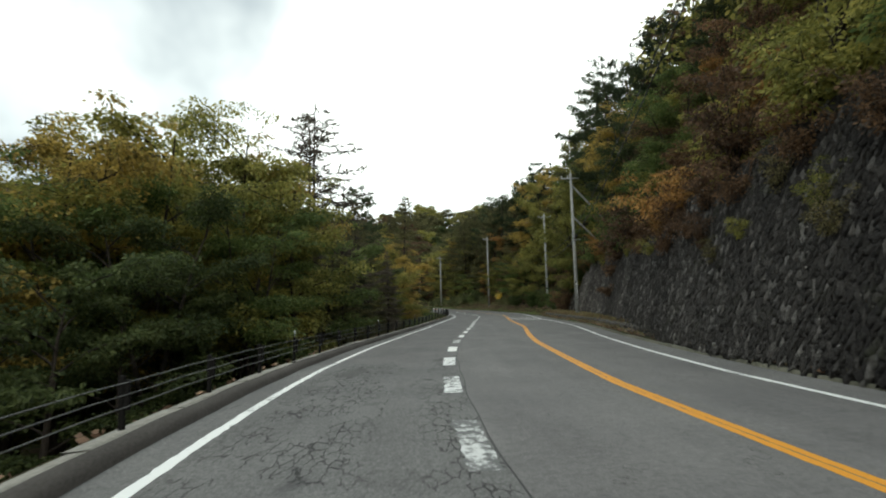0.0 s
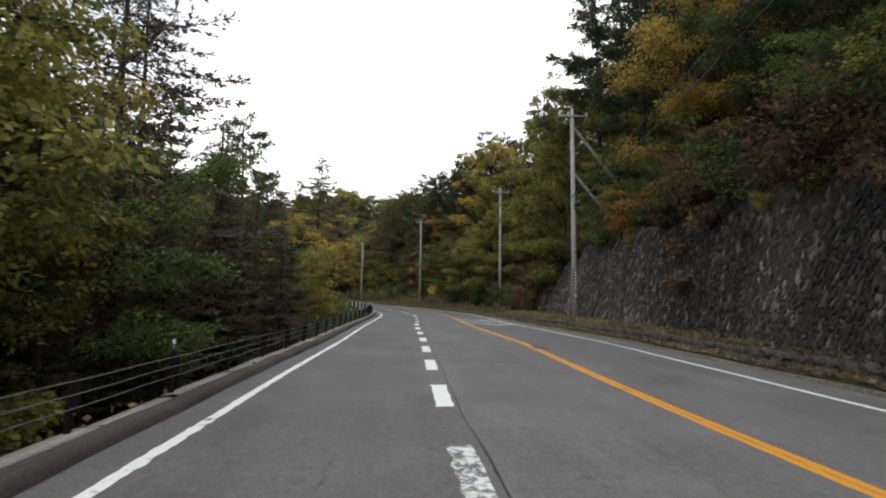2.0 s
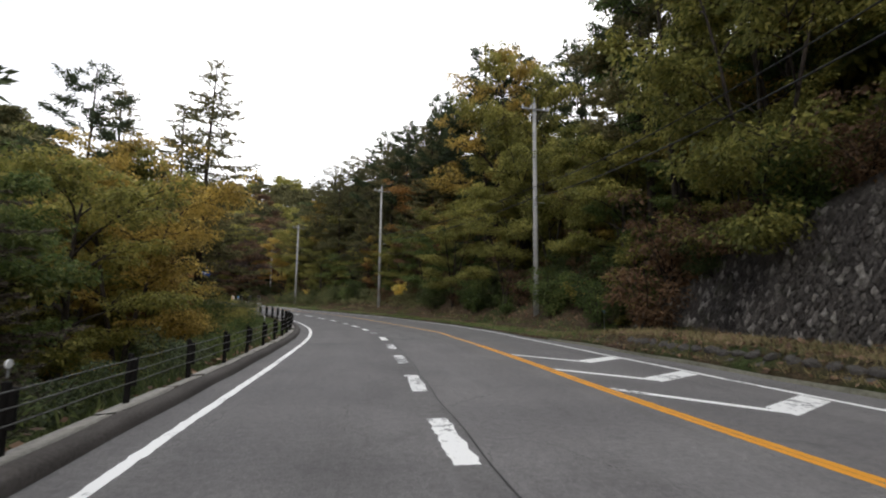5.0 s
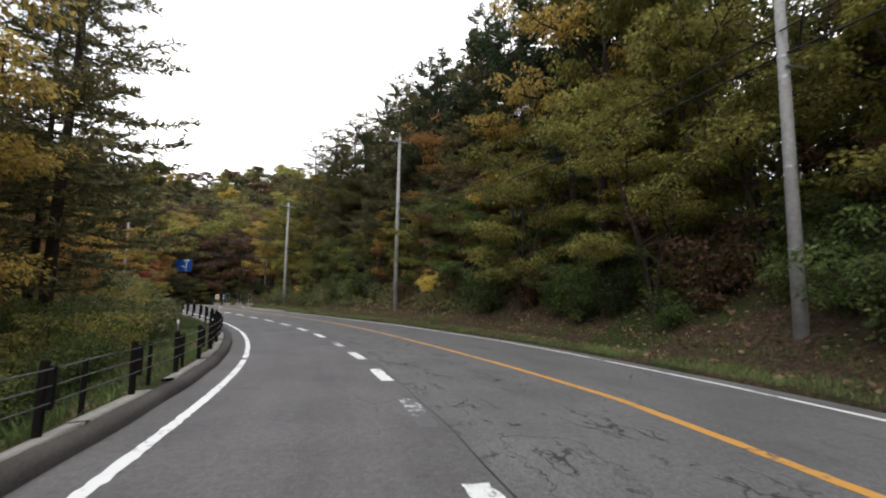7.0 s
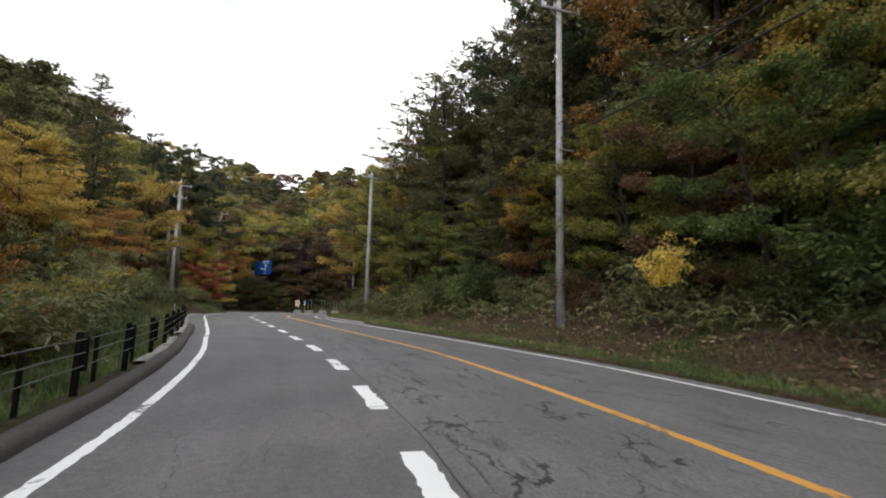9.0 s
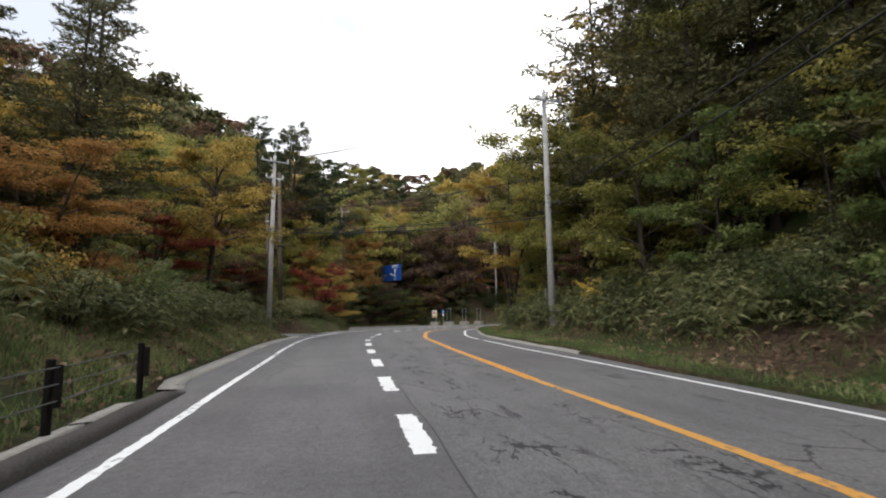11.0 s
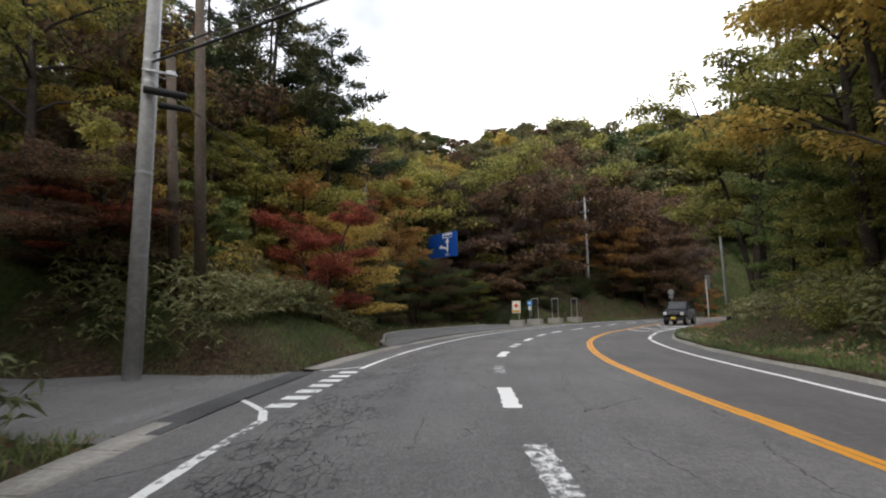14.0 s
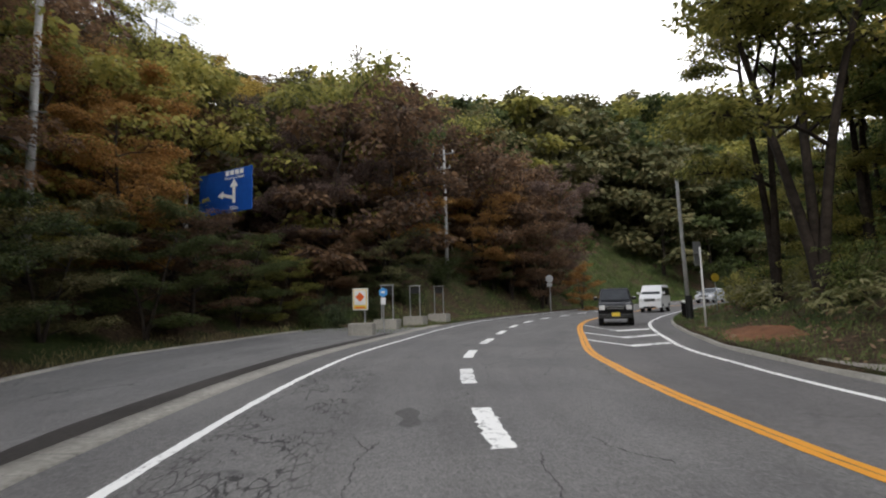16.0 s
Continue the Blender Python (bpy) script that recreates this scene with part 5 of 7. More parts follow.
def sign_rack(x, y, turn):
    ob = thing("sign_frame", "empty steel sign frame in a concrete block", "sign frame", "steel sign frames", place=(x, y, road_z(x, y)), turn=turn)
    part("block", box_bm((1.2, 0.7, 0.5), (0, 0, 0.25), 0.03), CONCRETE, ob, "weathered concrete block")
    for sx in (-0.3, 0.3):
        part("upright", rod_bm((sx, 0, 0.4), (sx, 0, 2.2), 0.028, 0.028, 10), STEEL, ob)
    part("top_rail", rod_bm((-0.36, 0, 2.18), (0.36, 0, 2.18), 0.026, 0.026, 10), STEEL, ob)
    part("back_plate", box_bm((0.56, 0.02, 0.36), (0, 0.04, 1.93), 0.004), PANELB, ob, "dark weathered plate")


for x, y, turn in ((-26.9, 159.3, -18), (-25.6, 162.4, -24), (-24.2, 165.3, -28)):
    sign_rack(x, y, turn)


def board_sign(x, y):
    ob = thing("warning_board", "white board with an orange diamond in a concrete block", "sign", place=(x, y, road_z(x, y)), turn=-10)
    part("block", box_bm((1.05, 0.6, 0.52), (0, 0, 0.26), 0.03), CONCRETE, ob, "weathered concrete block")
    part("upright", rod_bm((0.12, 0.05, 0.4), (0.12, 0.05, 1.9), 0.03, 0.03, 10), STEEL, ob)
    plate = part("board", box_bm((0.66, 0.08, 0.92), (-0.05, -0.03, 1.52), 0.02), PANELW, ob, "white board with a yellow border")
    part("border", box_bm((0.58, 0.01, 0.82), (-0.05, -0.076, 1.52)), YELLOW, plate)
    part("field", box_bm((0.5, 0.01, 0.62), (-0.05, -0.084, 1.59)), PANELW, plate)
    bm = box_bm((0.28, 0.012, 0.28), (0, 0, 0))
    bmesh.ops.rotate(bm, cent=(0, 0, 0), matrix=Matrix.Rotation(radians(45), 3, "Y"), verts=bm.verts)
    bmesh.ops.translate(bm, vec=(-0.05, -0.093, 1.62), verts=bm.verts)
    part("diamond", bm, RED_ORANGE, plate, "orange-red diamond")
    part("lettering", box_bm((0.4, 0.01, 0.06), (-0.05, -0.085, 1.17)), RED_ORANGE, plate)
    route = thing("route_sign", "small blue route sign on a thin post", "road sign", place=(x + 0.85, y + 0.7, road_z(x, y)), turn=-10)
    part("upright", rod_bm((0, 0.03, -0.3), (0, 0.03, 2.0), 0.028, 0.028, 10), STEEL, route)
    part("plate", rod_bm((0, -0.02, 1.8), (0, 0.0, 1.8), 0.21, 0.21, 6), SIGNBLUE, route, "blue rounded plate")
    part("lettering", box_bm((0.17, 0.01, 0.09), (0, -0.028, 1.81)), PANELW, route)
    part("lower_plate", box_bm((0.22, 0.02, 0.3), (0, -0.01, 1.42), 0.004), PANELW, route, "white lower plate")


board_sign(-27.7, 155.7)


def round_sign(x, y, z, height, label, mat=PANELW, r=0.3):
    ob = thing("round_sign", label, "road sign", place=(x, y, z), turn=-25)
    part("upright", rod_bm((0, 0, -0.3), (0, 0, height), 0.035, 0.035, 10), STEEL, ob)
    part("disc", rod_bm((0, -0.06, height - r), (0, -0.035, height - r), r, r, 20), mat, ob, "grey disc seen from behind")
    part("plate", box_bm((0.42, 0.02, 0.28), (0, -0.05, height - 2.25 * r - 0.1), 0.004), STEEL, ob)


round_sign(-15.0, 174.6, 1.9, 2.9, "round sign with a small plate on a steel post", STEEL)
wp = thing("marker_post", "slim white marker post with a small sign", "marker post", place=(-15.05, 151.9, float(ground([-15.05], [151.9])[0])))
part("upright", rod_bm((0, 0, -0.3), (0, 0, 2.9), 0.032, 0.032, 12), PANELW, wp, smooth=True)
part("sign_back", box_bm((0.28, 0.03, 0.9), (0.16, 0.5, 2.7), 0.005), STEEL, wp, "grey back of a sign")
part("clamp", box_bm((0.06, 0.55, 0.04), (0.06, 0.25, 2.75)), STEEL, wp)
yx, yy = -9.6, 160.5
ys = thing("yellow_sign", "small round yellow sign on a thin post", "road sign", place=(yx, yy, float(ground([yx], [yy])[0])))
part("upright", rod_bm((0, 0, -0.3), (0, 0, 1.75), 0.025, 0.025, 10), STEEL, ys)
part("disc", rod_bm((0, -0.05, 1.8), (0, -0.03, 1.8), 0.22, 0.22, 18), YELLOW, ys, "yellow disc")
lp = thing("street_pole", "thin grey pole with a small lamp arm", "pole", place=(-13.1, 156.7, float(ground([-13.1], [156.7])[0])))
part("shaft", rod_bm((0, 0, -0.4), (-0.12, 0, 6.6), 0.1, 0.07, 14), POLE_CON, lp, smooth=True)
part("sleeve", rod_bm((0.02, 0, 0), (0.01, 0, 1.1), 0.16, 0.15, 14), PANELB, lp, "black padded sleeve")
for i in range(4):
    q = at(165.5 + i * 1.7, float(RIGHT(165.5)) + 1.6, 0.1)
    b = thing("bollard", "short dark roadside bollard", "bollard", "roadside bollards", place=tuple(q))
    part("shaft", rod_bm((0, 0, -0.2), (0, 0, 0.8), 0.09, 0.08, 12), POST_DARK, b)
    part("cap", ball_bm((0, 0, 0.8), 0.085, 0.5), PANELW, b, "pale cap")
q = at(62.5, float(RIGHT(62.5)) + 3.2)
dl = thing("delineator", "thin grey roadside marker stake with a blue tag", "marker post", place=(q[0], q[1], float(ground([q[0]], [q[1]])[0])))
part("upright", rod_bm((0, 0, -0.2), (0, 0, 0.85), 0.012, 0.012, 8), STEEL, dl)
part("cap", box_bm((0.1, 0.02, 0.1), (0, 0, 0.88), 0.004), SIGNBLUE, dl, "blue tag")

tripod = thing("timber_tripod", "three weathered timber stakes tied into a tripod", "stake", place=(-31.6, 115.1, float(ground([-31.6], [115.1])[0])))
for a in (0.3, 2.4, 4.5):
    part("stake", rod_bm((math.cos(a) * 0.75, math.sin(a) * 0.75, -0.3), (-math.cos(a) * 0.12, -math.sin(a) * 0.12, 3.2), 0.05, 0.04, 8), WOODPOLE, tripod)
part("lashing", rod_bm((0, 0, 2.72), (0, 0, 2.84), 0.09, 0.09, 10), ROPE, tripod, "rope lashing")
for x, y, tall in ((-11.75, 121.6, 1.3), (-11.4, 121.7, 1.5), (-11.05, 121.5, 1.6), (-10.7, 121.8, 1.7)):
    stake = thing("cut_stake", "pale cut stake standing in the bamboo grass", "stake", "cut stakes", place=(x, y, float(ground([x], [y])[0])))
    part("shaft", rod_bm((0, 0, -0.2), (0.04, 0, tall), 0.04, 0.035, 8), BARK_PALE, stake)

# ---- woods ----
rp = random.Random(77)
# single trees that stand out: kind, tint, x, y, height of the top, variant
SINGLES = (
    # below the fence
    ("broad", "olive", -11.4, 22.6, 11.0, 4), ("broad", "gold", -12.8, 26.8, 10.8, 5), ("broad", "olive", -12.6, 18.4, 9.4, 4), ("broad", "olive", -10.0, 25.4, 8.6, 5), ("broad", "green", -9.4, 19.6, 6.2, 4),
    ("broad", "gold", -14.6, 14.5, 8.6, 5), ("broad", "olive", -16.5, 21.0, 10.4, 4), ("broad", "green", -9.8, 28.8, 7.0, 5), ("broad", "deep", -10.2, 14.6, 5.4, 5),
    ("larch", "dry", -14.9, 40.8, 18.2, 0), ("larch", "dry", -11.8, 34.4, 16.5, 2), ("larch", "larch", -10.6, 39.6, 10.0, 1), ("larch", "dry", -12.2, 45.2, 11.5, 0),
    ("pine", "pine", -13.4, 52.0, 14.4, 0), ("larch", "larch", -11.0, 47.6, 9.0, 1), ("larch", "larch", -15.8, 56.5, 12.0, 0), ("broad", "gold", -12.8, 68.0, 9.6, 5), ("broad", "gold", -14.6, 74.6, 11.4, 4), ("broad", "olive", -16.4, 70.5, 10.0, 5),
    ("larch", "larch", -13.0, 80.3, 20.0, 3), ("larch", "larch", -16.4, 84.5, 18.0, 3), ("larch", "larch", -18.4, 79.0, 16.8, 3), ("pine", "pine", -18.0, 74.0, 15.5, 1),
    # behind the bamboo grass and round the side road
    ("larch", "larch", -26.6, 108.5, 16.8, 3), ("larch", "larch", -29.4, 106.0, 15.8, 3), ("larch", "larch", -24.8, 106.6, 13.4, 1), ("broad", "gold", -26.6, 101.6, 11.6, 1), ("broad", "gold", -30.5, 111.5, 13.0, 0), ("broad", "gold", -28.0, 116.6, 12.0, 2),
    ("broad", "red", -28.6, 113.6, 7.8, 4), ("broad", "orange", -23.0, 104.4, 7.2, 4), ("broad", "gold", -22.4, 99.6, 8.0, 5),
    ("broad", "olive", -33.8, 118.6, 11.0, 5), ("slender", "olive", -37.0, 121.6, 15.0, 1), ("slender", "olive", -38.4, 127.6, 17.6, 0), ("slender", "gold", -39.4, 131.4, 17.6, 2), ("pine", "larch", -41.5, 134.0, 19.5, 0),
    ("pine", "pine", -38.8, 139.6, 22.0, 1), ("pine", "pine", -37.2, 142.6, 19.6, 2), ("pine", "pine", -35.6, 141.6, 19.4, 1), ("pine", "larch", -36.6, 137.6, 22.0, 0), ("pine", "pine", -40.6, 137.0, 23.0, 0), ("fir", "pine", -38.4, 136.4, 17.0, 0), ("slender", "olive", -38.4, 144.6, 16.6, 1), ("slender", "gold", -40.2, 142.0, 18.6, 2), ("broad", "olive", -35.6, 139.4, 10.0, 4), ("broad", "olive", -37.4, 133.6, 12.0, 4), ("broad", "rust", -33.4, 126.2, 7.4, 4), ("broad", "red", -34.4, 127.6, 6.6, 5),
    # above the stone wall
    ("pine", "pine", 11.6, 46.4, 24.0, 1), ("pine", "pine", 13.5, 43.5, 23.0, 0), ("pine", "pine", 10.6, 41.6, 21.0, 2), ("pine", "pine", 12.4, 34.0, 21.0, 1), ("broad", "gold", 11.0, 37.4, 16.6, 4), ("broad", "deep", 10.2, 31.0, 13.4, 5), ("broad", "green", 9.6, 24.6, 12.6, 4), ("broad", "rust", 11.0, 27.0, 13.0, 5), ("pine", "pine", 13.6, 29.0, 20.0, 2), ("pine", "pine", 14.4, 24.0, 21.0, 0),
    ("pine", "larch", 12.0, 52.0, 24.0, 0), ("broad", "olive", 13.0, 58.0, 22.0, 5), ("slender", "olive", 11.0, 61.2, 20.6, 1), ("slender", "green", 12.4, 62.6, 22.0, 0), ("pine", "larch", 11.5, 64.0, 23.0, 2), ("broad", "olive", 10.6, 56.0, 15.0, 4), ("thicket", "orange", 9.9, 37.0, 7.2, 0), ("thicket", "rust", 9.4, 33.4, 7.6, 1), ("thicket", "rust", 8.9, 20.6, 8.6, 2), ("thicket", "green", 9.2, 27.4, 8.8, 0), ("thicket", "olive", 8.9, 24.4, 8.2, 0), ("thicket", "orange", 8.8, 15.0, 8.6, 1),
    # the hillside woods along the bend
    ("broad", "olive", 10.6, 64.8, 11.0, 0), ("broad", "olive", 11.4, 69.4, 12.0, 1), ("thicket", "olive", 9.6, 62.0, 5.6, 1), ("broad", "olive", 10.6, 74.4, 14.0, 4), ("broad", "olive", 8.2, 77.0, 10.5, 5), ("broad", "olive", 9.8, 80.2, 22.5, 1), ("pine", "pine", 11.6, 84.0, 25.0, 0),
    ("broad", "olive", 6.0, 85.4, 10.6, 4), ("slender", "gold", 9.0, 82.6, 25.0, 0), ("slender", "olive", 10.2, 78.6, 23.0, 2), ("pine", "pine", 9.4, 86.4, 26.0, 1), ("broad", "gold", 9.2, 94.0, 17.6, 4), ("broad", "green", 4.6, 92.0, 9.6, 5), ("broad", "olive", 2.8, 97.0, 9.6, 4), ("broad", "orange", 5.6, 99.6, 17.0, 5), ("pine", "pine", 7.0, 97.4, 26.0, 0), ("pine", "pine", 9.4, 101.0, 27.0, 1), ("pine", "pine", 3.4, 101.0, 23.6, 0), ("pine", "larch", 1.6, 103.0, 21.6, 2), ("larch", "larch", 5.6, 96.4, 22.4, 3), ("larch", "larch", -0.6, 106.4, 19.6, 3), ("fir", "pine", 10.5, 90.0, 23.0, 0),
    ("pine", "larch", 4.4, 103.5, 24.5, 2), ("pine", "pine", 1.6, 109.5, 25.0, 1), ("thicket", "rust", 1.6, 107.4, 13.0, 0), ("thicket", "red", 6.4, 95.4, 9.6, 1), ("thicket", "orange", 0.4, 103.4, 7.4, 2),
    ("larch", "larch", 1.4, 113.0, 26.6, 0), ("larch", "larch", -2.2, 117.4, 25.0, 2), ("larch", "larch", -5.6, 121.4, 24.6, 2), ("larch", "larch", -8.6, 122.0, 22.0, 2), ("larch", "larch", -5.0, 116.6, 21.0, 2), ("larch", "larch", 4.6, 107.0, 25.5, 1), ("pine", "larch", -1.0, 121.5, 24.0, 0),
    ("slender", "gold", -14.2, 129.4, 15.0, 2), ("slender", "olive", -13.2, 134.6, 16.2, 0), ("broad", "olive", -11.0, 127.0, 15.6, 5), ("broad", "olive", -9.2, 123.6, 15.0, 4), ("broad", "larch", -7.0, 120.6, 14.0, 5), ("thicket", "rust", -9.6, 120.6, 6.6, 1), ("broad", "deep", -6.4, 126.0, 17.0, 4), ("broad", "olive", -11.0, 139.0, 16.0, 4), ("broad", "olive", -10.0, 131.5, 16.5, 5),
    # inside and beyond the last bend
    ("slender", "green", -9.0, 151.6, 17.0, 1), ("slender", "olive", -6.2, 151.0, 16.0, 2), ("slender", "green", -9.6, 143.0, 16.5, 1), ("broad", "olive", -6.0, 158.0, 11.0, 4),
    ("larch", "larch", -31.4, 183.2, 29.6, 0), ("broad", "mauve", -31.2, 169.6, 15.0, 4), ("broad", "mauve", -34.6, 168.0, 16.0, 5), ("broad", "mauve", -29.0, 174.4, 17.6, 4), ("broad", "rust", -28.6, 172.0, 10.6, 5),
    ("broad", "red", -25.8, 176.6, 12.4, 4), ("broad", "orange", -20.4, 177.0, 13.2, 5), ("broad", "rust", -17.4, 178.6, 13.0, 4), ("broad", "mauve", -13.4, 182.6, 16.4, 5), ("broad", "rust", -14.6, 179.4, 9.6, 4), ("thicket", "orange", -11.4, 178.0, 6.4, 1),
    ("broad", "gold", -39.6, 169.0, 20.6, 4), ("broad", "olive", -42.0, 166.0, 22.0, 5), ("broad", "orange", -44.4, 161.4, 18.0, 4), ("broad", "rust", -42.0, 158.6, 13.6, 5), ("broad", "orange", -46.0, 157.6, 18.6, 4),
)
for kind, tint, x, y, top, var in SINGLES:
    z = float(ground([x], [y])[0]) - 0.15
    tallest = {"larch": 16.0, "pine": 15.0, "fir": 14.0, "broad": 9.4, "slender": 12.2, "thicket": 6.3}[kind]
    wide = max(0.75, min(1.25, (top - z) / tallest))
    plant(kind, tint, x, y, wide, rp.uniform(0, 360), var, z, (top - z) / tallest / wide)

ZONES = (
    # s range, offset range beyond the road's edge, spacing, kinds, tints, height range, side
    (14, 28, 7.4, 14, 3.8, "broad", ("olive", "gold", "olive", "green"), (9.4, 11.0), -1),
    # dark green understorey, its tints also carrying the shade of the crowns above
    (2, 28, 4.4, 8.0, 2.9, "thicket", ("deep", "pine", "deep"), (4.0, 5.8), -1),
    (4, 14, 11, 16, 4.4, "broad", ("olive", "gold"), (8.6, 9.6), -1),
    (28, 57, 5.2, 13, 4.3, "larch", ("larch", "larch", "dry"), (8, 11.5), -1),
    (26, 56, 4.0, 9, 3.4, "fir", ("larch", "pine", "larch", "dry", "deep"), (6, 9.5), -1),
    (53, 66, 5.5, 10, 4.0, "broad", ("olive", "green", "olive", "deep"), (8, 10.5), -1),
    (2, 82, 12, 24, 6.2, "wood", ("green", "olive", "deep", "gold", "green"), (11, 15), -1),
    (70, 104, 8.0, 16, 3.8, "thicket", ("olive", "olive", "orange", "gold"), (3.5, 5.5), -1),
    (76, 126, 20, 38, 5.6, "wood", ("gold", "olive", "gold", "olive", "orange", "gold"), (8, 11), -1),
    (113, 126.5, 7.0, 13, 4.6, "slender", ("olive", "green", "gold", "olive"), (9, 12), -1),
    (98, 115, 11, 19, 4.6, "broad", ("orange", "gold", "olive", "olive"), (6.5, 9), -1),
    (112, 126.5, 5.4, 12, 3.4, "thicket", ("olive", "gold", "rust", "olive"), (3.4, 5.2), -1),
    (100, 112, 7.0, 12, 3.4, "thicket", ("olive", "orange", "rust", "gold"), (3.0, 4.6), -1),
    (133, 141, 4.8, 10, 3.0, "thicket", ("gold", "olive", "green", "olive", "olive"), (4.0, 6.5), -1),
    (128, 192, 9.0, 27, 4.6, "wood", ("olive", "rust", "rust", "larch", "rust", "olive", "larch"), (8, 11.5), -1),
    (136, 149, 5.4, 9.6, 3.0, "thicket", ("gold", "olive", "orange", "rust", "gold"), (6.0, 8.5), -1),
    (94, 113, 4.0, 10, 2.9, "thicket", ("orange", "gold", "olive", "orange", "gold"), (3.2, 5.0), -1),
    (150, 182, 6.5, 20, 4.2, "thicket", ("green", "olive", "green"), (4, 7), 1),
    (165, 190, 3.6, 10, 4.0, "wood", ("rust", "rust", "deep", "rust", "rust"), (7.5, 10), -1),
    (186, 194, 3.5, 12, 4.6, "wood", ("green", "rust", "rust"), (6, 9), -1),
    (218, 262, 4, 28, 5.6, "far", ("larch", "olive", "deep", "deep"), (10, 14), -1),
    (193, 218, 15, 28, 5.2, "far", ("larch", "olive", "deep", "deep"), (10, 14), -1),
    (198, 262, 24, 70, 7.4, "far", ("olive", "larch", "larch", "deep"), (15, 19), -1),
    (150, 198, 27, 70, 7.2, "far", ("olive", "larch", "deep", "rust", "larch", "gold"), (10, 14), -1),
    (4, 62, 5.0, 10, 3.2, "thicket", ("green", "olive", "green", "olive", "rust", "orange", "rust"), (4.0, 7.0), 1),
    (4, 64, 9, 26, 5.0, "wood", ("green", "olive", "olive", "rust", "gold"), (10, 14), 1),
    (57, 126, 4.0, 9.0, 3.1, "thicket", ("green", "olive", "green", "olive", "rust", "olive", "gold"), (3.6, 6.8), 1),
    (66, 122, 8.0, 15, 6.0, "pine", ("pine", "larch", "larch"), (20, 25), 1),
    (64, 122, 5.4, 9.5, 4.6, "broad", ("olive", "green", "olive", "larch", "gold", "rust"), (6.5, 9.5), 1),
    (58, 92, 17, 28, 6.4, "wood", ("olive", "green", "gold", "olive", "larch"), (7, 9), 1),
    (92, 130, 11, 28, 5.6, "wood", ("olive", "olive", "gold", "green", "gold"), (11, 15), 1),
    (120, 142, 8.0, 15, 4.2, "slender", ("olive", "green", "gold"), (10, 13), 1),
    (118, 146, 3.8, 11, 3.4, "thicket", ("olive", "green", "olive"), (3.5, 6.5), 1),
    (152, 178, 8.0, 22, 4.8, "slender", ("green", "olive", "green"), (9.5, 13), 1),
    (160, 230, 13, 46, 7.2, "far", ("green", "olive", "deep", "gold"), (10, 13), 1),
    (46, 68, 8.5, 16, 4.4, "broad", ("olive", "green", "gold", "olive"), (9, 12), 1),
    (66, 130, 14, 30, 9.0, "pine", ("pine", "larch"), (21, 26), 1),
    (78, 130, 8.5, 24, 7.6, "larch", ("larch",), (21, 26), 1),
    (50, 74, 7.5, 16, 3.3, "thicket", ("olive", "green", "olive"), (5, 8), 1),
    (0, 100, 24, 62, 7.6, "far", ("olive", "green", "gold", "deep"), (9, 12), -1),
    (0, 130, 28, 60, 8.2, "far", ("olive", "green", "larch", "deep"), (10, 13), 1),
    (8, 62, 10, 30, 7.5, "pine", ("pine",), (15, 20), 1),
    (4, 70, 14, 24, 9.0, "larch", ("larch", "dry"), (14, 19), -1),
)
OPEN = [((-23.25, 174.4), (-24.95, 134.0)), ((-23.25, 174.4), (-18.5, 113.0)), ((-39.0, 152.2), (-16.5, 109.2)), ((-39.0, 152.2), (-24.4, 129.5)), ((-39.0, 152.2), (-21.0, 118.0))]
SIGHT = [((-35.3, 160.2), e) for e in ((-2.3, 46.7), (-2.1, 58.0), (-2.5, 69.4), (-24.9, 134.0), (-23.4, 125.0), (-18.5, 113.0), (-6.0, 87.0))]


def hides_sign(x, y, r):
    """Whether a crown there would stand in the open strips before the direction sign and the far poles."""
    for (ax, ay), (bx, by) in SIGHT:
        t = max(0.0, min(1.0, ((x - ax) * (bx - ax) + (y - ay) * (by - ay)) / ((bx - ax) ** 2 + (by - ay) ** 2)))
        if math.hypot(ax + (bx - ax) * t - x, ay + (by - ay) * t - y) < r:
            return True
    for (ax, ay), (bx, by), wide in [(a, b, 1.0 if i < 2 else 0.6) for i, (a, b) in enumerate(OPEN)]:
        t = max(0.0, min(1.0, ((x - ax) * (bx - ax) + (y - ay) * (by - ay)) / ((bx - ax) ** 2 + (by - ay) ** 2)))
        if math.hypot(ax + (bx - ax) * t - x, ay + (by - ay) * t - y) < wide * r:
            return True
    return False


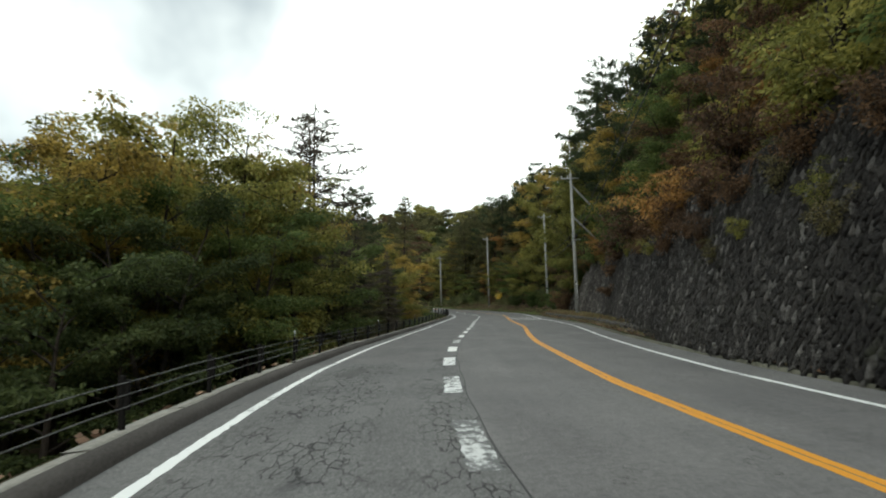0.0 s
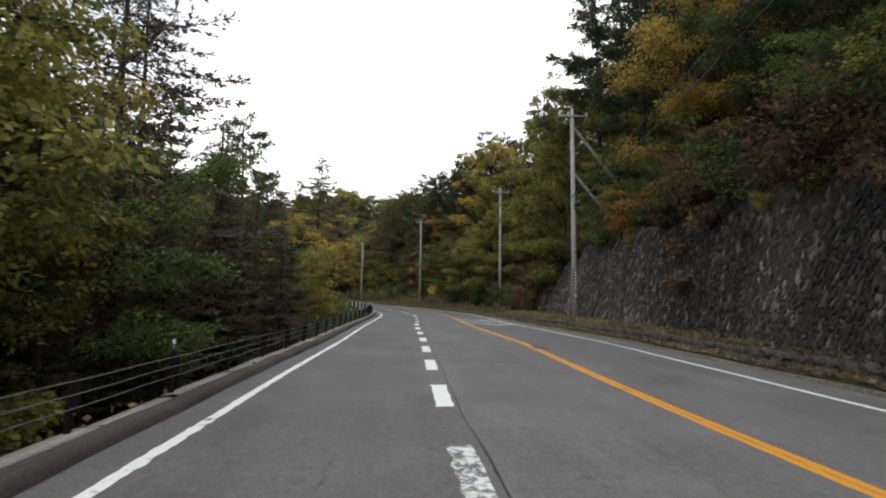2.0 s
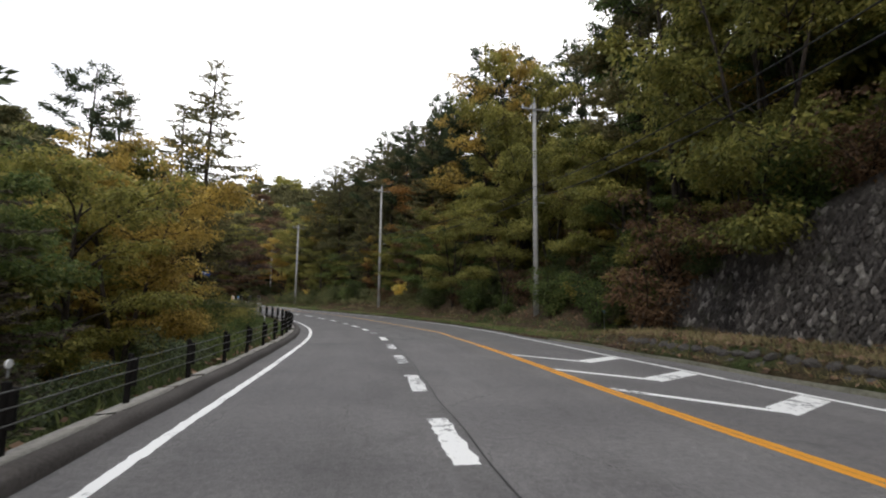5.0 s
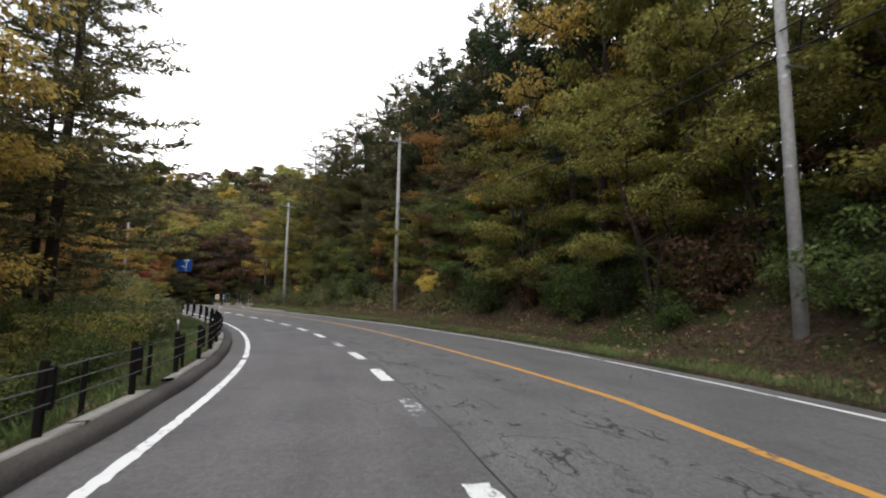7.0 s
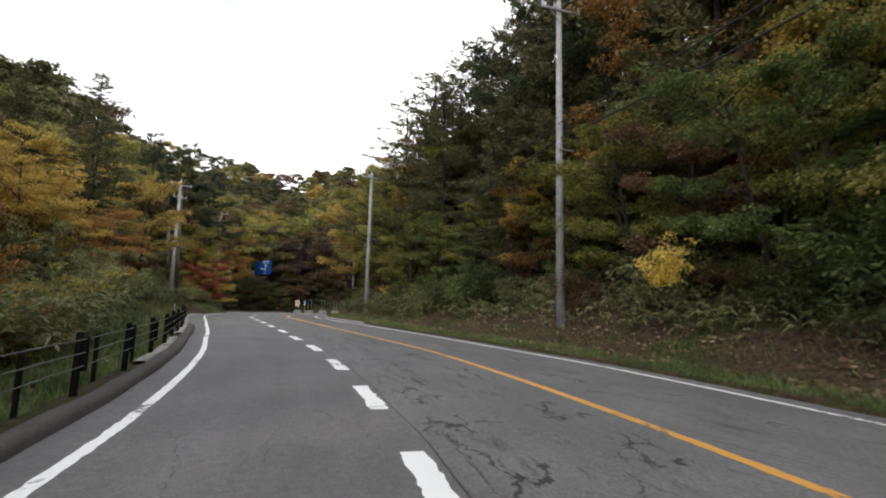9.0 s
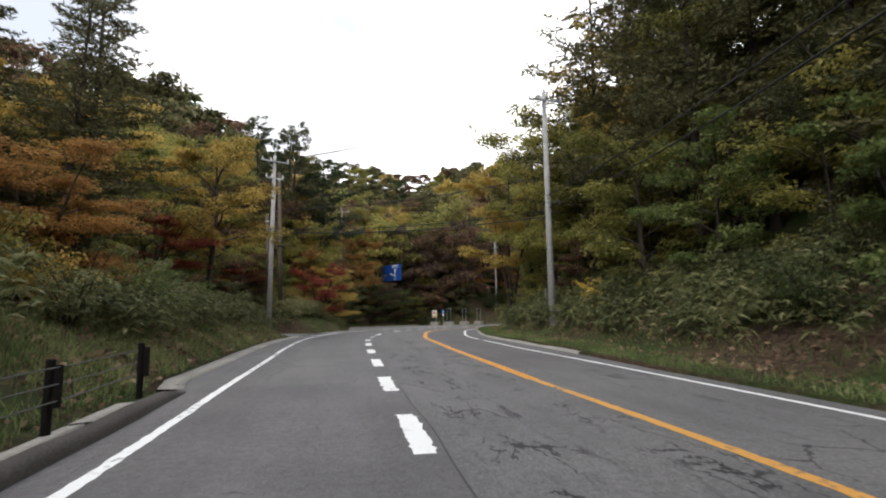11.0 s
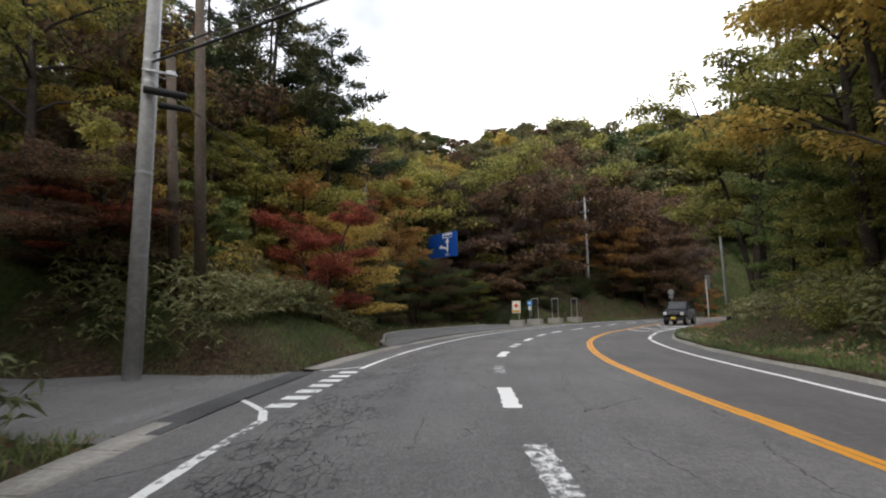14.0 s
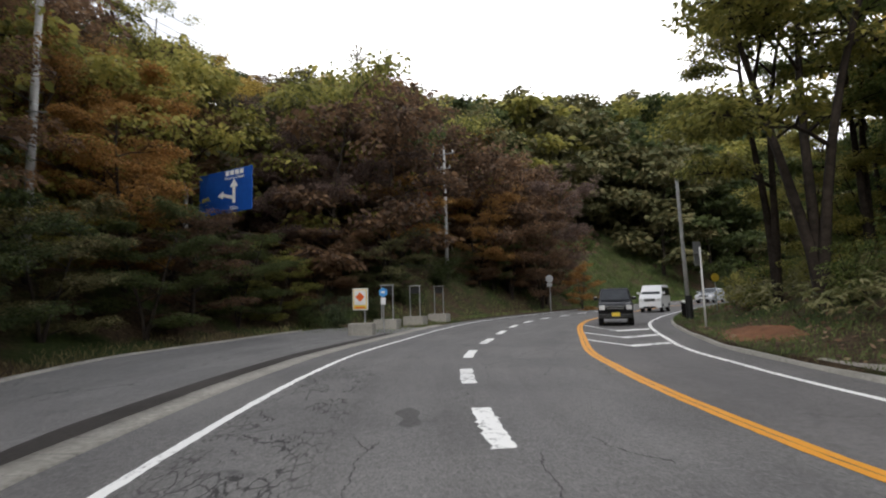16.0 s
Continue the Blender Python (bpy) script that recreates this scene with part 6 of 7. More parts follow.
# the wood's dense edge behind the lay-by: rows of overhanging crowns, low before the direction sign
for row, (d, gap, low, high) in enumerate(((2.6, 2.5, 4.6, 6.2), (5.4, 3.1, 7.4, 9.6), (9.0, 3.8, 8.5, 11.0))):
    s = 142.0 + row
    while s < 190:
        u = float(LEFT(s)) - 1.3 - float(LAY(s)) * (1 - float(ease(163, 170, s))) - d - 1.2 * float(ease(163, 170, s)) + rp.uniform(-0.5, 0.5)
        q = at(s, u)
        z = float(ground([q[0]], [q[1]])[0]) - 0.15
        h = rp.uniform(low, high)
        if hides_sign(q[0], q[1], 3.2):
            h = min(h, 7.0 - z)
        # the lowest row's darker leaf tints stand in for shade under the crowns
        low_tints, mid_tints, high_tints = ("larch", "rust", "deep", "olive", "deep"), ("olive", "orange", "rust", "larch", "olive"), ("mauve", "rust", "mauve", "orange")
        tint = rp.choice(("olive", "gold", "orange") if s < 147 else low_tints if row == 0 else mid_tints if s < 156 else high_tints)
        if h > 2.2 and not any(abs((q[0] - ax) * (by - ay) - (q[1] - ay) * (bx - ax)) / math.hypot(bx - ax, by - ay) < 2.7 and q[1] < ay for (ax, ay), (bx, by) in OPEN[:2]):
            wide = max(0.62, min(0.95, h / 8.0))
            plant("broad", tint, q[0], q[1], wide, rp.uniform(0, 360), rp.choice((3, 4, 5)), z, h / 9.4 / wide)
        s += gap * rp.uniform(0.85, 1.15)
FAR = {}  # tint -> crowns of the far woods
BASES = {"far": 9.4, "thicket": 6.3, "broad": 9.4, "wood": 9.4, "slender": 12.2, "larch": 16.0, "pine": 15.0, "fir": 14.0}
taken = {}
for s0, s1, d0, d1, gap, kind, tints, (h0, h1), side in ZONES:
    d = d0 + gap * 0.3
    row = 0
    while d < d1:
        s = s0 + gap * (0.5 if row % 2 else 0.1)
        while s < s1:
            ss, dd = s + rp.uniform(-0.3, 0.3) * gap, d + rp.uniform(-0.3, 0.3) * gap
            edge_u = float(RIGHT(ss)) + 1.0 if side > 0 else float(LEFT(ss)) - 1.15
            if side > 0 and ss < 62:
                edge_u = float(WALL_U(ss)) + BATTER * float(WALL_H(ss)) - 4.0
            q = at(ss, edge_u + side * dd)
            bs, bu = along([q[0]], [q[1]])
            clear = bu[0] - float(RIGHT(bs[0])) - 1 if bu[0] > 0 else float(LEFT(bs[0])) - 1.15 - bu[0]
            if clear > min(d0, dd) - 0.6 and not (h1 > 4.4 and hides_sign(q[0], q[1], 3.4)) and not (side < 0 and 125.8 < bs[0] < 132.8 and clear < 15) and not (bu[0] < 0 and 138 < bs[0] < 166 and clear < LAY(bs[0]) + 1.2) and all((q[0] - a) ** 2 + (q[1] - b) ** 2 > (gap * 0.55) ** 2 for a, b in taken.setdefault(kind, [])):
                taken[kind].append((q[0], q[1]))
                h = rp.uniform(h0, h1)
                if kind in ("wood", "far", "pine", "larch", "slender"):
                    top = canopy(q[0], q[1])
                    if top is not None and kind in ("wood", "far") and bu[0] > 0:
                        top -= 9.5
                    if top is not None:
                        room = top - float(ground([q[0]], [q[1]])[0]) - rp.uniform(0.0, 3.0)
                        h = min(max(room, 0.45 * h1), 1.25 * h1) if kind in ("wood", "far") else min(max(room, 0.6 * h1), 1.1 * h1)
                h /= BASES[kind]
                sc = max(0.6, h * rp.uniform(0.85, 1.1))
                if kind in ("pine", "larch"):
                    sc = min(sc, 1.15)
                if kind == "far":
                    FAR.setdefault(rp.choice(tints), []).append((q[0], q[1], 1.15 * sc, h, rp.uniform(0, 6.28), rp.randrange(3)))
                    s += gap
                    continue
                plant(kind, rp.choice(tints), q[0], q[1], sc, rp.uniform(0, 360), rp.randrange(3) + (4 if kind == "broad" and (s1 == 28 and dd < 10 or gap == 4.6) else 0), None, h / sc)
            s += gap
        d += gap * 0.87
        row += 1


def far_woods():
    """The far hillside woods, past counting, as one object."""
    vs, fs, slots, base = [], [], [], 0
    tints = sorted(FAR)
    shapes = []
    for wood, leaf in PLANTS["wood"]:
        for me in (wood, leaf):
            co = np.empty(len(me.vertices) * 3, np.float32)
            me.vertices.foreach_get("co", co)
            idx = np.empty(len(me.loops), np.int32)
            me.loops.foreach_get("vertex_index", idx)
            shapes.append((co.reshape(-1, 3), idx.reshape(-1, 4)))
    thin = [(co.reshape(-1, 4, 3)[::2].reshape(-1, 3), np.arange(len(idx[::2]) * 4, dtype=np.int32).reshape(-1, 4)) if i % 2 else (co, idx) for i, (co, idx) in enumerate(shapes)]
    full = []
    for i, (co, idx) in enumerate(shapes):
        if i % 2:  # far crowns close up into fuller clumps
            leafs = co.reshape(-1, 4, 3)
            mid = leafs.mean(axis=1, keepdims=True)
            co = (mid + 1.5 * (leafs - mid)).reshape(-1, 3)
        full.append((co, idx))
    for k, tint in enumerate(tints):
        for x, y, sc, h, turn, var in FAR[tint]:
            z = float(ground([x], [y])[0]) - 0.1
            c, sn = math.cos(turn), math.sin(turn)
            for j in (0, 1):
                co, idx = (thin if y < 125 else full)[var * 2 + j]
                vs.append(np.stack([x + sc * (c * co[:, 0] - sn * co[:, 1]), y + sc * (sn * co[:, 0] + c * co[:, 1]), z + h * co[:, 2]], 1))
                fs.append(idx + base)
                slots.append(np.full(len(idx), k + 1 if j else 0, np.int32))
                base += len(co)
    me = mesh_from("far_woods", np.vstack(vs), np.vstack(fs), [BARK] + [LEAVES[t] for t in tints])
    me.polygons.foreach_set("material_index", np.concatenate(slots))
    tagged(new("far_woods", me), "mixed green and yellow woods on the far hillside", "woods", kind="stuff")


far_woods()
# plants rooted in the wall's face
for s, up, tint, size in ((9.5, 3.3, "olive", 0.4), (11, 3.9, "weed", 0.45), (12.5, 3.0, "olive", 0.35), (14, 2.6, "weed", 0.3), (16.5, 3.6, "rust", 0.55), (19, 3.3, "rust", 0.6), (22, 3.6, "olive", 0.45), (25.5, 4.0, "rust", 0.5), (30, 4.2, "olive", 0.4), (34, 4.6, "bright", 0.3), (41, 4.5, "olive", 0.4), (6, 3.8, "rust", 0.6), (8, 4.2, "rust", 0.7), (9, 2.7, "weed", 0.4), (10.4, 4.4, "rust", 0.7), (13, 4.1, "rust", 0.7), (15, 3.1, "rust", 0.5), (15.2, 4.3, "rust", 0.7), (18, 4.0, "rust", 0.7), (21, 4.2, "orange", 0.6), (24, 4.3, "rust", 0.7), (28, 4.3, "olive", 0.6), (37, 4.7, "rust", 0.6), (46, 4.9, "deep", 0.7), (51, 4.6, "deep", 0.8), (55, 3.6, "green", 0.8), (58, 2.6, "deep", 0.8), (61, 1.6, "green", 0.7)):
    q = at(s, float(WALL_U(s)) + BATTER * up, up)
    plant("shrub", tint, q[0], q[1], size, s * 40, int(s), q[2] - 0.2)
# shrubs at the wood's edge
# deep and pine tints also put the woods' shade into the leaf colour
BUSHES = (
    (60, 90, 3.2, 6.0, 2.5, ("deep", "green", "rust", "deep"), (1.9, 3.0), 1),
    # added to darken the bank, where shade lies under the trees
    (164, 194, 4.6, 8, 2.8, ("deep", "pine", "rust", "deep"), (1.4, 2.4), -1),
    (93, 112, 3.0, 8, 2.2, ("gold", "orange", "olive", "sasa"), (1.4, 2.4), -1),
    (62, 106, 2.8, 5.4, 2.3, ("deep", "green", "rust", "sasa", "green", "rust"), (1.6, 2.8), 1),
    (126, 139, 3.0, 7, 2.4, ("olive", "sasa", "green"), (1.0, 1.9), 1),
    (-2, 60, 3.5, 5.4, 2.2, ("green", "rust", "orange", "green", "olive", "rust"), (1.8, 3.2), 2),
    (50, 70, 2.4, 5.4, 2.2, ("deep", "deep", "pine", "deep", "green"), (1.2, 2.2), -1),
    (66, 84, 3.0, 8.5, 2.0, ("deep", "green", "olive", "green"), (1.4, 2.2), -1),
    (84, 95, 3.4, 8.5, 2.2, ("green", "olive", "sasa", "green"), (1.4, 2.0), -1),
    (108, 125.5, 2.6, 6.0, 2.2, ("sasa", "olive", "sasa", "green"), (1.2, 1.9), -1),
    (133.5, 140, 3.6, 6.5, 2.0, ("olive", "weed", "gold", "orange"), (1.3, 2.4), -1),
    (192, 216, 10, 15, 3.4, ("deep", "green", "olive"), (1.3, 2.4), -1),
    (152, 200, 4.0, 8, 3.4, ("green", "olive"), (1.2, 2.2), 1),
)
for x, y, tint, size in ((-36.2, 145.0, "gold", 0.62), (-34.9, 141.2, "olive", 0.5)):
    plant("thicket", tint, x, y, size, 70 * size, 1, None, 1.25)
for s0, s1, d0, d1, gap, tints, (h0, h1), side in BUSHES:
    d = d0
    while d < d1:
        s = s0
        while s < s1:
            ss, dd = s + rp.uniform(-0.4, 0.4) * gap, d + rp.uniform(-0.3, 0.3) * gap
            if side == 2:
                u = float(WALL_U(ss)) + BATTER * float(WALL_H(ss)) + dd - 3.3
            else:
                u = float(RIGHT(ss)) + 1 + dd if side == 1 else float(LEFT(ss)) - 1.15 - dd
            q = at(ss, u)
            h = rp.uniform(h0, h1) / 2.3
            z = None
            if side == 2:
                z = float(np.interp(ss, RS, RP[:, 2]) + WALL_H(ss)) - 0.25
            plant("bush" if side == -1 and ss < 72 else "shrub", rp.choice(tints), q[0], q[1], max(0.75, h * rp.uniform(0.9, 1.2)), rp.uniform(0, 360), rp.randrange(3), z, 1.0)
            s += gap
        d += gap * 0.9
plant("shrub", "bright", 2.0, 92.6, 0.62, 40, 0, 2.7, 1.0)
plant("shrub", "bright", -9.0, 117.6, 0.6, 120, 2, None, 1.0)
plant("shrub", "bright", 8.9, 66.5, 0.55, 10, 1, 1.9, 1.0)
plant("broad", "red", -31.2, 133.6, 0.62, 30, 1)
for x, y, wide, tall, var, turn in ((-13.0, 149.0, 1.6, 1.5, 2, 40), (-9.2, 147.4, 1.35, 1.4, 0, 200), (-11.6, 153.0, 1.2, 1.3, 1, 90)):
    plant("slender", "olive", x, y, wide, turn, var, None, tall / wide)
for s, d, top, tint, var in ((119, 9.5, 16, "olive", 5), (125, 9.0, 15, "green", 4), (114, 9, 17, "olive", 4), (134, 7.5, 14, "green", 5)):
    q = at(s, float(RIGHT(s)) + 1 + d)
    z = float(ground([q[0]], [q[1]])[0]) - 0.1
    plant("broad", tint, q[0], q[1], (top - z) / 9.4, s * 31, var, z)

# ---- low growth ----


def scatter(seed, count, s_range, edge_fn, d_range, pick=None):
    r = np.random.default_rng(seed)
    s = r.uniform(*s_range, count)
    d = d_range[0] + (d_range[1] - d_range[0]) * r.random(count) ** 1.2
    u = edge_fn(s) + np.sign(edge_fn(s)) * d
    p = at(s, u)
    clump = np.array([noise.noise((x * 0.6, y * 0.6, seed)) for x, y in p[:, :2]])
    keep = r.random(count) < np.clip(0.55 + 0.8 * clump, 0.08, 1)
    p = p[keep]
    p[:, 2] = ground(p[:, 0], p[:, 1])
    return r, p


def grass(name, seed, count, s_range, edge_fn, d_range, tall, mat, label, wide=0.028):
    r, p = scatter(seed, count, s_range, edge_fn, d_range)
    n = len(p)
    axis = np.stack([r.normal(size=n) * 0.45, r.normal(size=n) * 0.45, np.ones(n)], 1)
    v, f = blades(r, p, axis, tall * r.uniform(0.5, 1.3, n), wide * tall / 0.3 * r.uniform(0.6, 1.2, n))
    tagged(new(name, mesh_from(name, v, f, mat)), label, "grass", kind="stuff")


def sasa(seed, count, s_range, edge_fn, d_range, tall, leaf=0.27):
    """Dwarf bamboo: whorls of long drooping leaves on short canes."""
    r, p = scatter(seed, count, s_range, edge_fn, d_range)
    n = len(p)
    top = p + np.stack([r.normal(size=n) * 0.12, r.normal(size=n) * 0.12, tall * r.uniform(0.35, 1.1, n)], 1)
    cs, ax = [], []
    for q in range(6):
        a = r.uniform(0, 2 * np.pi, n)
        cs.append(top)
        ax.append(np.stack([np.cos(a), np.sin(a), r.uniform(-0.55, 0.6, n)], 1))
    c, axis = np.vstack(cs), np.vstack(ax)
    size = leaf * r.uniform(0.7, 1.3, len(c))
    v, f = blades(r, c, axis, size, size * 0.24, 0.34)
    tagged(new("bamboo_grass", mesh_from("bamboo_grass", v, f, LEAVES["sasa"])), "thicket of dwarf bamboo with long pale-edged leaves", "bamboo grass", kind="stuff")


right_edge = lambda s: RIGHT(s) + VERGE(s) + 0.12
left_edge = lambda s: LEFT(s) - 0.5 - GUT(s)
grass("verge_grass", 13, 12000, (-6, 16), right_edge, (0.0, 0.8), 0.2, LEAVES["weed"], "dry weeds at the foot of the wall")
grass("verge_grass", 1, 34000, (14, 64), right_edge, (0.05, 2.2), 0.22, LEAVES["weed"], "short weeds in the strip before the wall")
grass("verge_grass", 2, 56000, (60, 135), right_edge, (0.0, 2.2), 0.19, LEAVES["grass"], "short roadside grass on the verge")
grass("verge_grass", 3, 42000, (128, 205), right_edge, (0.0, 3.4), 0.17, LEAVES["grass"], "roadside grass on the low bank")
grass("verge_grass", 4, 42000, (66, 106), left_edge, (0.1, 3.6), 0.24, LEAVES["grass"], "grass behind the cable fence")
grass("verge_grass", 5, 38000, (104, 126.6), left_edge, (0.0, 3.4), 0.2, LEAVES["grass"], "grass on the roadside bank")
grass("verge_grass", 6, 15000, (131.0, 139.6), left_edge, (0.0, 3.2), 0.15, LEAVES["grass"], "grass beside the lay-by")
grass("hillside_grass", 12, 60000, (192, 220), left_edge, (0.6, 15.0), 0.5, LEAVES["grass"], "tall grass on an open cut slope")
grass("verge_grass", 7, 20000, (160, 215), left_edge, (0.2, 9.0), 0.3, LEAVES["grass"], "grass at the foot of the hill")
grass("verge_grass", 8, 9000, (139.4, 164), lambda s: LEFT(s) - 1.5 - LAY(s), (0.05, 3.0), 0.25, LEAVES["weed"], "dry weeds behind the lay-by")
grass("dry_weeds", 9, 7000, (64, 135), right_edge, (1.6, 4.5), 0.3, LEAVES["weed"], "dry weeds under the shrubs")
grass("dry_weeds", 11, 7000, (104, 126.6), left_edge, (0.3, 3.0), 0.22, LEAVES["weed"], "dry weeds on the roadside bank")
grass("dry_weeds", 10, 2500, (40, 70), left_edge, (0.5, 2.4), 0.4, LEAVES["deep"], "weeds below the cable fence")
sasa(21, 4200, (80, 106), left_edge, (1.6, 5.4), 1.3, 0.24)
sasa(22, 8500, (108.5, 126.6), left_edge, (1.0, 7.0), 1.0, 0.22)
sasa(23, 5200, (131.8, 140), left_edge, (1.7, 6.5), 1.2, 0.22)
sasa(27, 1800, (140, 149), lambda s: LEFT(s) - 1.5 - LAY(s), (0.8, 3.0), 1.0)
sasa(24, 7500, (106, 134), right_edge, (1.8, 5.0), 1.0, 0.24)
sasa(25, 3000, (86, 108), right_edge, (2.2, 6.0), 0.75, 0.22)
sasa(26, 3200, (134, 175), right_edge, (2.4, 8.0), 0.9)


def litter(seed, count, s_range, edge_fn, d_range):
    r, p = scatter(seed, count, s_range, edge_fn, d_range)
    n = len(p)
    p[:, 2] += 0.05 + 0.06 * r.random(n)
    size = 0.13 * r.uniform(0.5, 1.5, n)
    v, f = blades(r, p, np.stack([r.normal(size=n), r.normal(size=n), r.normal(size=n) * 0.35], 1), size, size * 0.6)
    tagged(new("fallen_leaves", mesh_from("fallen_leaves", v, f, DRYLEAF)), "brown fallen leaves on the ground", "fallen leaves", kind="stuff")


litter(31, 17000, (64, 135), right_edge, (0.8, 5.0))
litter(32, 9000, (8, 62), right_edge, (0.0, 2.4))
litter(33, 5000, (104, 126.6), left_edge, (0.0, 4.0))
litter(34, 4000, (135, 205), right_edge, (0.3, 6.0))
litter(35, 3000, (-10, 104), left_edge, (0.0, 2.0))

# ---- oncoming vehicles ----
BLACKCAR = speckled("black_car_paint", (0.006, 0.006, 0.007), (0.012, 0.012, 0.014), 3, 0.18, 0.01, spec=0.5)
WHITECAR = speckled("white_car_paint", (0.66, 0.67, 0.68), (0.74, 0.75, 0.76), 3, 0.22, 0.01, spec=0.5)
SILVERCAR = speckled("silver_car_paint", (0.42, 0.44, 0.46), (0.52, 0.54, 0.56), 3, 0.25, 0.01, metal=0.3, spec=0.5)
CARGLASS = speckled("dark_car_glass", (0.012, 0.014, 0.016), (0.03, 0.034, 0.038), 2, 0.06, 0.0, spec=0.6)
RUBBER = speckled("tyre_rubber", (0.01, 0.01, 0.01), (0.025, 0.025, 0.025), 30, 0.85, 0.2)
LENS = speckled("headlamp_lens", (0.5, 0.5, 0.5), (0.72, 0.72, 0.72), 6, 0.12, 0.02, spec=0.6)


def vehicle(name, label, s, u, profile, width, belt, paint, screen, sides, lamps, wheel_x, wheel_r, plate, extra=""):
    """A car from its side profile; x runs to its front, which faces down the road."""
    q = at(s, u, 0.0)
    ob = thing(name, label, "car", "oncoming vehicles", place=tuple(q), turn=heading(s) - 90)
    top = max(z for _, z in profile)
    half = lambda z: width / 2 * (1 - 0.16 * max(0.0, z - belt) / (top - belt) - 0.05 * max(0.0, 0.55 - z))
    bm = bmesh.new()
    a = [bm.verts.new((x, half(z), z)) for x, z in profile]
    b = [bm.verts.new((x, -half(z), z)) for x, z in profile]
    bm.faces.new(a[::-1])
    bm.faces.new(b)
    for i in range(len(a)):
        j = (i + 1) % len(a)
        bm.faces.new((a[i], a[j], b[j], b[i]))
    bmesh.ops.recalc_face_normals(bm, faces=bm.faces)
    bmesh.ops.bevel(bm, geom=list(bm.edges), offset=0.06, segments=3, affect="EDGES", profile=0.5)
    body = part("body", bm, paint, ob, smooth=False)

    def pane(pts, name, mat, parent, thick=0.012):
        g = bmesh.new()
        f = g.faces.new([g.verts.new(p) for p in pts])
        n = f.normal.copy() if f.normal.length else Vector((0, 0, 1))
        g.normal_update()
        made = bmesh.ops.extrude_face_region(g, geom=[f])
        bmesh.ops.translate(g, verts=[v for v in made["geom"] if isinstance(v, bmesh.types.BMVert)], vec=f.normal * thick)
        bmesh.ops.recalc_face_normals(g, faces=g.faces)
        return part(name, g, mat, parent)

    (x0, z0), (x1, z1) = screen
    n = Vector((z1 - z0, 0, -(x1 - x0))).normalized() * 0.012
    if n.x < 0:
        n = -n
    h0, h1 = half(z0) - 0.1, half(z1) - 0.1
    pane([(x0 + n.x, -h0, z0 + n.z), (x0 + n.x, h0, z0 + n.z), (x1 + n.x, h1, z1 + n.z), (x1 + n.x, -h1, z1 + n.z)], "windscreen", CARGLASS, body)
    for sx in (-1, 1):
        for pts in sides:
            pane([(x, sx * (half(z) + 0.004), z) for x, z in pts], "side_window", CARGLASS, body)
        mir = part("mirror", box_bm((0.1, 0.2, 0.16), (x0 - 0.05, sx * (half(z0) + 0.11), z0 + 0.08), 0.03), paint, body)
        for lx, lz, lw, lh in lamps:
            part("headlight", box_bm((0.06, lw, lh), (lx, sx * (half(lz) - lw / 2 - 0.05), lz), 0.02), LENS, body, "clear headlight")
        for wx in wheel_x:
            tyre = rod_bm((wx, sx * (width / 2 - 0.19), wheel_r), (wx, sx * (width / 2 + 0.005), wheel_r), wheel_r, wheel_r, 24)
            w = part("wheel", tyre, RUBBER, ob, "black tyre")
            part("rim", rod_bm((wx, sx * (width / 2 - 0.02), wheel_r), (wx, sx * (width / 2 + 0.012), wheel_r), wheel_r * 0.62, wheel_r * 0.58, 20), STEEL, w)
    fx = max(x for x, _ in profile)
    gz = lamps[0][1]
    part("grille", box_bm((0.05, width * 0.5, 0.16), (fx - 0.0, 0, gz), 0.02), PANELB, body, "dark radiator grille")
    for k in (-1, 1):
        part("grille_bar", box_bm((0.03, width * 0.48, 0.018), (fx + 0.03, 0, gz + 0.04 * k)), STEEL, body)
    part("bumper", box_bm((0.14, width * 0.94, 0.2), (fx - 0.01, 0, 0.42), 0.04), paint if extra != "dark" else PANELB, body)
    part("air_intake", box_bm((0.04, width * 0.55, 0.1), (fx + 0.055, 0, 0.36), 0.01), PANELB, body)
    part("plate", box_bm((0.02, 0.33, 0.165), (fx + 0.075, 0, 0.5), 0.004), plate, body, "plain registration plate")
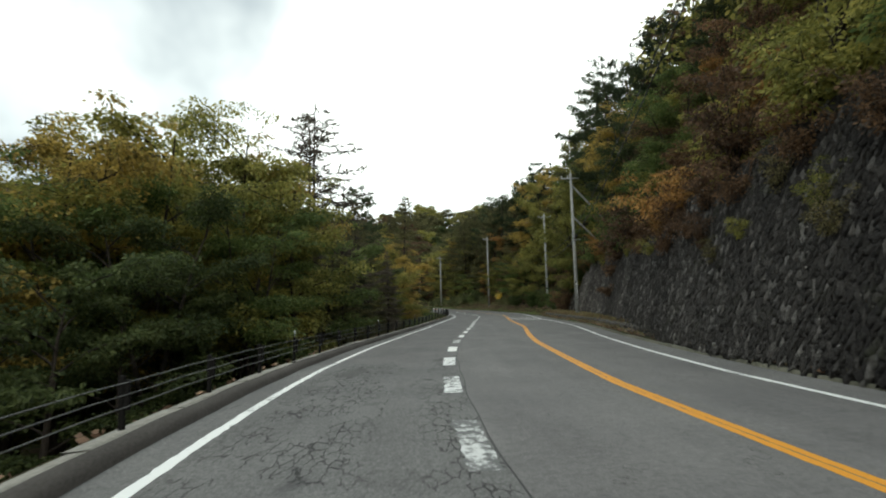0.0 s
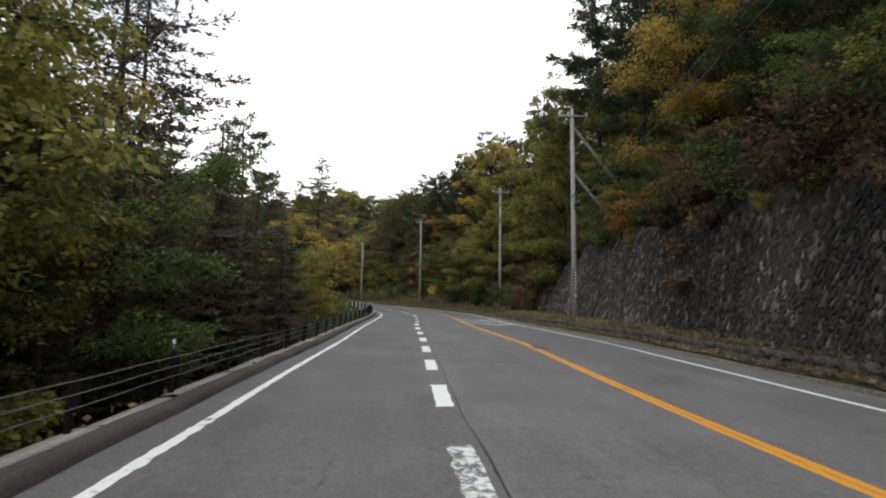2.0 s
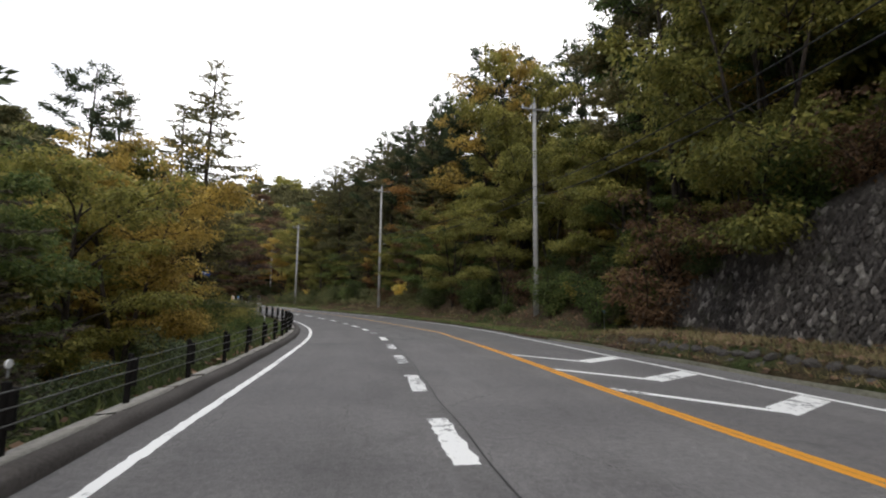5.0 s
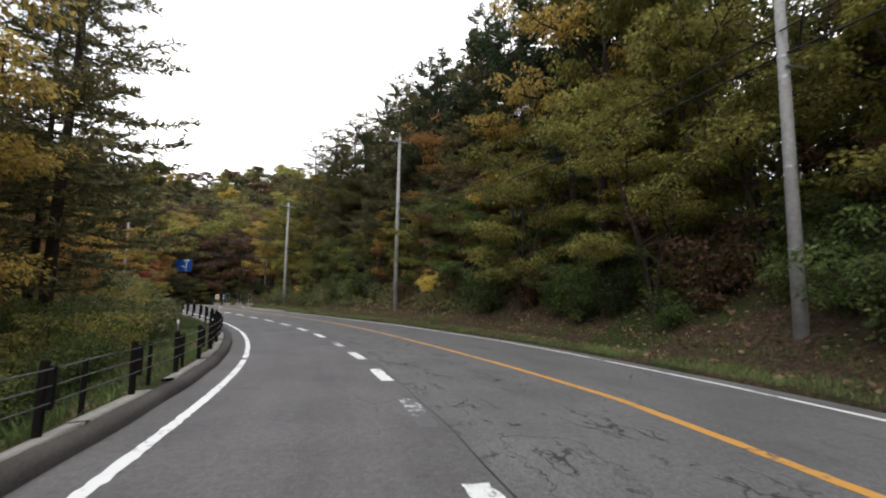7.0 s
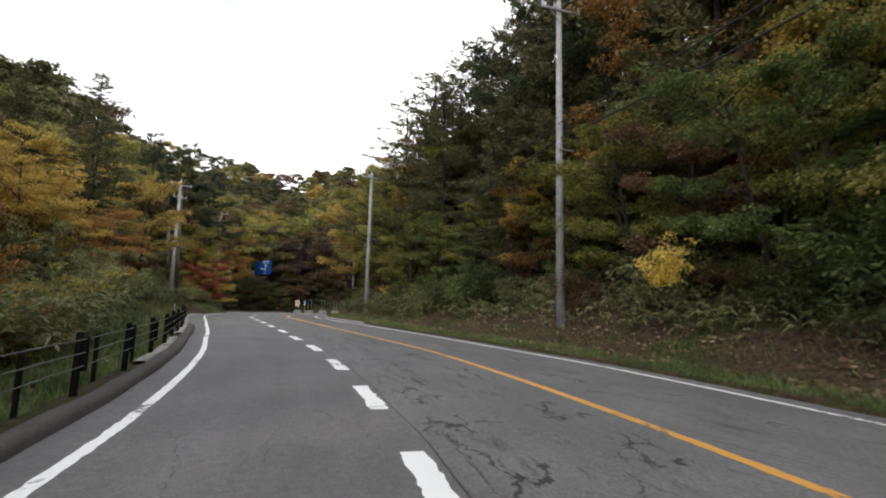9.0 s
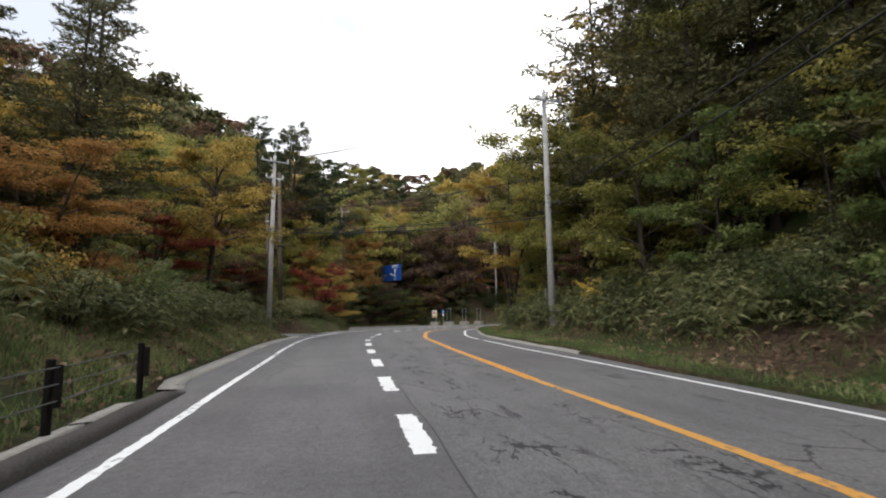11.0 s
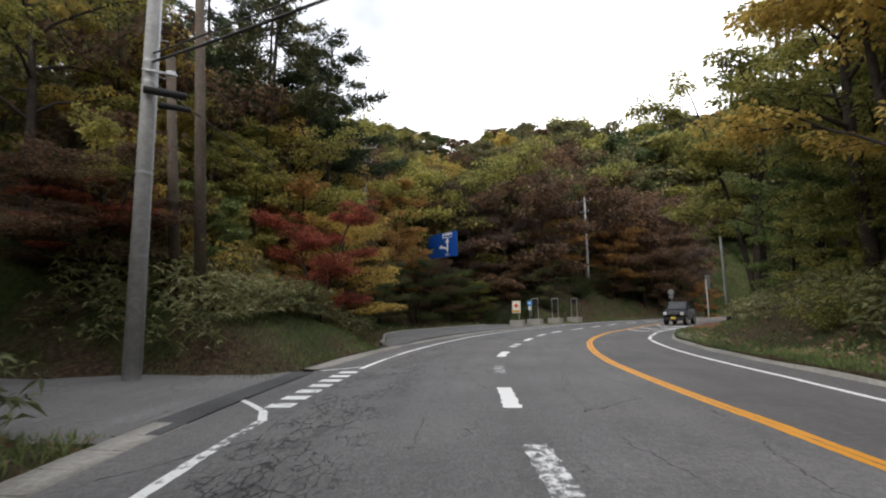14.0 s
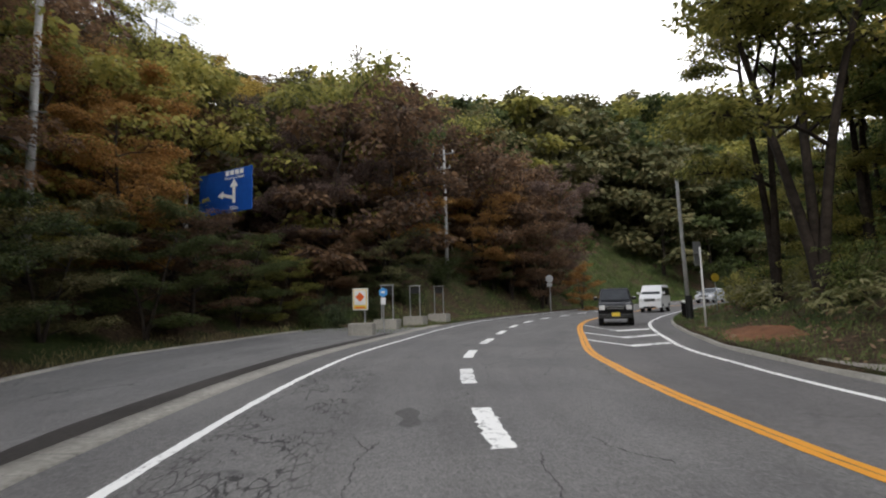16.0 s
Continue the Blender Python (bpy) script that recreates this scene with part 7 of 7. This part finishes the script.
    part("wiper", rod_bm((x0 + 0.03, -0.3, z0 + 0.03), (x0 + 0.03, 0.35, z0 + 0.05), 0.01, 0.008, 6), PANELB, body)
    return ob


vehicle("boxy_car", "black boxy light off-road car coming round the bend", 164.8, 5.8,
        [(-1.65, 0.42), (-1.68, 1.0), (-1.6, 1.6), (-1.4, 1.68), (0.3, 1.67), (0.68, 1.08), (1.5, 1.0), (1.62, 0.86), (1.64, 0.36), (-1.5, 0.34)], 1.475, 1.05, BLACKCAR, ((0.66, 1.12), (0.33, 1.6)),
        [((-0.1, 1.12), (0.5, 1.12), (0.22, 1.55), (-0.1, 1.55)), ((-1.4, 1.12), (-0.2, 1.12), (-0.2, 1.55), (-1.35, 1.55))], [(1.6, 0.8, 0.24, 0.2)], (-1.05, 1.1), 0.34, YELLOW, "dark")
vehicle("minivan", "white cab-over light van coming round the bend", 180.7, 6.0,
        [(-1.65, 0.34), (-1.68, 1.2), (-1.58, 1.84), (-1.3, 1.9), (0.75, 1.87), (1.3, 1.18), (1.55, 0.98), (1.64, 0.6), (1.64, 0.3), (-1.5, 0.3)], 1.475, 1.1, WHITECAR, ((1.24, 1.24), (0.8, 1.78)),
        [((0.1, 1.15), (1.05, 1.15), (0.65, 1.7), (0.1, 1.7)), ((-1.45, 1.15), (0.0, 1.15), (0.0, 1.7), (-1.4, 1.7))], [(1.58, 0.86, 0.22, 0.2)], (-1.0, 1.0), 0.29, PANELW)
vehicle("hatchback", "silver hatchback following round the bend", 202.0, 4.9,
        [(-1.95, 0.34), (-1.98, 0.9), (-1.8, 1.06), (-1.3, 1.46), (0.1, 1.5), (0.9, 1.0), (1.8, 0.84), (1.95, 0.62), (1.96, 0.3), (-1.8, 0.3)], 1.69, 0.98, SILVERCAR, ((0.86, 1.03), (0.2, 1.44)),
        [((-0.2, 1.02), (0.7, 1.02), (0.12, 1.4), (-0.2, 1.4)), ((-1.4, 1.04), (-0.3, 1.02), (-0.3, 1.4), (-1.1, 1.38))], [(1.86, 0.72, 0.3, 0.14)], (-1.25, 1.28), 0.31, PANELW)
